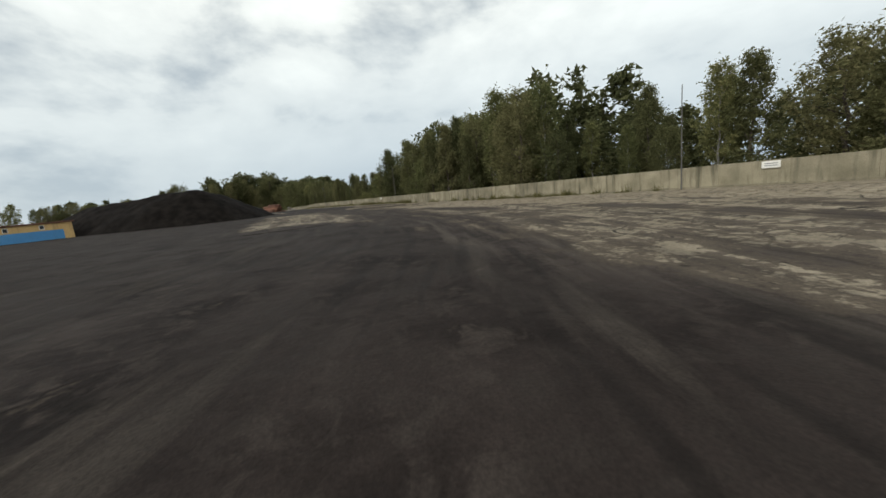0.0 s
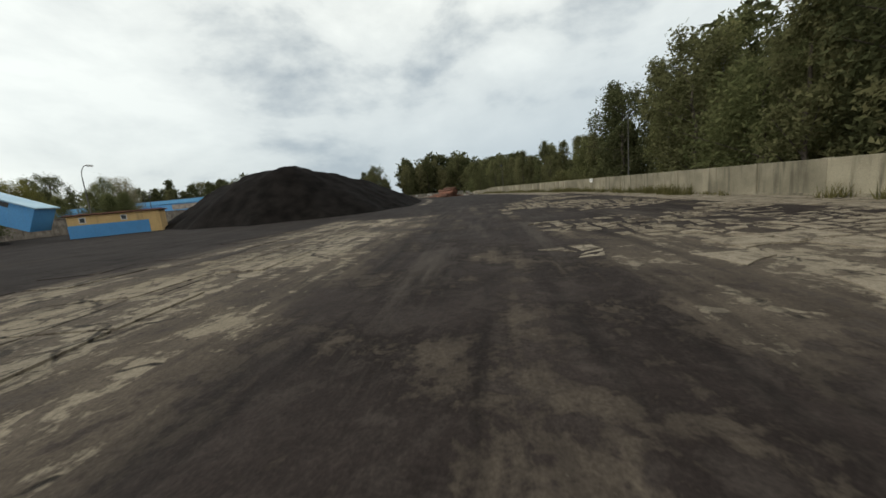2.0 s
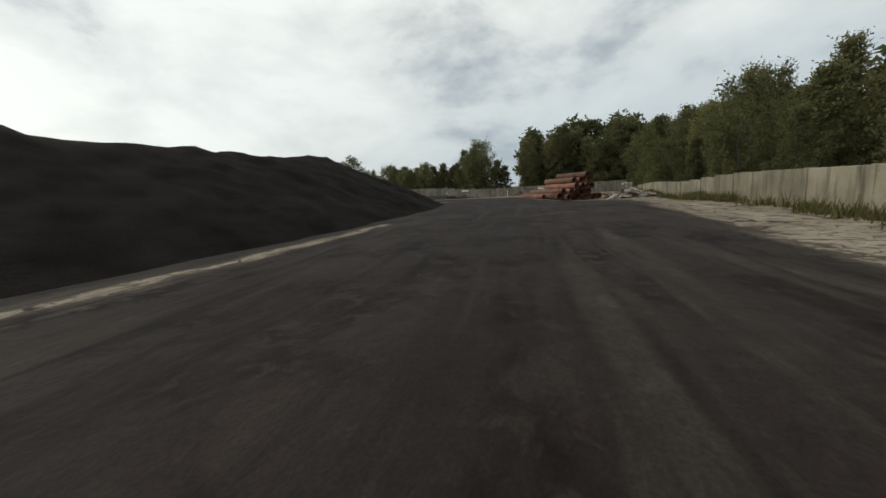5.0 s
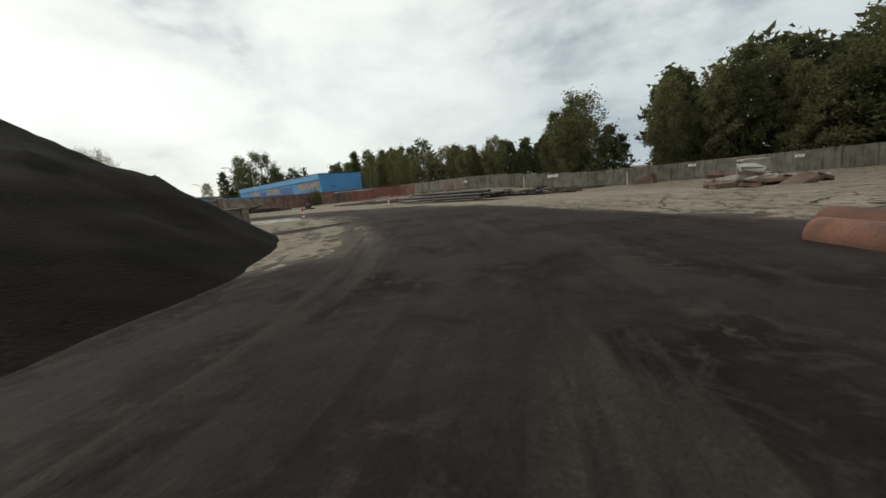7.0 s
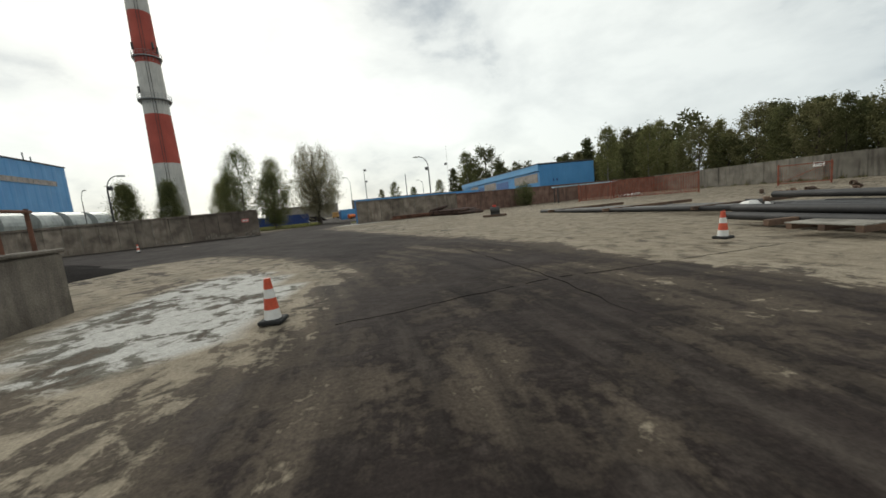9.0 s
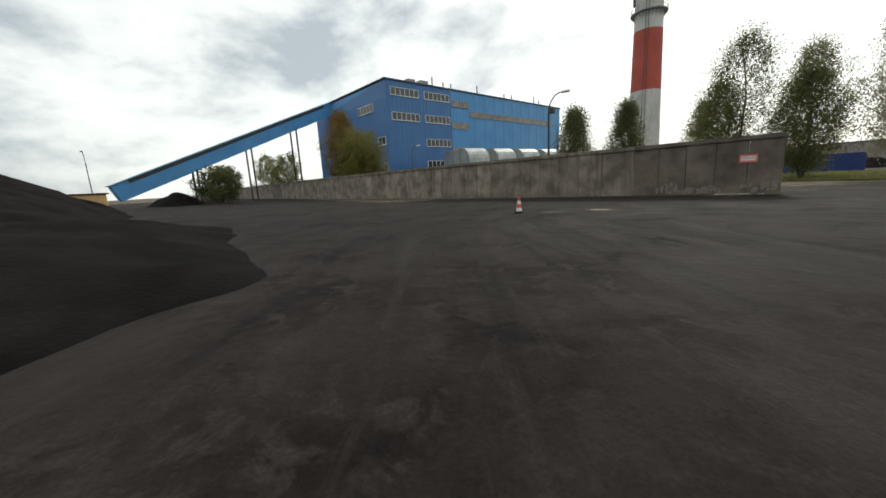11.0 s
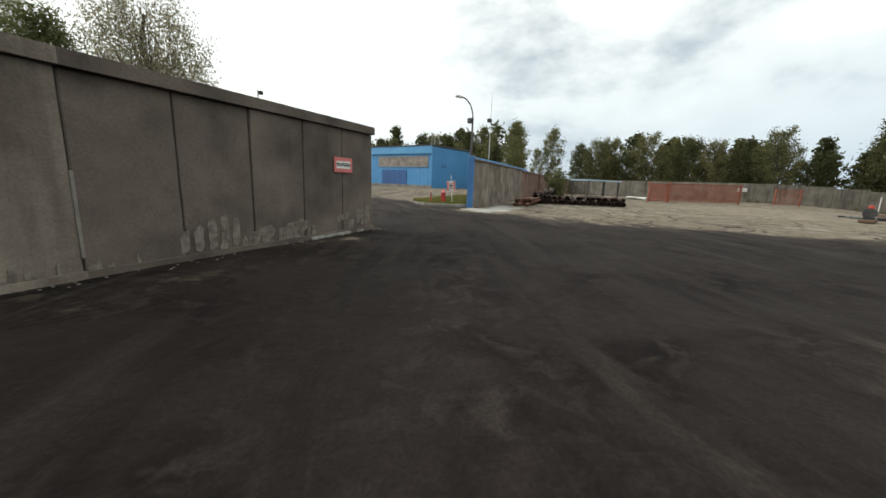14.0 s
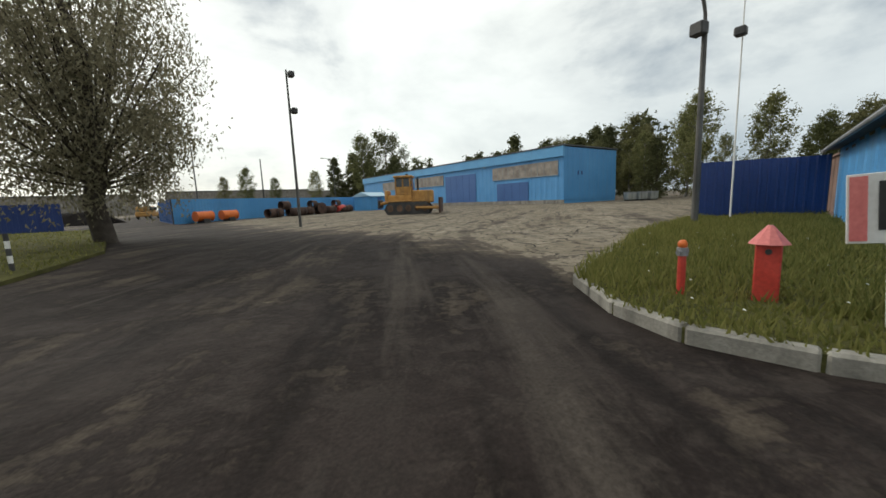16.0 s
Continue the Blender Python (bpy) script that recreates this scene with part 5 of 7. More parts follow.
# ---- storage yard: long pipes, skips, frames ----
def storage():
    rng = random.Random(17)
    black = pipe_mesh("pipe", 1.0, 0.12, 0.015, BLACKPIPE)
    grey = pipe_mesh("pipe", 1.0, 0.12, 0.015, GREYPIPE)
    white = pipe_mesh("pipe", 1.0, 0.14, 0.02, WHITE)
    thin = pipe_mesh("pipe", 1.0, 0.11, 0.015, BLACKPIPE, 12)
    rust = pipe_mesh("pipe", 1.0, 0.11, 0.015, RUST, 12)
    def lay(me, label, p, q, z, group):
        m, L = along(p, q)
        g = thing("pipe", label, "pipe", Matrix.Translation((0, 0, z + ground_z(*p))) @ m, group)
        part("shell", me, None, g).matrix_basis = Matrix.Diagonal((L, 1, 1, 1))
    for k in range(7):
        x = 114.8 + k * 0.75
        a = rng.uniform(-0.7, 0.7)
        lay(grey if k % 3 else black, "long grey insulated pipe on timbers", (x + 3.2, 104.4 + a), (x - 0.4 + rng.uniform(-0.2, 0.2), 117.9 + a + 0.4 * k), 0.272, "long pipes in the storage yard")
    for k in range(18):
        x = 114.7 + (k % 11) * 0.44 + 0.2 * (k // 11)
        a = rng.uniform(-0.7, 0.7)
        lay(black, "long black coated pipe on timbers", (x + 0.2, 89.2 + a), (x + rng.uniform(-0.25, 0.25), 101.4 + a), 0.257 + 0.225 * (k // 11), "long pipes in the storage yard")
    for k in range(5):
        lay(thin, "thin black pipe lying askew on the others", (115.8 + k * 0.9, 89.5 + k), (117.7 + k * 0.5, 103.0 + rng.uniform(-1, 1)), 0.72, "long pipes in the storage yard")
    for k in range(4):
        lay(white, "white plastic-wrapped pipe lying on the ground", (132.9 + k * 0.5, 101.9), (129.4 + k * 0.5, 113.9), 0.15, "white pipes")
    for k in range(3):
        lay(white, "white plastic-wrapped pipe behind the red gates", (129.6 + k * 0.4, 133.6), (133.4 + k * 0.4, 136.8), 0.15, "white pipes")
    for k in range(6):
        lay(black, "black pipe lying along the far fence", (152.2 - k * 0.5, 99.0), (149.6 - k * 0.5, 111.0), 0.13, "pipes along the far fence")
    for k in range(8):
        lay(rust, "thin rusty pipe stacked at the far fence", (156.9 - (k % 4) * 0.26, 80.4), (155.8 - (k % 4) * 0.26, 86.2), 0.14 + 0.24 * (k // 4), "rusty pipes at the far fence")
    for y in (89.5, 94.5, 99.7):
        g = thing("timber_bearer", "square timber bearer under the black pipes", "timber", pose(114.0, y, 0), "timber bearers")
        part("beam", box(0, 5.6, -0.08, 0.08, -0.02, 0.135, bevel=0.01), BROWN, g)
    for t in (0.12, 0.5, 0.88):
        g = thing("timber_bearer", "square timber bearer under the grey pipes", "timber", pose(118.1 - 3.6 * t - 0.5, 104.6 + 13.2 * t, 0, 0, 0, 10), "timber bearers")
        part("beam", box(0, 6.2, -0.08, 0.08, -0.02, 0.15, bevel=0.01), BROWN, g)
    g = thing("pallet", "grey wooden pallet beside the black pipes", "pallet", pose(114.6, 97.6, 0, 0, 0, 95))
    for k in range(5):
        part("board", box(0, 1.4, k * 0.18, k * 0.18 + 0.11, 0.12, 0.145), KERB, g)
    for k in range(3):
        part("block", box(k * 0.62, k * 0.62 + 0.12, 0, 0.83, -0.01, 0.118), BROWN, g)
    # wrapped bundles and scrap
    for x, y, w, d, h, mat, lab in ((124.7, 103.1, 1.2, 0.9, 0.9, WHITE, "white plastic-wrapped bundle"), (127.2, 102.5, 1.6, 1.2, 0.95, BROWN, "brown crate of fittings"), (131.2, 101.2, 1.4, 1.0, 0.8, BROWN, "brown crate of fittings"), (118.2, 104.3, 0.9, 0.6, 0.55, WHITE, "white wrapped pipe end"), (138.9, 99.6, 1.3, 0.9, 0.7, WHITE, "white bag of material")):
        g = thing("bundle", lab + " in the storage yard", "bundle", pose(x, y, ground_z(x, y), 0, 0, rng.uniform(0, 90)))
        bm = box(-w / 2, w / 2, -d / 2, d / 2, -0.02, h, bevel=0.12)
        for v in bm.verts:
            v.co += Vector((rng.uniform(-1, 1), rng.uniform(-1, 1), rng.uniform(-0.6, 0.6))) * 0.06
        part("body", bm, mat, g)
        part("strap", box(-0.04, 0.04, -d / 2 - 0.07, d / 2 + 0.07, 0.0, h + 0.06, bevel=0.02), DARKSTEEL, g)
    for i in range(16):
        x, y = 119.4 + rng.gauss(0, 1.0), 103.4 + rng.gauss(0, 0.7)
        g = thing("pipe_fitting", "small rusty flange or bend on the pipe ends", "scrap", pose(x, y, 0.5 + rng.uniform(0, 0.2), rng.uniform(0, 90), rng.uniform(0, 90), 0), "scrap on the pipes")
        part("ring", pipe_mesh("ring", rng.uniform(0.1, 0.3), rng.uniform(0.06, 0.11), 0.02, BROWN, 10), None, g)
    # steel hopper
    g = thing("steel_hopper", "dark brown steel hopper lying by the fence", "hopper", pose(153.3, 91.7, ground_z(153.4, 91.5), 0, 0, 90))
    bm = bmesh.new()
    pr = [(0, 0), (2.9, 0), (2.4, 0.5), (0.3, 1.35)]
    a = [bm.verts.new((x, 0, z)) for x, z in pr]
    b = [bm.verts.new((x, 1.4, z)) for x, z in pr]
    bm.faces.new(a)
    bm.faces.new(b[::-1])
    for i in range(4):
        bm.faces.new((a[i], b[i], b[(i + 1) % 4], a[(i + 1) % 4]))
    bmesh.ops.recalc_face_normals(bm, faces=bm.faces)
    part("body", bm, BROWN, g)
    part("rim", box(0.25, 0.35, -0.05, 1.45, 1.28, 1.4), DARKSTEEL, g)
    # pump with motor at the end of the grey pipes
    g = thing("pump_unit", "small dark pump on a low timber sledge", "pump", pose(111.1, 118.7, 0, 0, 0, -10))
    part("sledge", box(-0.9, 0.9, -0.3, 0.3, -0.01, 0.14, bevel=0.02), BROWN, g)
    part("motor", tube((-0.3, 0, 0.45), (0.4, 0, 0.45), 0.26, seg=14), DARKSTEEL, g)
    part("fin", box(-0.1, 0.15, -0.1, 0.1, 0.7, 0.85, bevel=0.02), REDPAINT, g)
    part("foot", box(-0.3, 0.4, -0.2, 0.2, 0.14, 0.25), DARKSTEEL, g)


storage()


def back_wall_goods():
    """Stacks along the tall back wall, the wire gates and the little roof."""
    rng = random.Random(31)
    d = Vector((12.5, 4.5, 0)).normalized()
    n = Vector((d.y, -d.x, 0))
    rust = pipe_mesh("long_pipe", 1.0, 0.065, 0.01, RUST, 10)
    ang = math.degrees(math.atan2(d.y, d.x))
    for k in range(15):
        p = Vector((102.4, 134.9, 0)) + n * (0.5 + 0.19 * (k % 5) + rng.uniform(-0.03, 0.03)) + d * rng.uniform(-1.0, 1.0)
        g = thing("long_pipe", "thin rusty pipe stacked along the wall", "pipe", pose(p.x, p.y, 0.10 + 0.135 * (k // 5), 0, 0, ang + rng.uniform(-1.5, 1.5)), "rusty pipes along the wall")
        part("shell", rust, None, g).matrix_basis = Matrix.Diagonal((rng.uniform(5.5, 7.5), 1, 1, 1))
    short = pipe_mesh("short_pipe", 1.0, 0.16, 0.018, BROWN_DARK, 12)
    for k in range(26):
        p = Vector((106.4 + 0.13 * k, 135.6 - 0.22 * k, 0))
        for lv in range(2 if k % 3 else 1):
            g = thing("short_pipe", "short dark rusty pipe piece in the row", "pipe", pose(p.x + rng.uniform(-0.2, 0.2), p.y + 0.11 * lv, 0.16 + 0.27 * lv, 0, rng.uniform(-3, 3), 28 + rng.uniform(-22, 22)), "dark pipe row")
            part("shell", short, None, g).matrix_basis = Matrix.Diagonal((rng.uniform(1.6, 3.4), 1, 1, 1))
    for k in range(4):
        g = thing("short_pipe", "short dark rusty pipe piece piled at the wall", "pipe", pose(106.7 + k * 0.3, 135.5 - k * 0.3, 0.62 + 0.05 * k, 0, rng.uniform(-12, 12), 30), "dark pipe row")
        part("shell", short, None, g).matrix_basis = Matrix.Diagonal((1.4, 1, 1, 1))
    # wire-mesh gates, red painted
    for x, y, w, h, a, leaf in ((123.9, 132.1, 3.4, 1.9, -20, True), (127.5, 131.2, 8.0, 2.0, -46, True), (138.5, 122.7, 3.4, 1.75, -40, False)):
        g = thing("mesh_gate", "red-painted steel frame gate with wire mesh", "gate", pose(x, y, ground_z(x, y), 0, 0, a), "red gates")
        for xx in (0, w):
            part("post", box(xx - 0.06, xx + 0.06, -0.06, 0.06, -0.3, h + 0.1), REDRUST, g)
        for z in (0.12, h - 0.05):
            part("rail", box(0.06, w - 0.06, -0.03, 0.03, z - 0.04, z + 0.04), REDRUST, g)
        bm = bmesh.new()
        m = int(w / 0.14)
        for i in range(1, m):
            add_box(bm, w * i / m - (0.034 if leaf else 0.006), w * i / m + (0.034 if leaf else 0.006), -0.012, 0.012, 0.16, h - 0.09)
        part("wire_mesh", bm, REDRUST, g)
        part("brace", tube((0.05, 0, 0.15), (w - 0.05, 0, h - 0.1), 0.025, seg=6), REDRUST, g)
    g = thing("open_shelter", "open shelter with a pale blue sheet roof", "shelter", pose(124.0, 139.3, 0, 0, 0, -8))
    part("roof", box(-0.3, 7.5, -1.2, 1.2, 2.0, 2.12, bevel=0.02), LIGHTBLUE, g)
    for x in (0, 3.6, 7.2):
        for y in (-1.0, 1.0):
            part("post", box(x - 0.06, x + 0.06, y - 0.06, y + 0.06, -0.2, 1.996), DARKSTEEL, g)
    make_tree("shrub", "straggly green shrub at the end of the wall", 91, 2.6, 0.0, 1.3, "round", 2200, 0.10, LEAF_MID, BARK, 0.05, pose(120.0, 140.3, 0))


BROWN_DARK = material("dark_rust", (0.035, 0.020, 0.015), (0.085, 0.048, 0.036), 0.85, 0.1, scale=2.0, fine=22, bump=0.3, vary=0.25)
REDRUST = material("red_oxide_paint", (0.20, 0.060, 0.036), (0.29, 0.09, 0.052), 0.8, scale=2.0, fine=22, bump=0.15)
back_wall_goods()


# ---- concrete block with rails at the foot of the heap ----
def block_wall():
    """Two thick concrete walls meeting in a corner that holds back the coal, with a rusty railing on top."""
    a, b, c = (99.6, 94.5), (98.6, 98.4), (96.9, 93.8)
    m, L = along(a, b)
    g = thing("retaining_wall", "thick brownish concrete retaining corner with rusty pipe railing", "wall", m)
    part("body", box(0, L, 0.0, 0.45, -0.2, 1.12, bevel=0.04), OLDBLOCK, g)
    part("coping", box(-0.02, L + 0.02, -0.04, 0.49, 1.124, 1.20, bevel=0.02), OLDBLOCK, g)
    m2, L2 = along(a, c)
    rel = m.inverted() @ m2
    part("side_wall", box(0.5, L2, -0.45, 0.0, -0.2, 1.10, bevel=0.04), OLDBLOCK, g, m=rel)
    part("side_coping", box(0.5, L2 + 0.02, -0.49, 0.04, 1.104, 1.18, bevel=0.02), OLDBLOCK, g, m=rel)
    for x in (L - 0.3, L - 1.0, L - 1.9):
        part("railing_post", tube((x, 0.2, 1.2), (x, 0.2, 1.95), 0.035, seg=8), RUST, g)
    part("railing", tube((L - 2.1, 0.2, 1.9), (L - 0.2, 0.2, 1.9), 0.03, seg=8), RUST, g)


OLDBLOCK = material("brownish_concrete", (0.10, 0.085, 0.068), (0.20, 0.175, 0.145), 0.92, scale=1.6, fine=26, bump=0.5, streak=0.6, third=(0.05, 0.042, 0.035))
block_wall()


def scrap_heaps():
    """Tangles of rusty rods, bends and short pipes between the long pipes and the far fence."""
    rng = random.Random(44)
    for cx, cy, n, sx, sy, mat in ((129.6, 98.1, 90, 1.6, 1.5, BROWN), (135.1, 96.2, 60, 1.3, 1.2, BROWN_DARK), (128.3, 94.8, 40, 1.2, 0.9, BLACKPIPE), (124.3, 99.5, 34, 0.9, 1.2, BROWN)):
        bm = bmesh.new()
        for _ in range(n):
            x, y = rng.gauss(0, sx), rng.gauss(0, sy)
            h = max(0.05, 0.95 - 0.4 * math.hypot(x / sx, y / sy)) * rng.random()
            a, t = rng.uniform(0, math.tau), rng.uniform(-0.25, 0.25)
            L = rng.uniform(0.4, 1.7)
            d = Vector((math.cos(a) * L, math.sin(a) * L, t * L * 0.6))
            p = Vector((x, y, max(0.06, h)))
            add_tube(bm, p, p + Vector((d.x, d.y, max(d.z, 0.05 - p.z))), rng.uniform(0.03, 0.12), seg=6)
        ob = new("scrap_heap", mesh_of("scrap_heap", bm, mat))
        ob.location = (cx, cy, ground_z(cx, cy))
        tagged(ob, "tangled heap of rusty rods and short pipes", "scrap", kind="stuff")


scrap_heaps()


MORTAR_PALE = material("spilt_mortar", (0.17, 0.16, 0.145), (0.33, 0.315, 0.29), 0.9, scale=6.0, fine=50, bump=0.4)
FLAKE = material("sooty_plaster", (0.125, 0.108, 0.088), (0.235, 0.208, 0.172), 0.95, scale=9.0, fine=60, bump=0.5)


def wall_flakes():
    """Peeling pale plaster at the foot of the tall wall, and crumbs below it."""
    rng = random.Random(61)
    bm, bare = bmesh.new(), bmesh.new()
    seg = [(p, q, *along(p, q)) for p, q in zip(BIG_LINE, BIG_LINE[1:])]
    def on(v):
        """A point at v.x metres along the bent wall, v.y out of its middle, v.z up."""
        s = v.x
        for p, q, m, d in seg:
            if s <= d:
                break
            s -= d
        return m @ Vector((s, v.y, v.z))
    for i in range(460):
        x = 2.2 + rng.uniform(0.0, 1.0) ** 1.4 * 22
        if rng.random() > 0.45 + 1.2 * noise.noise((x * 0.5, 1.7, 0)):
            continue
        ring = []
        w, h = rng.uniform(0.015, 0.055), rng.uniform(0.05, 0.36) * rng.uniform(0.4, 1.0)
        n, z0 = 8, 0.062
        for k in range(n):
            up = (0, 0, 0.55, 0.88, 1.0, 0.93, 0.80, 0.45)[k]
            side = (-1.1, 1.1, 1.05, 0.9, 0.3, -0.35, -0.9, -1.05)[k]
            ring.append((x + side * w * rng.uniform(0.7, 1.4), z0 + up * h * rng.uniform(0.85, 1.1)))
        y = 0.12 + 0.012
        lo = [bm.verts.new(on(Vector((px, y, pz)))) for px, pz in ring]
        hi = [bm.verts.new(on(Vector((px * 0.98 + x * 0.02, y + rng.uniform(0.004, 0.010), pz)))) for px, pz in ring]
        bm.faces.new(hi)
        for k in range(n):
            bm.faces.new((lo[k], lo[(k + 1) % n], hi[(k + 1) % n], hi[k]))
    # bare ragged plaster at the wall's end, split by upright cracks
    for x0, x1, z0, z1 in ((0.10, 0.36, 0.14, 0.66), (0.375, 0.52, 0.12, 0.60), (0.53, 0.70, 0.18, 0.56), (0.78, 1.02, 0.07, 0.30), (0.95, 1.45, 0.30, 0.46), (2.35, 3.15, 0.07, 0.40), (3.2, 3.75, 0.07, 0.36), (3.95, 4.10, 0.07, 0.58), (4.15, 4.30, 0.07, 0.66), (4.36, 4.52, 0.07, 0.60), (4.58, 4.74, 0.07, 0.50), (4.8, 4.95, 0.07, 0.44)):
        cx, cz, rx, rz = (x0 + x1) / 2, (z0 + z1) / 2, (x1 - x0) / 2, (z1 - z0) / 2
        ring = []
        for k in range(40):
            t = 2 * math.pi * k / 40
            e = 0.55
            px = math.copysign(abs(math.cos(t)) ** e, math.cos(t))
            pz = math.copysign(abs(math.sin(t)) ** e, math.sin(t))
            f = 0.93 + 0.30 * noise.noise((px * 2.2 + 9 * x0, pz * 2.2, 3.1)) + rng.uniform(-0.025, 0.025)
            ring.append((cx + rx * px * min(f, 1.02), cz + rz * pz * f - 0.22 * (px * rx)))
        lo = [bare.verts.new(on(Vector((px, 0.1205, pz)))) for px, pz in ring]
        hi = [bare.verts.new(on(Vector((px, 0.1255, pz)))) for px, pz in ring]
        bare.faces.new(hi)
        for k in range(40):
            bare.faces.new((lo[k], lo[(k + 1) % 40], hi[(k + 1) % 40], hi[k]))
    bmesh.ops.recalc_face_normals(bare, faces=bare.faces)
    tagged(new("bare_plaster", mesh_of("bare_plaster", bare, FLAKE)), "bare brown plaster patches split by cracks on the wall", "plaster", kind="stuff")
    # a lip of spilt pale mortar where the wall meets the ground
    skirt = bmesh.new()
    prev = None
    for i in range(90):
        x = 0.04 + i * 0.045
        w = max(0.012, 0.05 + 0.09 * noise.noise((x * 1.7, 4.2, 0)) + rng.uniform(-0.015, 0.015))
        row = [skirt.verts.new(on(Vector((x, 0.185, 0.030)))), skirt.verts.new(on(Vector((x, 0.185 + w * 0.6, 0.022)))), skirt.verts.new(on(Vector((x, 0.185 + w, -0.03))))]
        if prev and noise.noise((x * 1.3, 8.1, 0)) > -0.12 and x < 2.6:
            for q in range(2):
                skirt.faces.new((prev[q], prev[q + 1], row[q + 1], row[q]))
        prev = row
    bmesh.ops.recalc_face_normals(skirt, faces=skirt.faces)
    tagged(new("mortar_lip", mesh_of("mortar_lip", skirt, MORTAR_PALE)), "pale spilt mortar along the foot of the wall", "mortar", kind="stuff")
    for i in range(200):
        x = rng.uniform(0.0, 1.0) ** 1.7 * 22
        p = on(Vector((x, 0.20 + abs(rng.gauss(0, 0.14)), 0)))
        r = rng.uniform(0.006, 0.022)
        bmesh.ops.create_icosphere(bm, subdivisions=1, radius=r, matrix=Matrix.Translation((p.x, p.y, r * 0.2 - 0.02)) @ Matrix.Diagonal((1.4, rng.uniform(0.7, 1.2), 0.5, 1)))
    bmesh.ops.recalc_face_normals(bm, faces=bm.faces)
    tagged(new("plaster_flakes", mesh_of("plaster_flakes", bm, FLAKE)), "peeling pale plaster flakes and crumbs at the wall foot", "plaster", kind="stuff")


wall_flakes()


# ---- grass island with hydrants, beside the blue lean-to ----
ISLAND = [(98.3, 134.9), (97.4, 135.2), (96.95, 136.0), (96.7, 136.8), (96.85, 137.6), (97.6, 138.8), (98.9, 139.6), (100.9, 140.4), (104.0, 142.0), (107.4, 142.9), (110.5, 143.8), (112.5, 140.5)]


def edge_y(x):
    return 134.5 + (min(x, 110.4) - 97.9) * 0.36 + max(0, x - 110.4) * 0.3535


def grass_sheet(name, label, poly, z, count, tall, seed):
    """Turf slab with blades and a few pale flowers, one mesh each."""
    bm = bmesh.new()
    vs = [bm.verts.new((x, y, z)) for x, y in poly]
    f = bm.faces.new(vs)
    r = bmesh.ops.extrude_face_region(bm, geom=[f])
    bmesh.ops.translate(bm, vec=(0, 0, -z - 0.15), verts=[v for v in r["geom"] if isinstance(v, bmesh.types.BMVert)])
    bmesh.ops.recalc_face_normals(bm, faces=bm.faces)
    g = tagged(new(name, mesh_of(name, bm, GRASSBASE)), label, "grass", kind="structure")
    rng = np.random.RandomState(seed)
    x0, x1 = min(p[0] for p in poly), max(p[0] for p in poly)
    y0, y1 = min(p[1] for p in poly), max(p[1] for p in poly)
    verts, faces = [], []
    n = 0
    while n < count:
        x, y = rng.uniform(x0, x1), rng.uniform(y0, y1)
        if not inside(x, y, poly):
            continue
        n += 1
        h = tall * (0.45 + 0.9 * rng.rand() ** 2) * (0.6 + 0.8 * (noise.noise((x * 0.6, y * 0.6, seed)) + 0.4))
        a, w = rng.rand() * math.tau, 0.012 + 0.012 * rng.rand()
        lx, ly = rng.randn() * h * 0.35, rng.randn() * h * 0.35
        b0 = len(verts)
        verts += [(x - w * math.cos(a), y - w * math.sin(a), z - 0.01), (x + w * math.cos(a), y + w * math.sin(a), z - 0.01), (x + lx, y + ly, z + max(h, 0.03))]
        faces.append((b0, b0 + 1, b0 + 2))
    me = bpy.data.meshes.new("grass")
    me.from_pydata(verts, [], faces)
    me.materials.append(GRASS)
    tagged(new("grass", me), "rough unmown grass with seed stalks", "grass", kind="stuff")
    return g


island_poly = ISLAND + [(112.9, edge_y(112.9) + 0.5), (99.5, edge_y(99.5) + 0.5)]
grass_sheet("lawn_island", "rough green grass island edged by a kerb", island_poly, 0.10, 26000, 0.17, 3)
FLOWER = material("white_flower", (0.65, 0.65, 0.58), (0.75, 0.75, 0.68), 0.8, scale=5, fine=20, bump=0)


def flowers():
    rng = random.Random(2)
    bm = bmesh.new()
    for _ in range(45):
        x, y = rng.uniform(97, 104), rng.uniform(135.2, 140.5)
        if inside(x, y, island_poly):
            bmesh.ops.create_circle(bm, cap_ends=True, segments=6, radius=0.016, matrix=Matrix.Translation((x, y, rng.uniform(0.16, 0.26))) @ Matrix.Rotation(0.4, 4, "X"))
    tagged(new("clover_flowers", mesh_of("clover_flowers", bm, FLOWER)), "tiny white clover flowers in the grass", "flowers", kind="stuff")


flowers()


def kerb():
    """Kerb stones round the island, laid piece by piece."""
    g = tagged(new("kerb"), "worn pale concrete kerb stones round the grass", "kerb", kind="structure")
    pts = resample(ISLAND, 0.8)[:-1]
    for p, q in zip(pts, pts[1:]):
        m, L = along(p, q)
        part("kerb_stone", box(0.008, L - 0.008, -0.12, 0.02, -0.2, 0.12, bevel=0.025), KERB, g, m=m)


kerb()


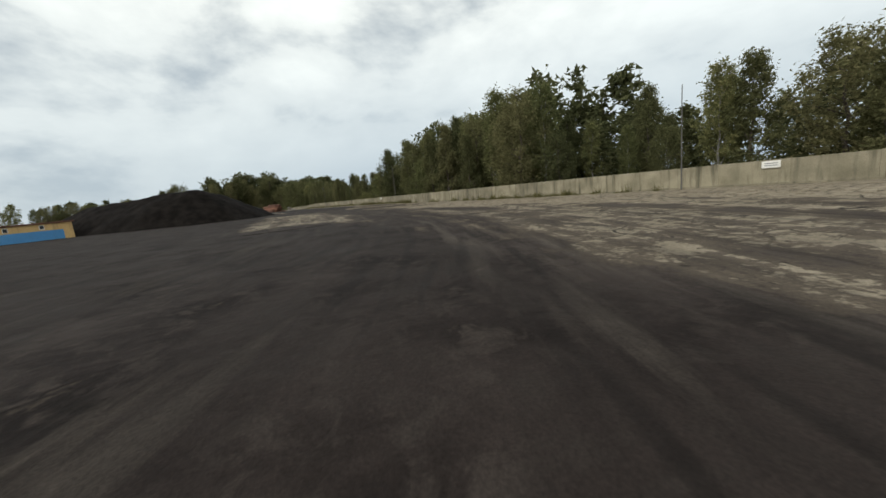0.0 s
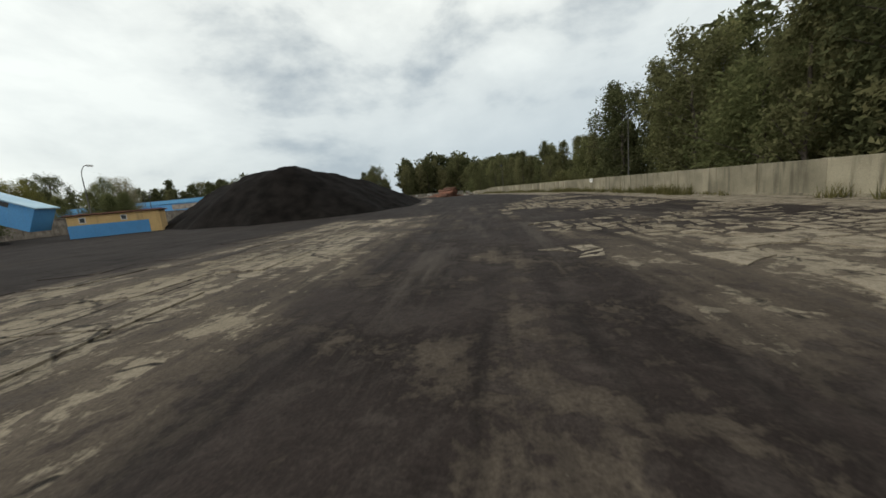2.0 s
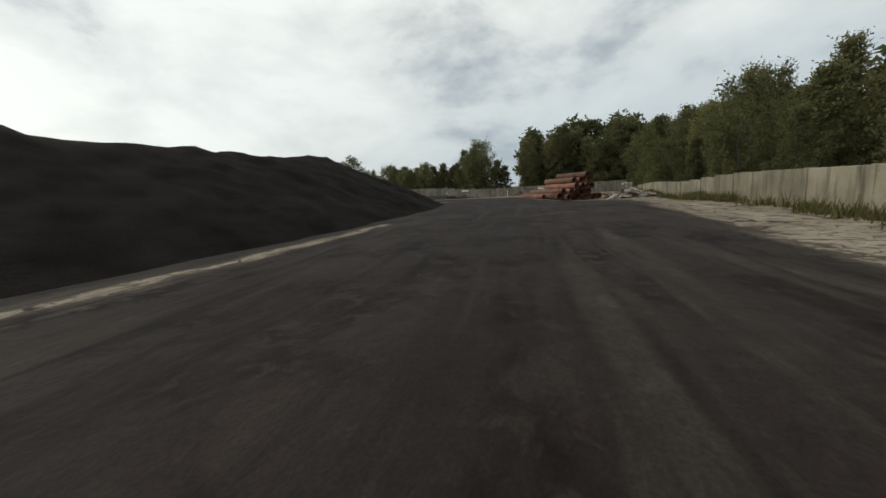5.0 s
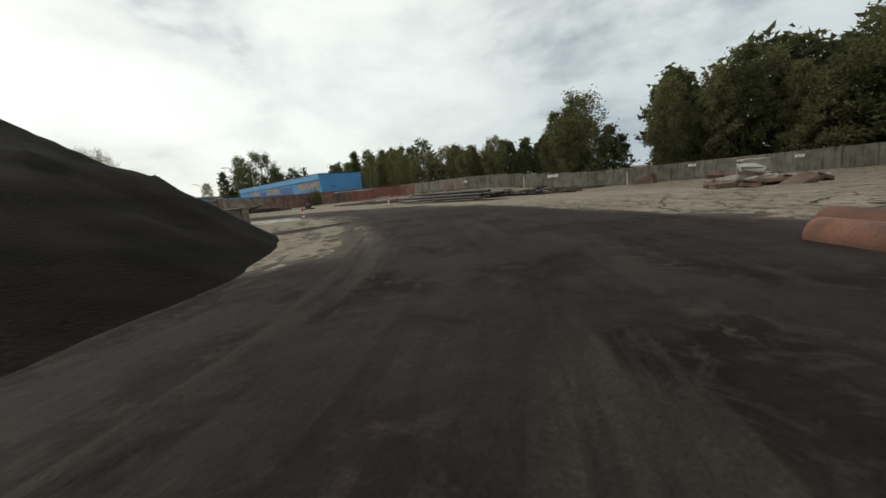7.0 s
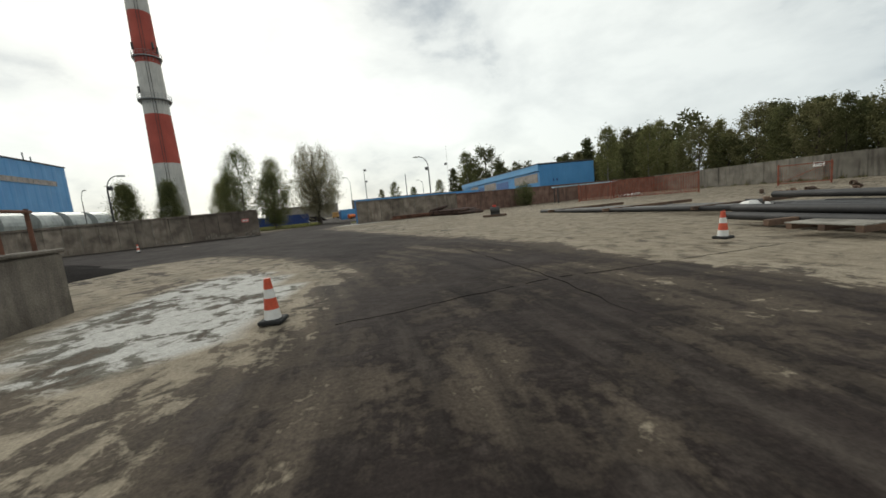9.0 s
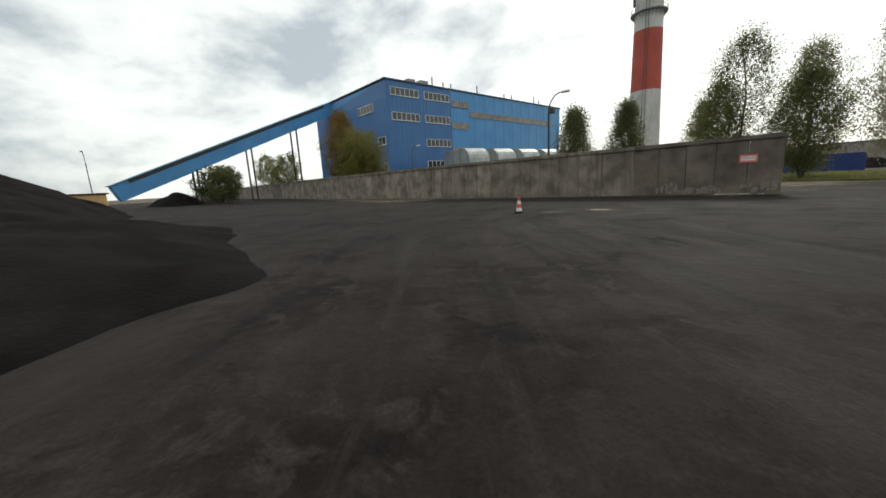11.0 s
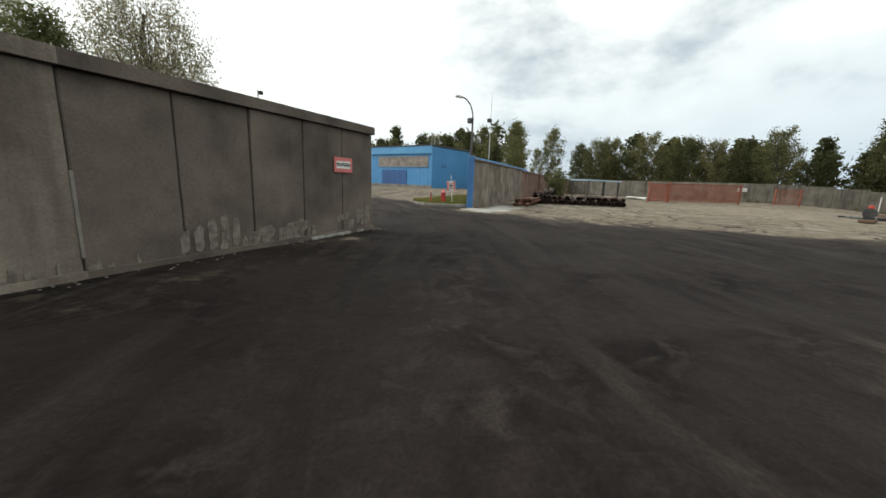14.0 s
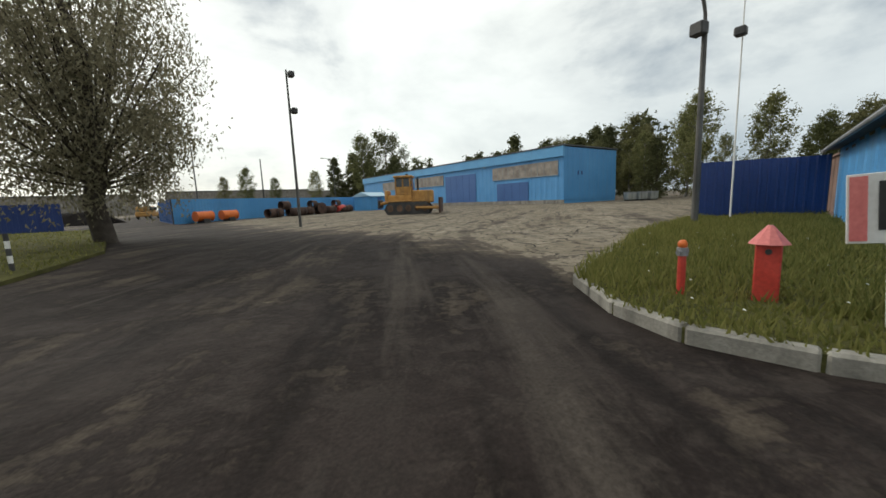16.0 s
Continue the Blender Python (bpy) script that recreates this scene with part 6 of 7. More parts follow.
def lean_to():
    """Blue sheet lean-to on the back wall, and the navy sheet screen across its end."""
    m, L = along((98.4, edge_y(98.4)), (113.7, edge_y(113.7)))
    g = thing("lean_to_building", "blue-painted sheet lean-to along the back wall with grey roof", "building", m)
    part("wall", box(-0.45, L, 0.125, 0.20, -0.2, 2.7), BLUE, g)
    part("cladding", corrugated(L + 0.45, 2.75, 1.3, 0.03), BLUE, g, m=pose(L, 0.205, 0, 0, 0, 180))
    part("end_post", box(-0.60, -0.46, -0.125, 0.20, -0.2, 2.72, bevel=0.02), DEEPBLUE_WALL, g, "blue painted wall end")
    part("roof", box(2.6, L + 0.3, 0.21, 0.62, 2.58, 2.68), ROOFDARK, g)
    part("gutter", tube((2.6, 0.66, 2.54), (L + 0.3, 0.66, 2.54), 0.06, seg=8), STEEL, g)
    part("downpipe", tube((5.2, 0.52, 0.0), (5.2, 0.52, 2.56), 0.045, seg=8), STEEL, g)
    m2, L2 = along((110.5, 143.6), (112.9, edge_y(112.9) + 0.5))
    s = thing("sheet_screen", "dark navy profiled sheet fence closing the grass strip", "fence", m2)
    part("sheet", corrugated(L2, 2.35, 0.28, 0.03), NAVY, s)
    part("backing", box(0, L2, 0.02, 0.06, -0.2, 2.35), NAVY, s)
    for x in (0.0, L2 / 2, L2):
        part("post", box(x - 0.05, x + 0.05, 0.07, 0.17, -0.3, 2.4), DARKSTEEL, s)
    hm = pose(97.95, 135.9, 0.08, 0, -4, -66)
    h = thing("hydrant_sign", "white sign with red bars and a black letter H", "sign", hm)
    part("board", box(-0.25, 0.25, -0.02, 0.0, 0.72, 1.28, bevel=0.004), WHITE, h)
    for s0 in (-1, 1):
        part("bar", box(min(s0 * 0.135, s0 * 0.235), max(s0 * 0.135, s0 * 0.235), -0.025, -0.0205, 0.74, 1.26), PINKRED, h, "faded red bar")
    text_part(h, "H", 0.40, BLACK, pose(0, -0.026, 1.0, 90, 0, 0) @ Matrix.Diagonal((0.58, 1.25, 1, 1)), bold=0.018)
    part("post", tube((0, 0.04, -0.1), (0, 0.04, 1.62), 0.018, seg=8), WHITE, h, "thin white post")


lean_to()


def hydrants():
    g = thing("hydrant_cabinet", "red metal hydrant cabinet with a pointed roof in the grass", "hydrant box", pose(98.2, 136.8, 0.10, 0, 0, -70))
    part("body", box(-0.105, 0.105, -0.12, 0.12, -0.05, 0.60, bevel=0.012), REDPAINT, g)
    part("roof", tube((0, 0, 0.59), (0, 0, 0.78), 0.175, 0.025, 10), PINKRED, g, "faded conical lid")
    part("lock", tube((0, -0.12, 0.52), (0, -0.135, 0.52), 0.03, seg=8), DARKSTEEL, g)
    h = thing("fire_hydrant", "red standpipe hydrant with a grey collar in the grass", "fire hydrant", pose(97.75, 137.4, 0.10) @ Matrix.Diagonal((0.75, 0.75, 0.85, 1)))
    part("barrel", tube((0, 0, -0.05), (0, 0, 0.52), 0.055, seg=14), REDPAINT, h)
    part("collar", tube((0, 0, 0.52), (0, 0, 0.63), 0.075, seg=14), STEEL, h, "grey collar")
    bm = bmesh.new()
    bmesh.ops.create_uvsphere(bm, u_segments=12, v_segments=8, radius=0.065, matrix=Matrix.Translation((0, 0, 0.67)))
    part("cap", bm, ORANGE, h, "orange domed cap", smooth=True)
    part("outlet", tube((-0.12, 0, 0.57), (0.12, 0, 0.57), 0.035, seg=10), STEEL, h)


hydrants()


# ---- yard beyond the gate ----
grass_sheet("lawn_verge", "grass verge beside the road under the willow", [(75.0, 146.5), (87.5, 143.7), (89.2, 145.0), (89.2, 150.6), (86.1, 162.6), (83.2, 170.9), (52.3, 180.0), (55.9, 149.9)], 0.06, 22000, 0.13, 5)


def verge_post():
    g = thing("marker_post", "short black and white striped marker post in the verge", "post", pose(88.6, 146.9, 0.06))
    for k in range(5):
        part("band", tube((0, 0, k * 0.17), (0, 0, (k + 1) * 0.17), 0.045, seg=10), WHITE if k % 2 else DARKSTEEL, g)


verge_post()


def sheet_fence(label, line, h, mat, step=2.4, z=0.0):
    pts = resample(line, step)
    m, L = along(line[0], line[-1])
    g = thing("sheet_fence", label, "fence", pose(line[0][0], line[0][1], z))
    for p, q in zip(pts, pts[1:]):
        mm, d = along((p[0] - line[0][0], p[1] - line[0][1]), (q[0] - line[0][0], q[1] - line[0][1]))
        part("sheet", corrugated(d - 0.02, h, 0.3, 0.03), mat, g, m=mm @ pose(0, 0, 0.05))
        part("backing", box(0, d, 0.01, 0.05, -0.3, h + 0.05), mat, g, m=mm)
        part("post", box(-0.05, 0.05, 0.052, 0.16, -0.3, h + 0.1), DARKSTEEL, g, m=mm)
    return g


sheet_fence("dark blue profiled sheet fence behind the verge", [(28.1, 179.6), (80.3, 174.6)], 2.1, NAVY)
sheet_fence("blue profiled sheet fence round the vehicle yard", [(87.4, 175.3), (110.4, 198.3), (123.3, 210.6)], 2.2, BLUE)
sheet_fence("end of the blue sheet fence at the road", [(83.7, 190.3), (87.3, 175.5)], 2.2, DEEPBLUE)


def blue_hut():
    g = thing("garage_hut", "small blue sheet hut with a pale roof", "hut", pose(110.4, 191.1, 0, 0, 0, 40))
    part("wall", box(0, 6.0, 0, 3.0, -0.2, 2.2, bevel=0.02), BLUE, g)
    bm = bmesh.new()
    for x in (-0.2, 6.2):
        for y, z in ((-0.25, 2.205), (1.5, 2.9), (3.25, 2.205)):
            bm.verts.new((x, y, z))
    bm.verts.ensure_lookup_table()
    v = bm.verts
    for q in ((0, 1, 4, 3), (1, 2, 5, 4), (0, 3, 5, 2), (0, 2, 1), (3, 4, 5)):
        bm.faces.new([v[i] for i in q])
    bmesh.ops.recalc_face_normals(bm, faces=bm.faces)
    part("roof", bm, LIGHTBLUE, g)
    part("door", box(2.2, 3.4, -0.04, -0.005, 0, 2.0), DEEPBLUE, g)


blue_hut()


def tank(x, y, a, L=1.5, r=0.45):
    g = thing("fuel_tank", "orange cylindrical tank lying by the blue fence", "tank", pose(x, y, 0, 0, 0, a), "orange tanks")
    part("shell", tube((0, 0, r + 0.15), (L, 0, r + 0.15), r, seg=20), ORANGE, g, smooth=False)
    for xx in (0.0, L):
        part("end_ring", tube((xx - 0.04, 0, r + 0.15), (xx + 0.04, 0, r + 0.15), r + 0.03, seg=20), ORANGE, g)
    for xx in (0.6, L - 0.6):
        part("saddle", box(xx - 0.15, xx + 0.15, -0.5, 0.5, -0.1, 0.35), DARKSTEEL, g)


tank(89.0, 175.5, 38)
tank(91.0, 177.0, 38)


def fence_goods():
    rng = random.Random(6)
    me = pipe_mesh("ring_pipe", 1.0, 0.5, 0.04, BROWN_DARK, 16)
    for k in range(16):
        g = thing("ring_pipe", "dark pipe section stacked at the blue fence", "pipe", pose(95.2 + 0.75 * k, 179.4 + 0.72 * k, 0.5 + 0.8 * (k % 5 == 2), 0, 0, 38 + rng.uniform(-20, 20)), "pipes at the blue fence")
        part("shell", me, None, g).matrix_basis = Matrix.Diagonal((1.1, 1, 1, 1))
    g = thing("fuel_tank", "small red tank among the pipes", "tank", pose(104.5, 188.4, 0, 0, 0, 38))
    part("shell", tube((0, 0, 0.6), (1.6, 0, 0.6), 0.5, seg=16), REDPAINT, g)
    part("saddle", box(0.2, 1.4, -0.3, 0.3, -0.05, 0.25), DARKSTEEL, g)
    g = thing("cable_drum", "dark cable drum standing by the fence", "cable drum", pose(101.8, 185.4, 0.75, 90, 0, 30))
    part("flange", tube((0, 0, -0.45), (0, 0, -0.37), 0.75, seg=20), BROWN_DARK, g)
    part("flange", tube((0, 0, 0.37), (0, 0, 0.45), 0.75, seg=20), BROWN_DARK, g)
    part("core", tube((0, 0, -0.37), (0, 0, 0.37), 0.5, seg=20), DARKSTEEL, g)


fence_goods()


def bulldozer():
    g = thing("bulldozer", "yellow tracked bulldozer with dark blade and cab", "bulldozer", pose(107.5, 168.0, 0, 0, 0, -32) @ Matrix.Diagonal((1.2, 1.2, 1.36, 1)))
    for s in (-1, 1):
        bm = bmesh.new()
        prof = [(-1.7, -0.05), (-1.95, 0.35), (-1.6, 0.85), (1.4, 0.85), (1.8, 0.4), (1.5, -0.05)]
        a = [bm.verts.new((x, s * 0.75, z)) for x, z in prof]
        b = [bm.verts.new((x, s * 1.2, z)) for x, z in prof]
        bm.faces.new(a)
        bm.faces.new(b[::-1])
        for i in range(6):
            bm.faces.new((a[i], b[i], b[(i + 1) % 6], a[(i + 1) % 6]))
        bmesh.ops.recalc_face_normals(bm, faces=bm.faces)
        t = part("track", bm, DARKSTEEL, g)
        for x in (-1.45, -0.7, 0.0, 0.7, 1.3):
            part("roller", tube((x, s * 1.18, 0.42), (x, s * 1.24, 0.42), 0.24, seg=12), BROWN, t)
    part("engine_hood", box(0.2, 1.9, -0.55, 0.55, 0.75, 1.65, bevel=0.08), MACHINE, g)
    part("body", box(-1.7, 0.25, -0.75, 0.75, 0.7, 1.35, bevel=0.06), MACHINE, g)
    cab = part("cab", box(-1.1, 0.2, -0.65, 0.65, 1.35, 1.5, bevel=0.03), MACHINE, g)
    for x in (-1.05, 0.12):
        for y in (-0.6, 0.6):
            part("cab_post", box(x - 0.05, x + 0.05, y - 0.05, y + 0.05, 1.5, 2.55), MACHINE, cab)
    part("cab_glass", box(-1.0, 0.06, -0.56, 0.56, 1.92, 2.5), GLASS, cab)
    part("cab_wall", box(-1.0, 0.07, -0.62, 0.62, 1.5, 1.92, bevel=0.02), MACHINE, cab)
    for y in (-0.6, 0.6):
        part("door_post", box(-0.52, -0.42, y - 0.04, y + 0.04, 1.92, 2.55), MACHINE, cab)
    part("roof_lamp", box(-0.3, -0.1, -0.1, 0.1, 2.704, 2.85, bevel=0.03), DARKSTEEL, cab)
    part("cab_roof", box(-1.2, 0.3, -0.75, 0.75, 2.55, 2.7, bevel=0.04), MACHINE, cab)
    bm = box(2.35, 2.5, -1.6, 1.6, 0.05, 1.1, bevel=0.03)
    for v in bm.verts:
        v.co.x += 0.25 * (abs(v.co.z - 0.55)) ** 2
    part("blade", bm, BROWN_DARK, g, "dark steel blade")
    for s in (-1, 1):
        part("push_arm", tube((0.6, s * 1.3, 0.45), (2.4, s * 1.3, 0.4), 0.09, seg=8), MACHINE, g)
    part("exhaust", tube((0.62, 0.3, 1.6), (0.62, 0.3, 2.55), 0.09, seg=10), DARKSTEEL, g)
    part("fuel_tank", box(-1.98, -1.71, -0.7, 0.7, 0.95, 1.7, bevel=0.08), MACHINE, g)
    for s in (-1, 1):
        part("ripper_arm", tube((-1.7, s * 0.45, 0.9), (-2.5, s * 0.45, 0.75), 0.10, seg=8), MACHINE, g)
        part("fender", box(-1.75, 1.2, s * 0.98 - 0.24, s * 0.98 + 0.24, 0.88, 0.96, bevel=0.02), MACHINE, g)
    part("ripper_beam", box(-2.6, -2.4, -0.6, 0.6, 0.45, 1.05, bevel=0.05), DARKSTEEL, g)


bulldozer()


def bins():
    for k in range(3):
        g = thing("waste_container", "grey wheeled waste container beside the trees", "container", pose(142.0 + k * 1.8, 168.5 - k * 0.5, 0, 0, 0, -15), "waste containers")
        part("body", box(-0.7, 0.7, -0.5, 0.5, 0.12, 1.1, bevel=0.05), DUCT, g)
        part("lid", box(-0.72, 0.72, -0.54, 0.54, 1.104, 1.24, bevel=0.05), STEEL, g)
        part("foot", box(-0.6, 0.6, -0.4, 0.4, -0.05, 0.115), DARKSTEEL, g)


bins()


# ---- ducts in front of the plant hall ----
def ducts():
    for k in range(5):
        y = 139.0 + k * 6.0
        g = thing("air_duct", "large grey sheet-metal duct with a curved bend", "duct", pose(46.5 - k * 0.9, y, 0), "ducts beside the plant hall")
        bm = bmesh.new()
        prof = [(-6.0, 3.6), (-6.0, 6.3)] + [(0.0 + 2.2 * math.sin(a * math.pi / 12), 4.1 + 2.2 * math.cos(a * math.pi / 12)) for a in range(0, 8)] + [(2.0, 2.2), (-0.6, 2.2), (-0.6, 3.6)]
        a = [bm.verts.new((x, 0, z)) for x, z in prof]
        b = [bm.verts.new((x, 3.6, z)) for x, z in prof]
        bm.faces.new(a)
        bm.faces.new(b[::-1])
        n = len(prof)
        for i in range(n):
            bm.faces.new((a[i], b[i], b[(i + 1) % n], a[(i + 1) % n]))
        bmesh.ops.recalc_face_normals(bm, faces=bm.faces)
        part("casing", bm, DUCT, g)
        part("flange", box(-0.7, -0.5, -0.08, 3.68, 2.1, 6.4), STEEL, g)
        for yy in (0.4, 3.2):
            part("leg", box(-4.2, -3.9, yy - 0.12, yy + 0.12, -0.3, 3.6), DARKSTEEL, g)
            part("leg", box(0.9, 1.2, yy - 0.12, yy + 0.12, -0.3, 2.2), DARKSTEEL, g)


ducts()


def distant_blocks():
    """Buildings far behind, with storeys and windows."""
    for x, y, a, L, D, H, mat, lab, rows in ((-22.6, 135.5, 4, 16, 10, 6.5, YELLOW, "low yellow building with rows of windows", 2), (62, 330, 5, 60, 25, 9, WALL, "distant pale industrial hall", 1), (118, 420, -10, 70, 25, 11, WALL, "distant pale industrial hall", 1), (10.4, 321.2, 0, 40, 20, 8, WALL, "distant pale industrial hall", 1)):
        g = thing("distant_building", lab, "building", pose(x, y, 0, 0, 0, a))
        part("wall", box(0, L, 0, D, -0.3, H), mat, g)
        part("roof", box(-0.3, L + 0.3, -0.3, D + 0.3, H, H + 0.35), ROOFDARK, g)
        for r in range(rows):
            n = int(L / 3.2) if mat is YELLOW else 6
            for i in range(n):
                w = part("window", box(1 + i * 3.1, 2.8 + i * 3.1, -0.06, 0.0, 1.2 + r * H / rows, 2.8 + r * H / rows), WHITE, g)
                part("pane", box(1.1 + i * 3.1, 2.7 + i * 3.1, -0.09, -0.062, 1.3 + r * H / rows, 2.7 + r * H / rows), GLASS, w)


distant_blocks()


def far_vehicles():
    """Small parked vehicles and a gravel cone far down the road."""
    heap("gravel_heap", "small dark gravel cone beside the far road", [(72.6, 190.9), (77.4, 189.4), (80.1, 192.9), (77.0, 196.6), (72.2, 196.2)], lambda x, y: 1.5, lambda x, y: 0.7, COAL, 0.4, 0.2, 4.0)["category"] = "gravel heap"
    for x, y, a, mat, lab in ((64.7, 200.6, 75, WHITE, "white van parked far down the road"), (78.3, 212.4, 80, MACHINE, "yellow loader parked far down the road")):
        g = thing("parked_vehicle", lab, "vehicle", pose(x, y, 0, 0, 0, a))
        part("body", box(-2.3, 2.3, -0.95, 0.95, 0.4, 1.2, bevel=0.15), mat, g)
        c = part("cab", box(-2.2, 1.2, -0.88, 0.88, 1.2, 2.1, bevel=0.2), mat, g)
        part("glass", box(-1.6, 1.24, -0.9, 0.9, 1.4, 1.95, bevel=0.05), GLASS, c)
        for xx in (-1.5, 1.5):
            for s in (-1, 1):
                w = part("wheel", tube((xx, s * 0.75, 0.36), (xx, s * 0.98, 0.36), 0.36, seg=14), RUBBER, g)
                part("rim", tube((xx, s * 0.98, 0.36), (xx, s * 1.0, 0.36), 0.2, seg=10), STEEL, w)


far_vehicles()


def fence_weeds():
    """Straggly weeds and dry stalks along the foot of the concrete fences."""
    nr = np.random.RandomState(12)
    verts, faces = [], []
    for line, n, side in ((FENCE_LINE[1:], 1500, 1), (FAR_LINE, 160, 1)):
        pts = resample(line, 0.5)
        for _ in range(n):
            k = nr.randint(0, len(pts) - 1)
            x, y = pts[k]
            dens = noise.noise((x * 0.14, y * 0.14, 6)) + 0.35 * (x > 36) + 0.1
            if nr.rand() > dens + 0.25:
                continue
            dx, dy = pts[k + 1][0] - x, pts[k + 1][1] - y
            L = math.hypot(dx, dy)
            off = 0.2 + abs(nr.randn()) * 0.45
            x, y = x - dy / L * off * side, y + dx / L * off * side
            h = 0.16 + 0.45 * nr.rand() ** 1.6
            for _ in range(34):
                bx, by = x + nr.randn() * 0.16, y + nr.randn() * 0.16
                a = nr.rand() * math.tau
                w = 0.012 + 0.014 * nr.rand()
                z = ground_z(bx, by) - 0.03
                hh = h * (0.4 + 0.8 * nr.rand())
                b0 = len(verts)
                verts += [(bx - w * math.cos(a), by - w * math.sin(a), z), (bx + w * math.cos(a), by + w * math.sin(a), z), (bx + nr.randn() * 0.3 * hh, by + nr.randn() * 0.3 * hh, z + hh)]
                faces.append((b0, b0 + 1, b0 + 2))
    me = bpy.data.meshes.new("weeds")
    me.from_pydata(verts, [], faces)
    me.materials.append(LEAF_WEED)
    tagged(new("weeds", me), "straggly green and dry weeds along the fence foot", "weeds", kind="stuff")


LEAF_WEED = leaf_material("weed_leaves", (0.070, 0.072, 0.026), (0.17, 0.15, 0.065))
fence_weeds()


def seams():
    """Open joints between the old yard plates, packed with black coal dirt, ragged along both edges."""
    rng = random.Random(19)
    bm = bmesh.new()
    for line, w in SEAMS:
        pts = resample(line, 0.22)
        prev = None
        for (x, y), (x2, y2) in zip(pts, pts[1:]):
            L = math.dist((x, y), (x2, y2))
            nx, ny = -(y2 - y) / L, (x2 - x) / L
            a, b = w * rng.uniform(0.3, 1.0), w * rng.uniform(0.3, 1.0)
            k = rng.uniform(-0.03, 0.03)
            z = ground_z(x, y) - 0.03 + 0.025 * noise.noise((x * 0.35, y * 0.35, 0)) + 0.012 * noise.noise((x * 1.1, y * 1.1, 3)) + 0.006
            row = [bm.verts.new((x + nx * (k + a), y + ny * (k + a), z - 0.012)), bm.verts.new((x + nx * k, y + ny * k, z)), bm.verts.new((x + nx * (k - b), y + ny * (k - b), z - 0.012))]
            if prev and rng.random() > 0.06:
                for q in range(2):
                    bm.faces.new((prev[q], prev[q + 1], row[q + 1], row[q]))
            prev = row
    bmesh.ops.recalc_face_normals(bm, faces=bm.faces)
    tagged(new("joint_dirt", mesh_of("joint_dirt", bm, COAL)), "black coal dirt packed in the joints of the yard plates", "dirt", kind="stuff")


SEAMS = [([(104.2, 95.6), (105.4, 96.0), (107.3, 96.7), (109.5, 97.1), (113.0, 98.0)], 0.03), ([(106.4, 102.4), (106.7, 101.0), (107.4, 96.8), (107.6, 94.6)], 0.03),
         ([(-4.5, 51.6), (-1.0, 52.4), (4.0, 53.4), (11.0, 54.6)], 0.05), ([(-1.8, 50.4), (0.4, 52.5), (2.6, 55.0), (6.0, 58.6)], 0.05), ([(-3.4, 53.0), (0.6, 54.6), (5.0, 56.8)], 0.04),
         ([(15.2, 54.2), (18.5, 54.9), (23.5, 55.4)], 0.06)]
seams()


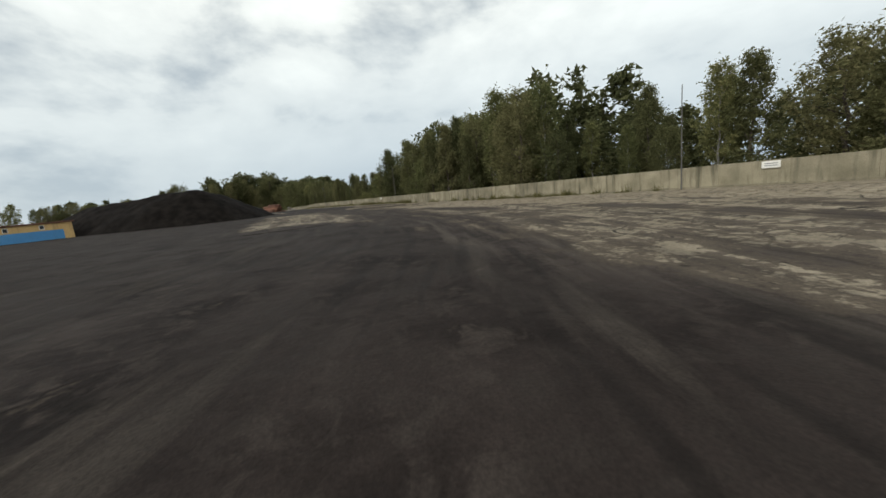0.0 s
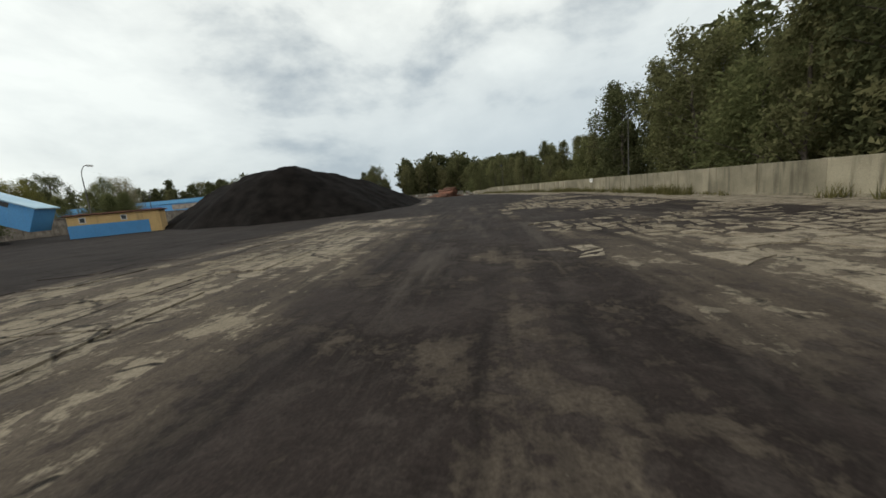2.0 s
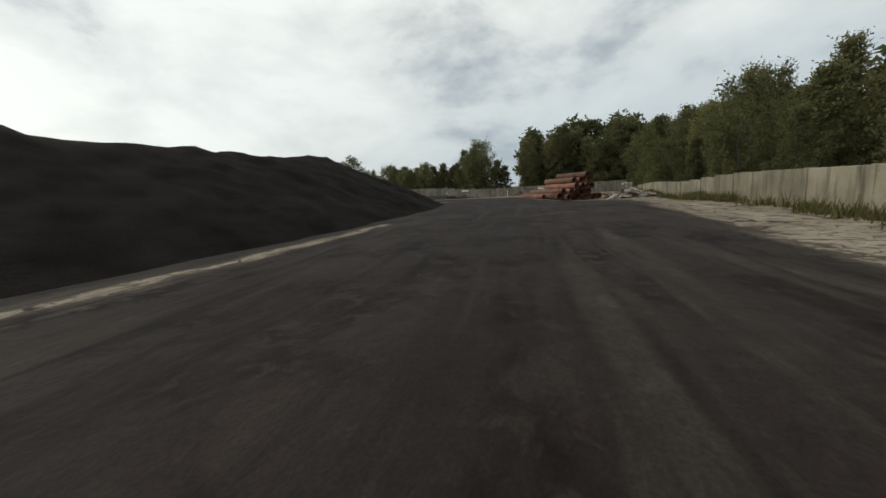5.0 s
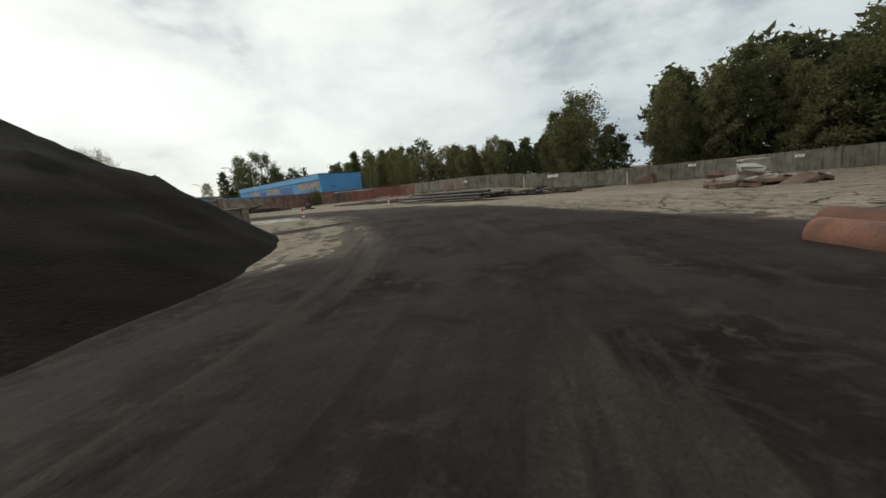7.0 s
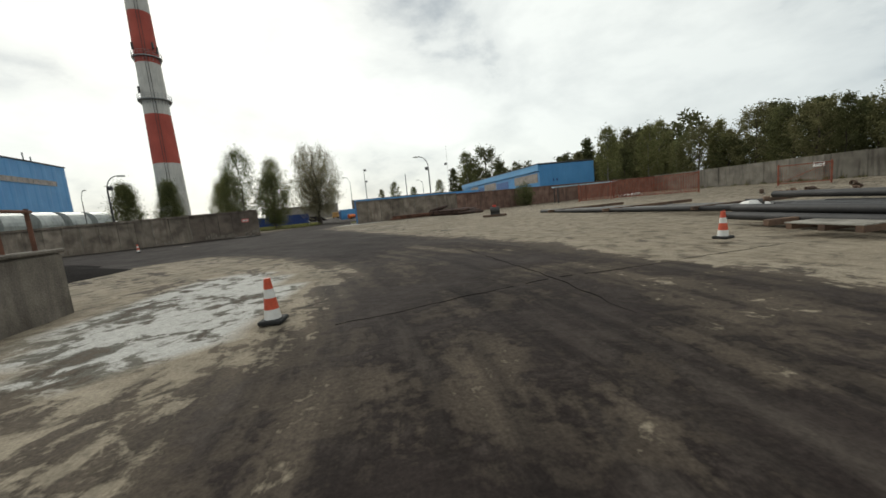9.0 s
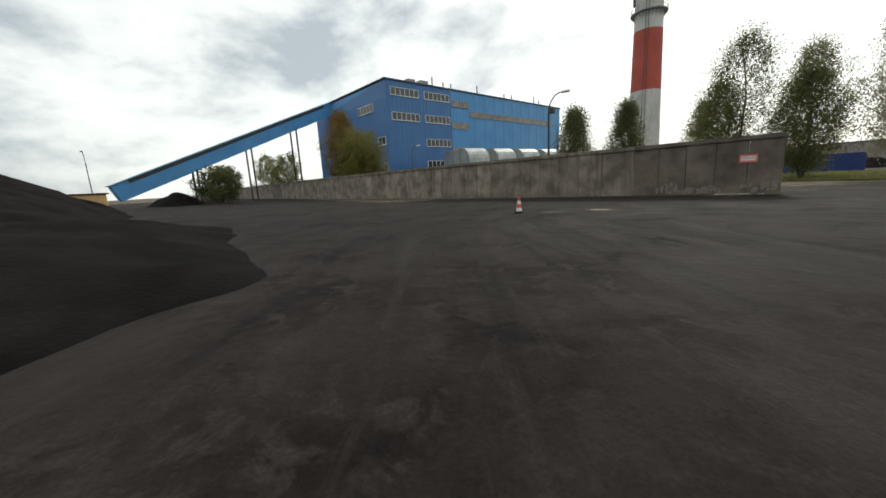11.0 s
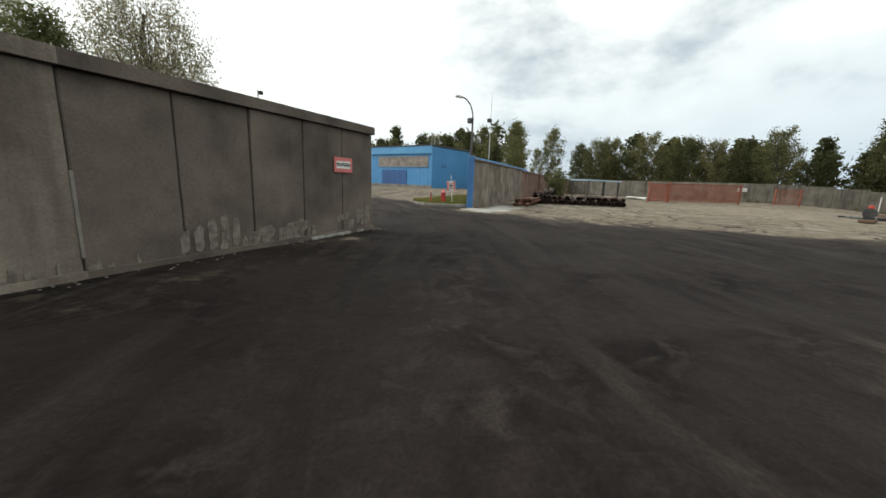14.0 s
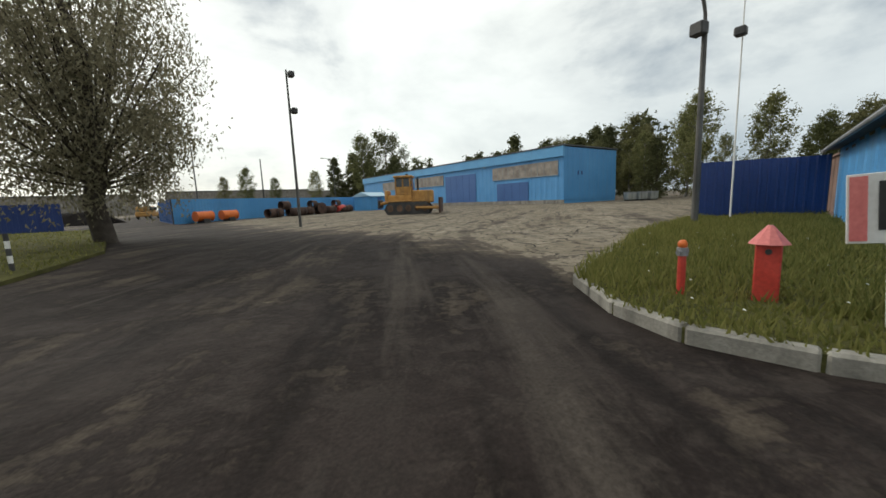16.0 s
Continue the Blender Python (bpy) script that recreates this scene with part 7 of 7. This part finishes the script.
# ---- loose slabs of the old paving, laid last ----
def paving():
    """Broken concrete plates: jittered cells with gaps, a little proud of the dirt between them."""
    rng = random.Random(77)
    holder = tagged(new("paving"), "broken pale concrete paving plates with dirt-filled gaps", "paving", kind="structure")
    rest = bmesh.new()
    def dirt(me, ox=0.0, oy=0.0):
        """The same coal dirt and wheel streaks as the ground round the plates."""
        xy = [(v.co.x + ox, v.co.y + oy) for v in me.vertices]
        for nm, data in (("coal", [(0.35 if seg_dist(*p, FENCE_LINE) < 11 else 0.85) * coal_amount(*p) for p in xy]), ("pale", [min(0.5, pale_amount(*p) + (0.3 if seg_dist(*p, FENCE_LINE) < 11 else 0.1)) for p in xy])):
            me.attributes.new(nm, "FLOAT", "POINT").data.foreach_set("value", data)
        me.attributes.new("lane", "FLOAT_VECTOR", "POINT").data.foreach_set("vector", lane_coords(np.array(xy)).ravel())
        return me
    def plate(bm, pts, z0, z1):
        cx, cy = sum(p[0] for p in pts) / len(pts), sum(p[1] for p in pts) / len(pts)
        lo = [bm.verts.new((p[0], p[1], z0)) for p in pts]
        hi = [bm.verts.new((cx + (p[0] - cx) * 0.985, cy + (p[1] - cy) * 0.985, z1)) for p in pts]
        bm.faces.new(hi)
        n = len(pts)
        for i in range(n):
            bm.faces.new((lo[i], lo[(i + 1) % n], hi[(i + 1) % n], hi[i]))
    def field(origin, ang, nx, ny, sx, sy, jit, gap, keep, single):
        ca, sa = math.cos(radians(ang)), math.sin(radians(ang))
        P = {}
        for i in range(nx + 1):
            for j in range(ny + 1):
                u, v = i * sx + rng.uniform(-jit, jit) * sx, j * sy + rng.uniform(-jit, jit) * sy
                P[i, j] = (origin[0] + u * ca - v * sa, origin[1] + u * sa + v * ca)
        for i in range(nx):
            for j in range(ny):
                q = [P[i, j], P[i + 1, j], P[i + 1, j + 1], P[i, j + 1]]
                cx, cy = sum(p[0] for p in q) / 4, sum(p[1] for p in q) / 4
                if rng.random() > keep(cx, cy):
                    continue
                cells = [q]
                if jit > 0.2 and rng.random() < 0.45:
                    a, b = rng.uniform(0.3, 0.7), rng.uniform(0.3, 0.7)
                    m1 = (q[0][0] + (q[1][0] - q[0][0]) * a, q[0][1] + (q[1][1] - q[0][1]) * a)
                    m2 = (q[3][0] + (q[2][0] - q[3][0]) * b, q[3][1] + (q[2][1] - q[3][1]) * b)
                    cells = [[q[0], m1, m2, q[3]], [m1, q[1], q[2], m2]]
                for c in cells:
                    ox, oy = sum(p[0] for p in c) / 4, sum(p[1] for p in c) / 4
                    pts = []
                    for k in range(4):
                        p, nx2 = c[k], c[(k + 1) % 4]
                        for t in (0.0, 0.5) if jit > 0.2 else (0.0,):
                            w = rng.uniform(0.86, 1.0) if jit > 0.2 else 1.0
                            x, y = p[0] + (nx2[0] - p[0]) * t, p[1] + (nx2[1] - p[1]) * t
                            d = math.hypot(x - ox, y - oy)
                            f = max(0.3, (d - gap) / d) * w
                            pts.append((ox + (x - ox) * f, oy + (y - oy) * f))
                    z = ground_z(ox, oy) - 0.016 + rng.uniform(-0.007, 0.007)
                    if single(ox, oy) and len(holder.children) < 300:
                        bm = bmesh.new()
                        plate(bm, [(x - ox, y - oy) for x, y in pts], -0.08, 0.0)
                        part("concrete_slab", dirt(mesh_of("concrete_slab", bm, GROUND), ox, oy), None, holder, m=pose(ox, oy, z, rng.uniform(-0.15, 0.15), rng.uniform(-0.15, 0.15), 0))
                    else:
                        plate(rest, pts, z - 0.08, z)
    def near_fence(x, y):
        d = seg_dist(x, y, FENCE_LINE)
        return 0.9 * smooth01((strip_width(x) - d) / 2.0) * smooth01((d - 1.0) / 0.8) * (0.55 + 0.9 * (noise.noise((x * 0.17, y * 0.17, 2)) + 0.25)) * (y > fence_y(x)) * (not 12 < x < 42)
    def fragments(x, y):
        d = seg_dist(x, y, FENCE_LINE)
        return 0.85 * smooth01((d - 2.0) / 1.0) * smooth01((strip_width(x) + 1.2 - d) / 1.2) * smooth01((noise.noise((x * 0.25, y * 0.25, 4)) + 0.30) / 0.3) * (y > fence_y(x))
    field((11.0, 37.6), 5, 58, 22, 0.5, 0.5, 0.36, 0.075, fragments, lambda x, y: len(holder.children) < 230)
    field((-40.0, 25.0), 12, 150, 22, 0.95, 0.95, 0.30, 0.06, near_fence, lambda x, y: False)
    field((-8.0, 50.2), 10, 18, 5, 1.7, 1.35, 0.15, 0.03, lambda x, y: 0.8 * smooth01((noise.noise((x * 0.2, y * 0.2, 5)) + 0.4) / 0.3), lambda x, y: True)
    ob = new("concrete_slab_field", dirt(mesh_of("concrete_slab_field", rest, GROUND)))
    ob.parent = holder
    tagged(ob, kind="stuff")


paving()
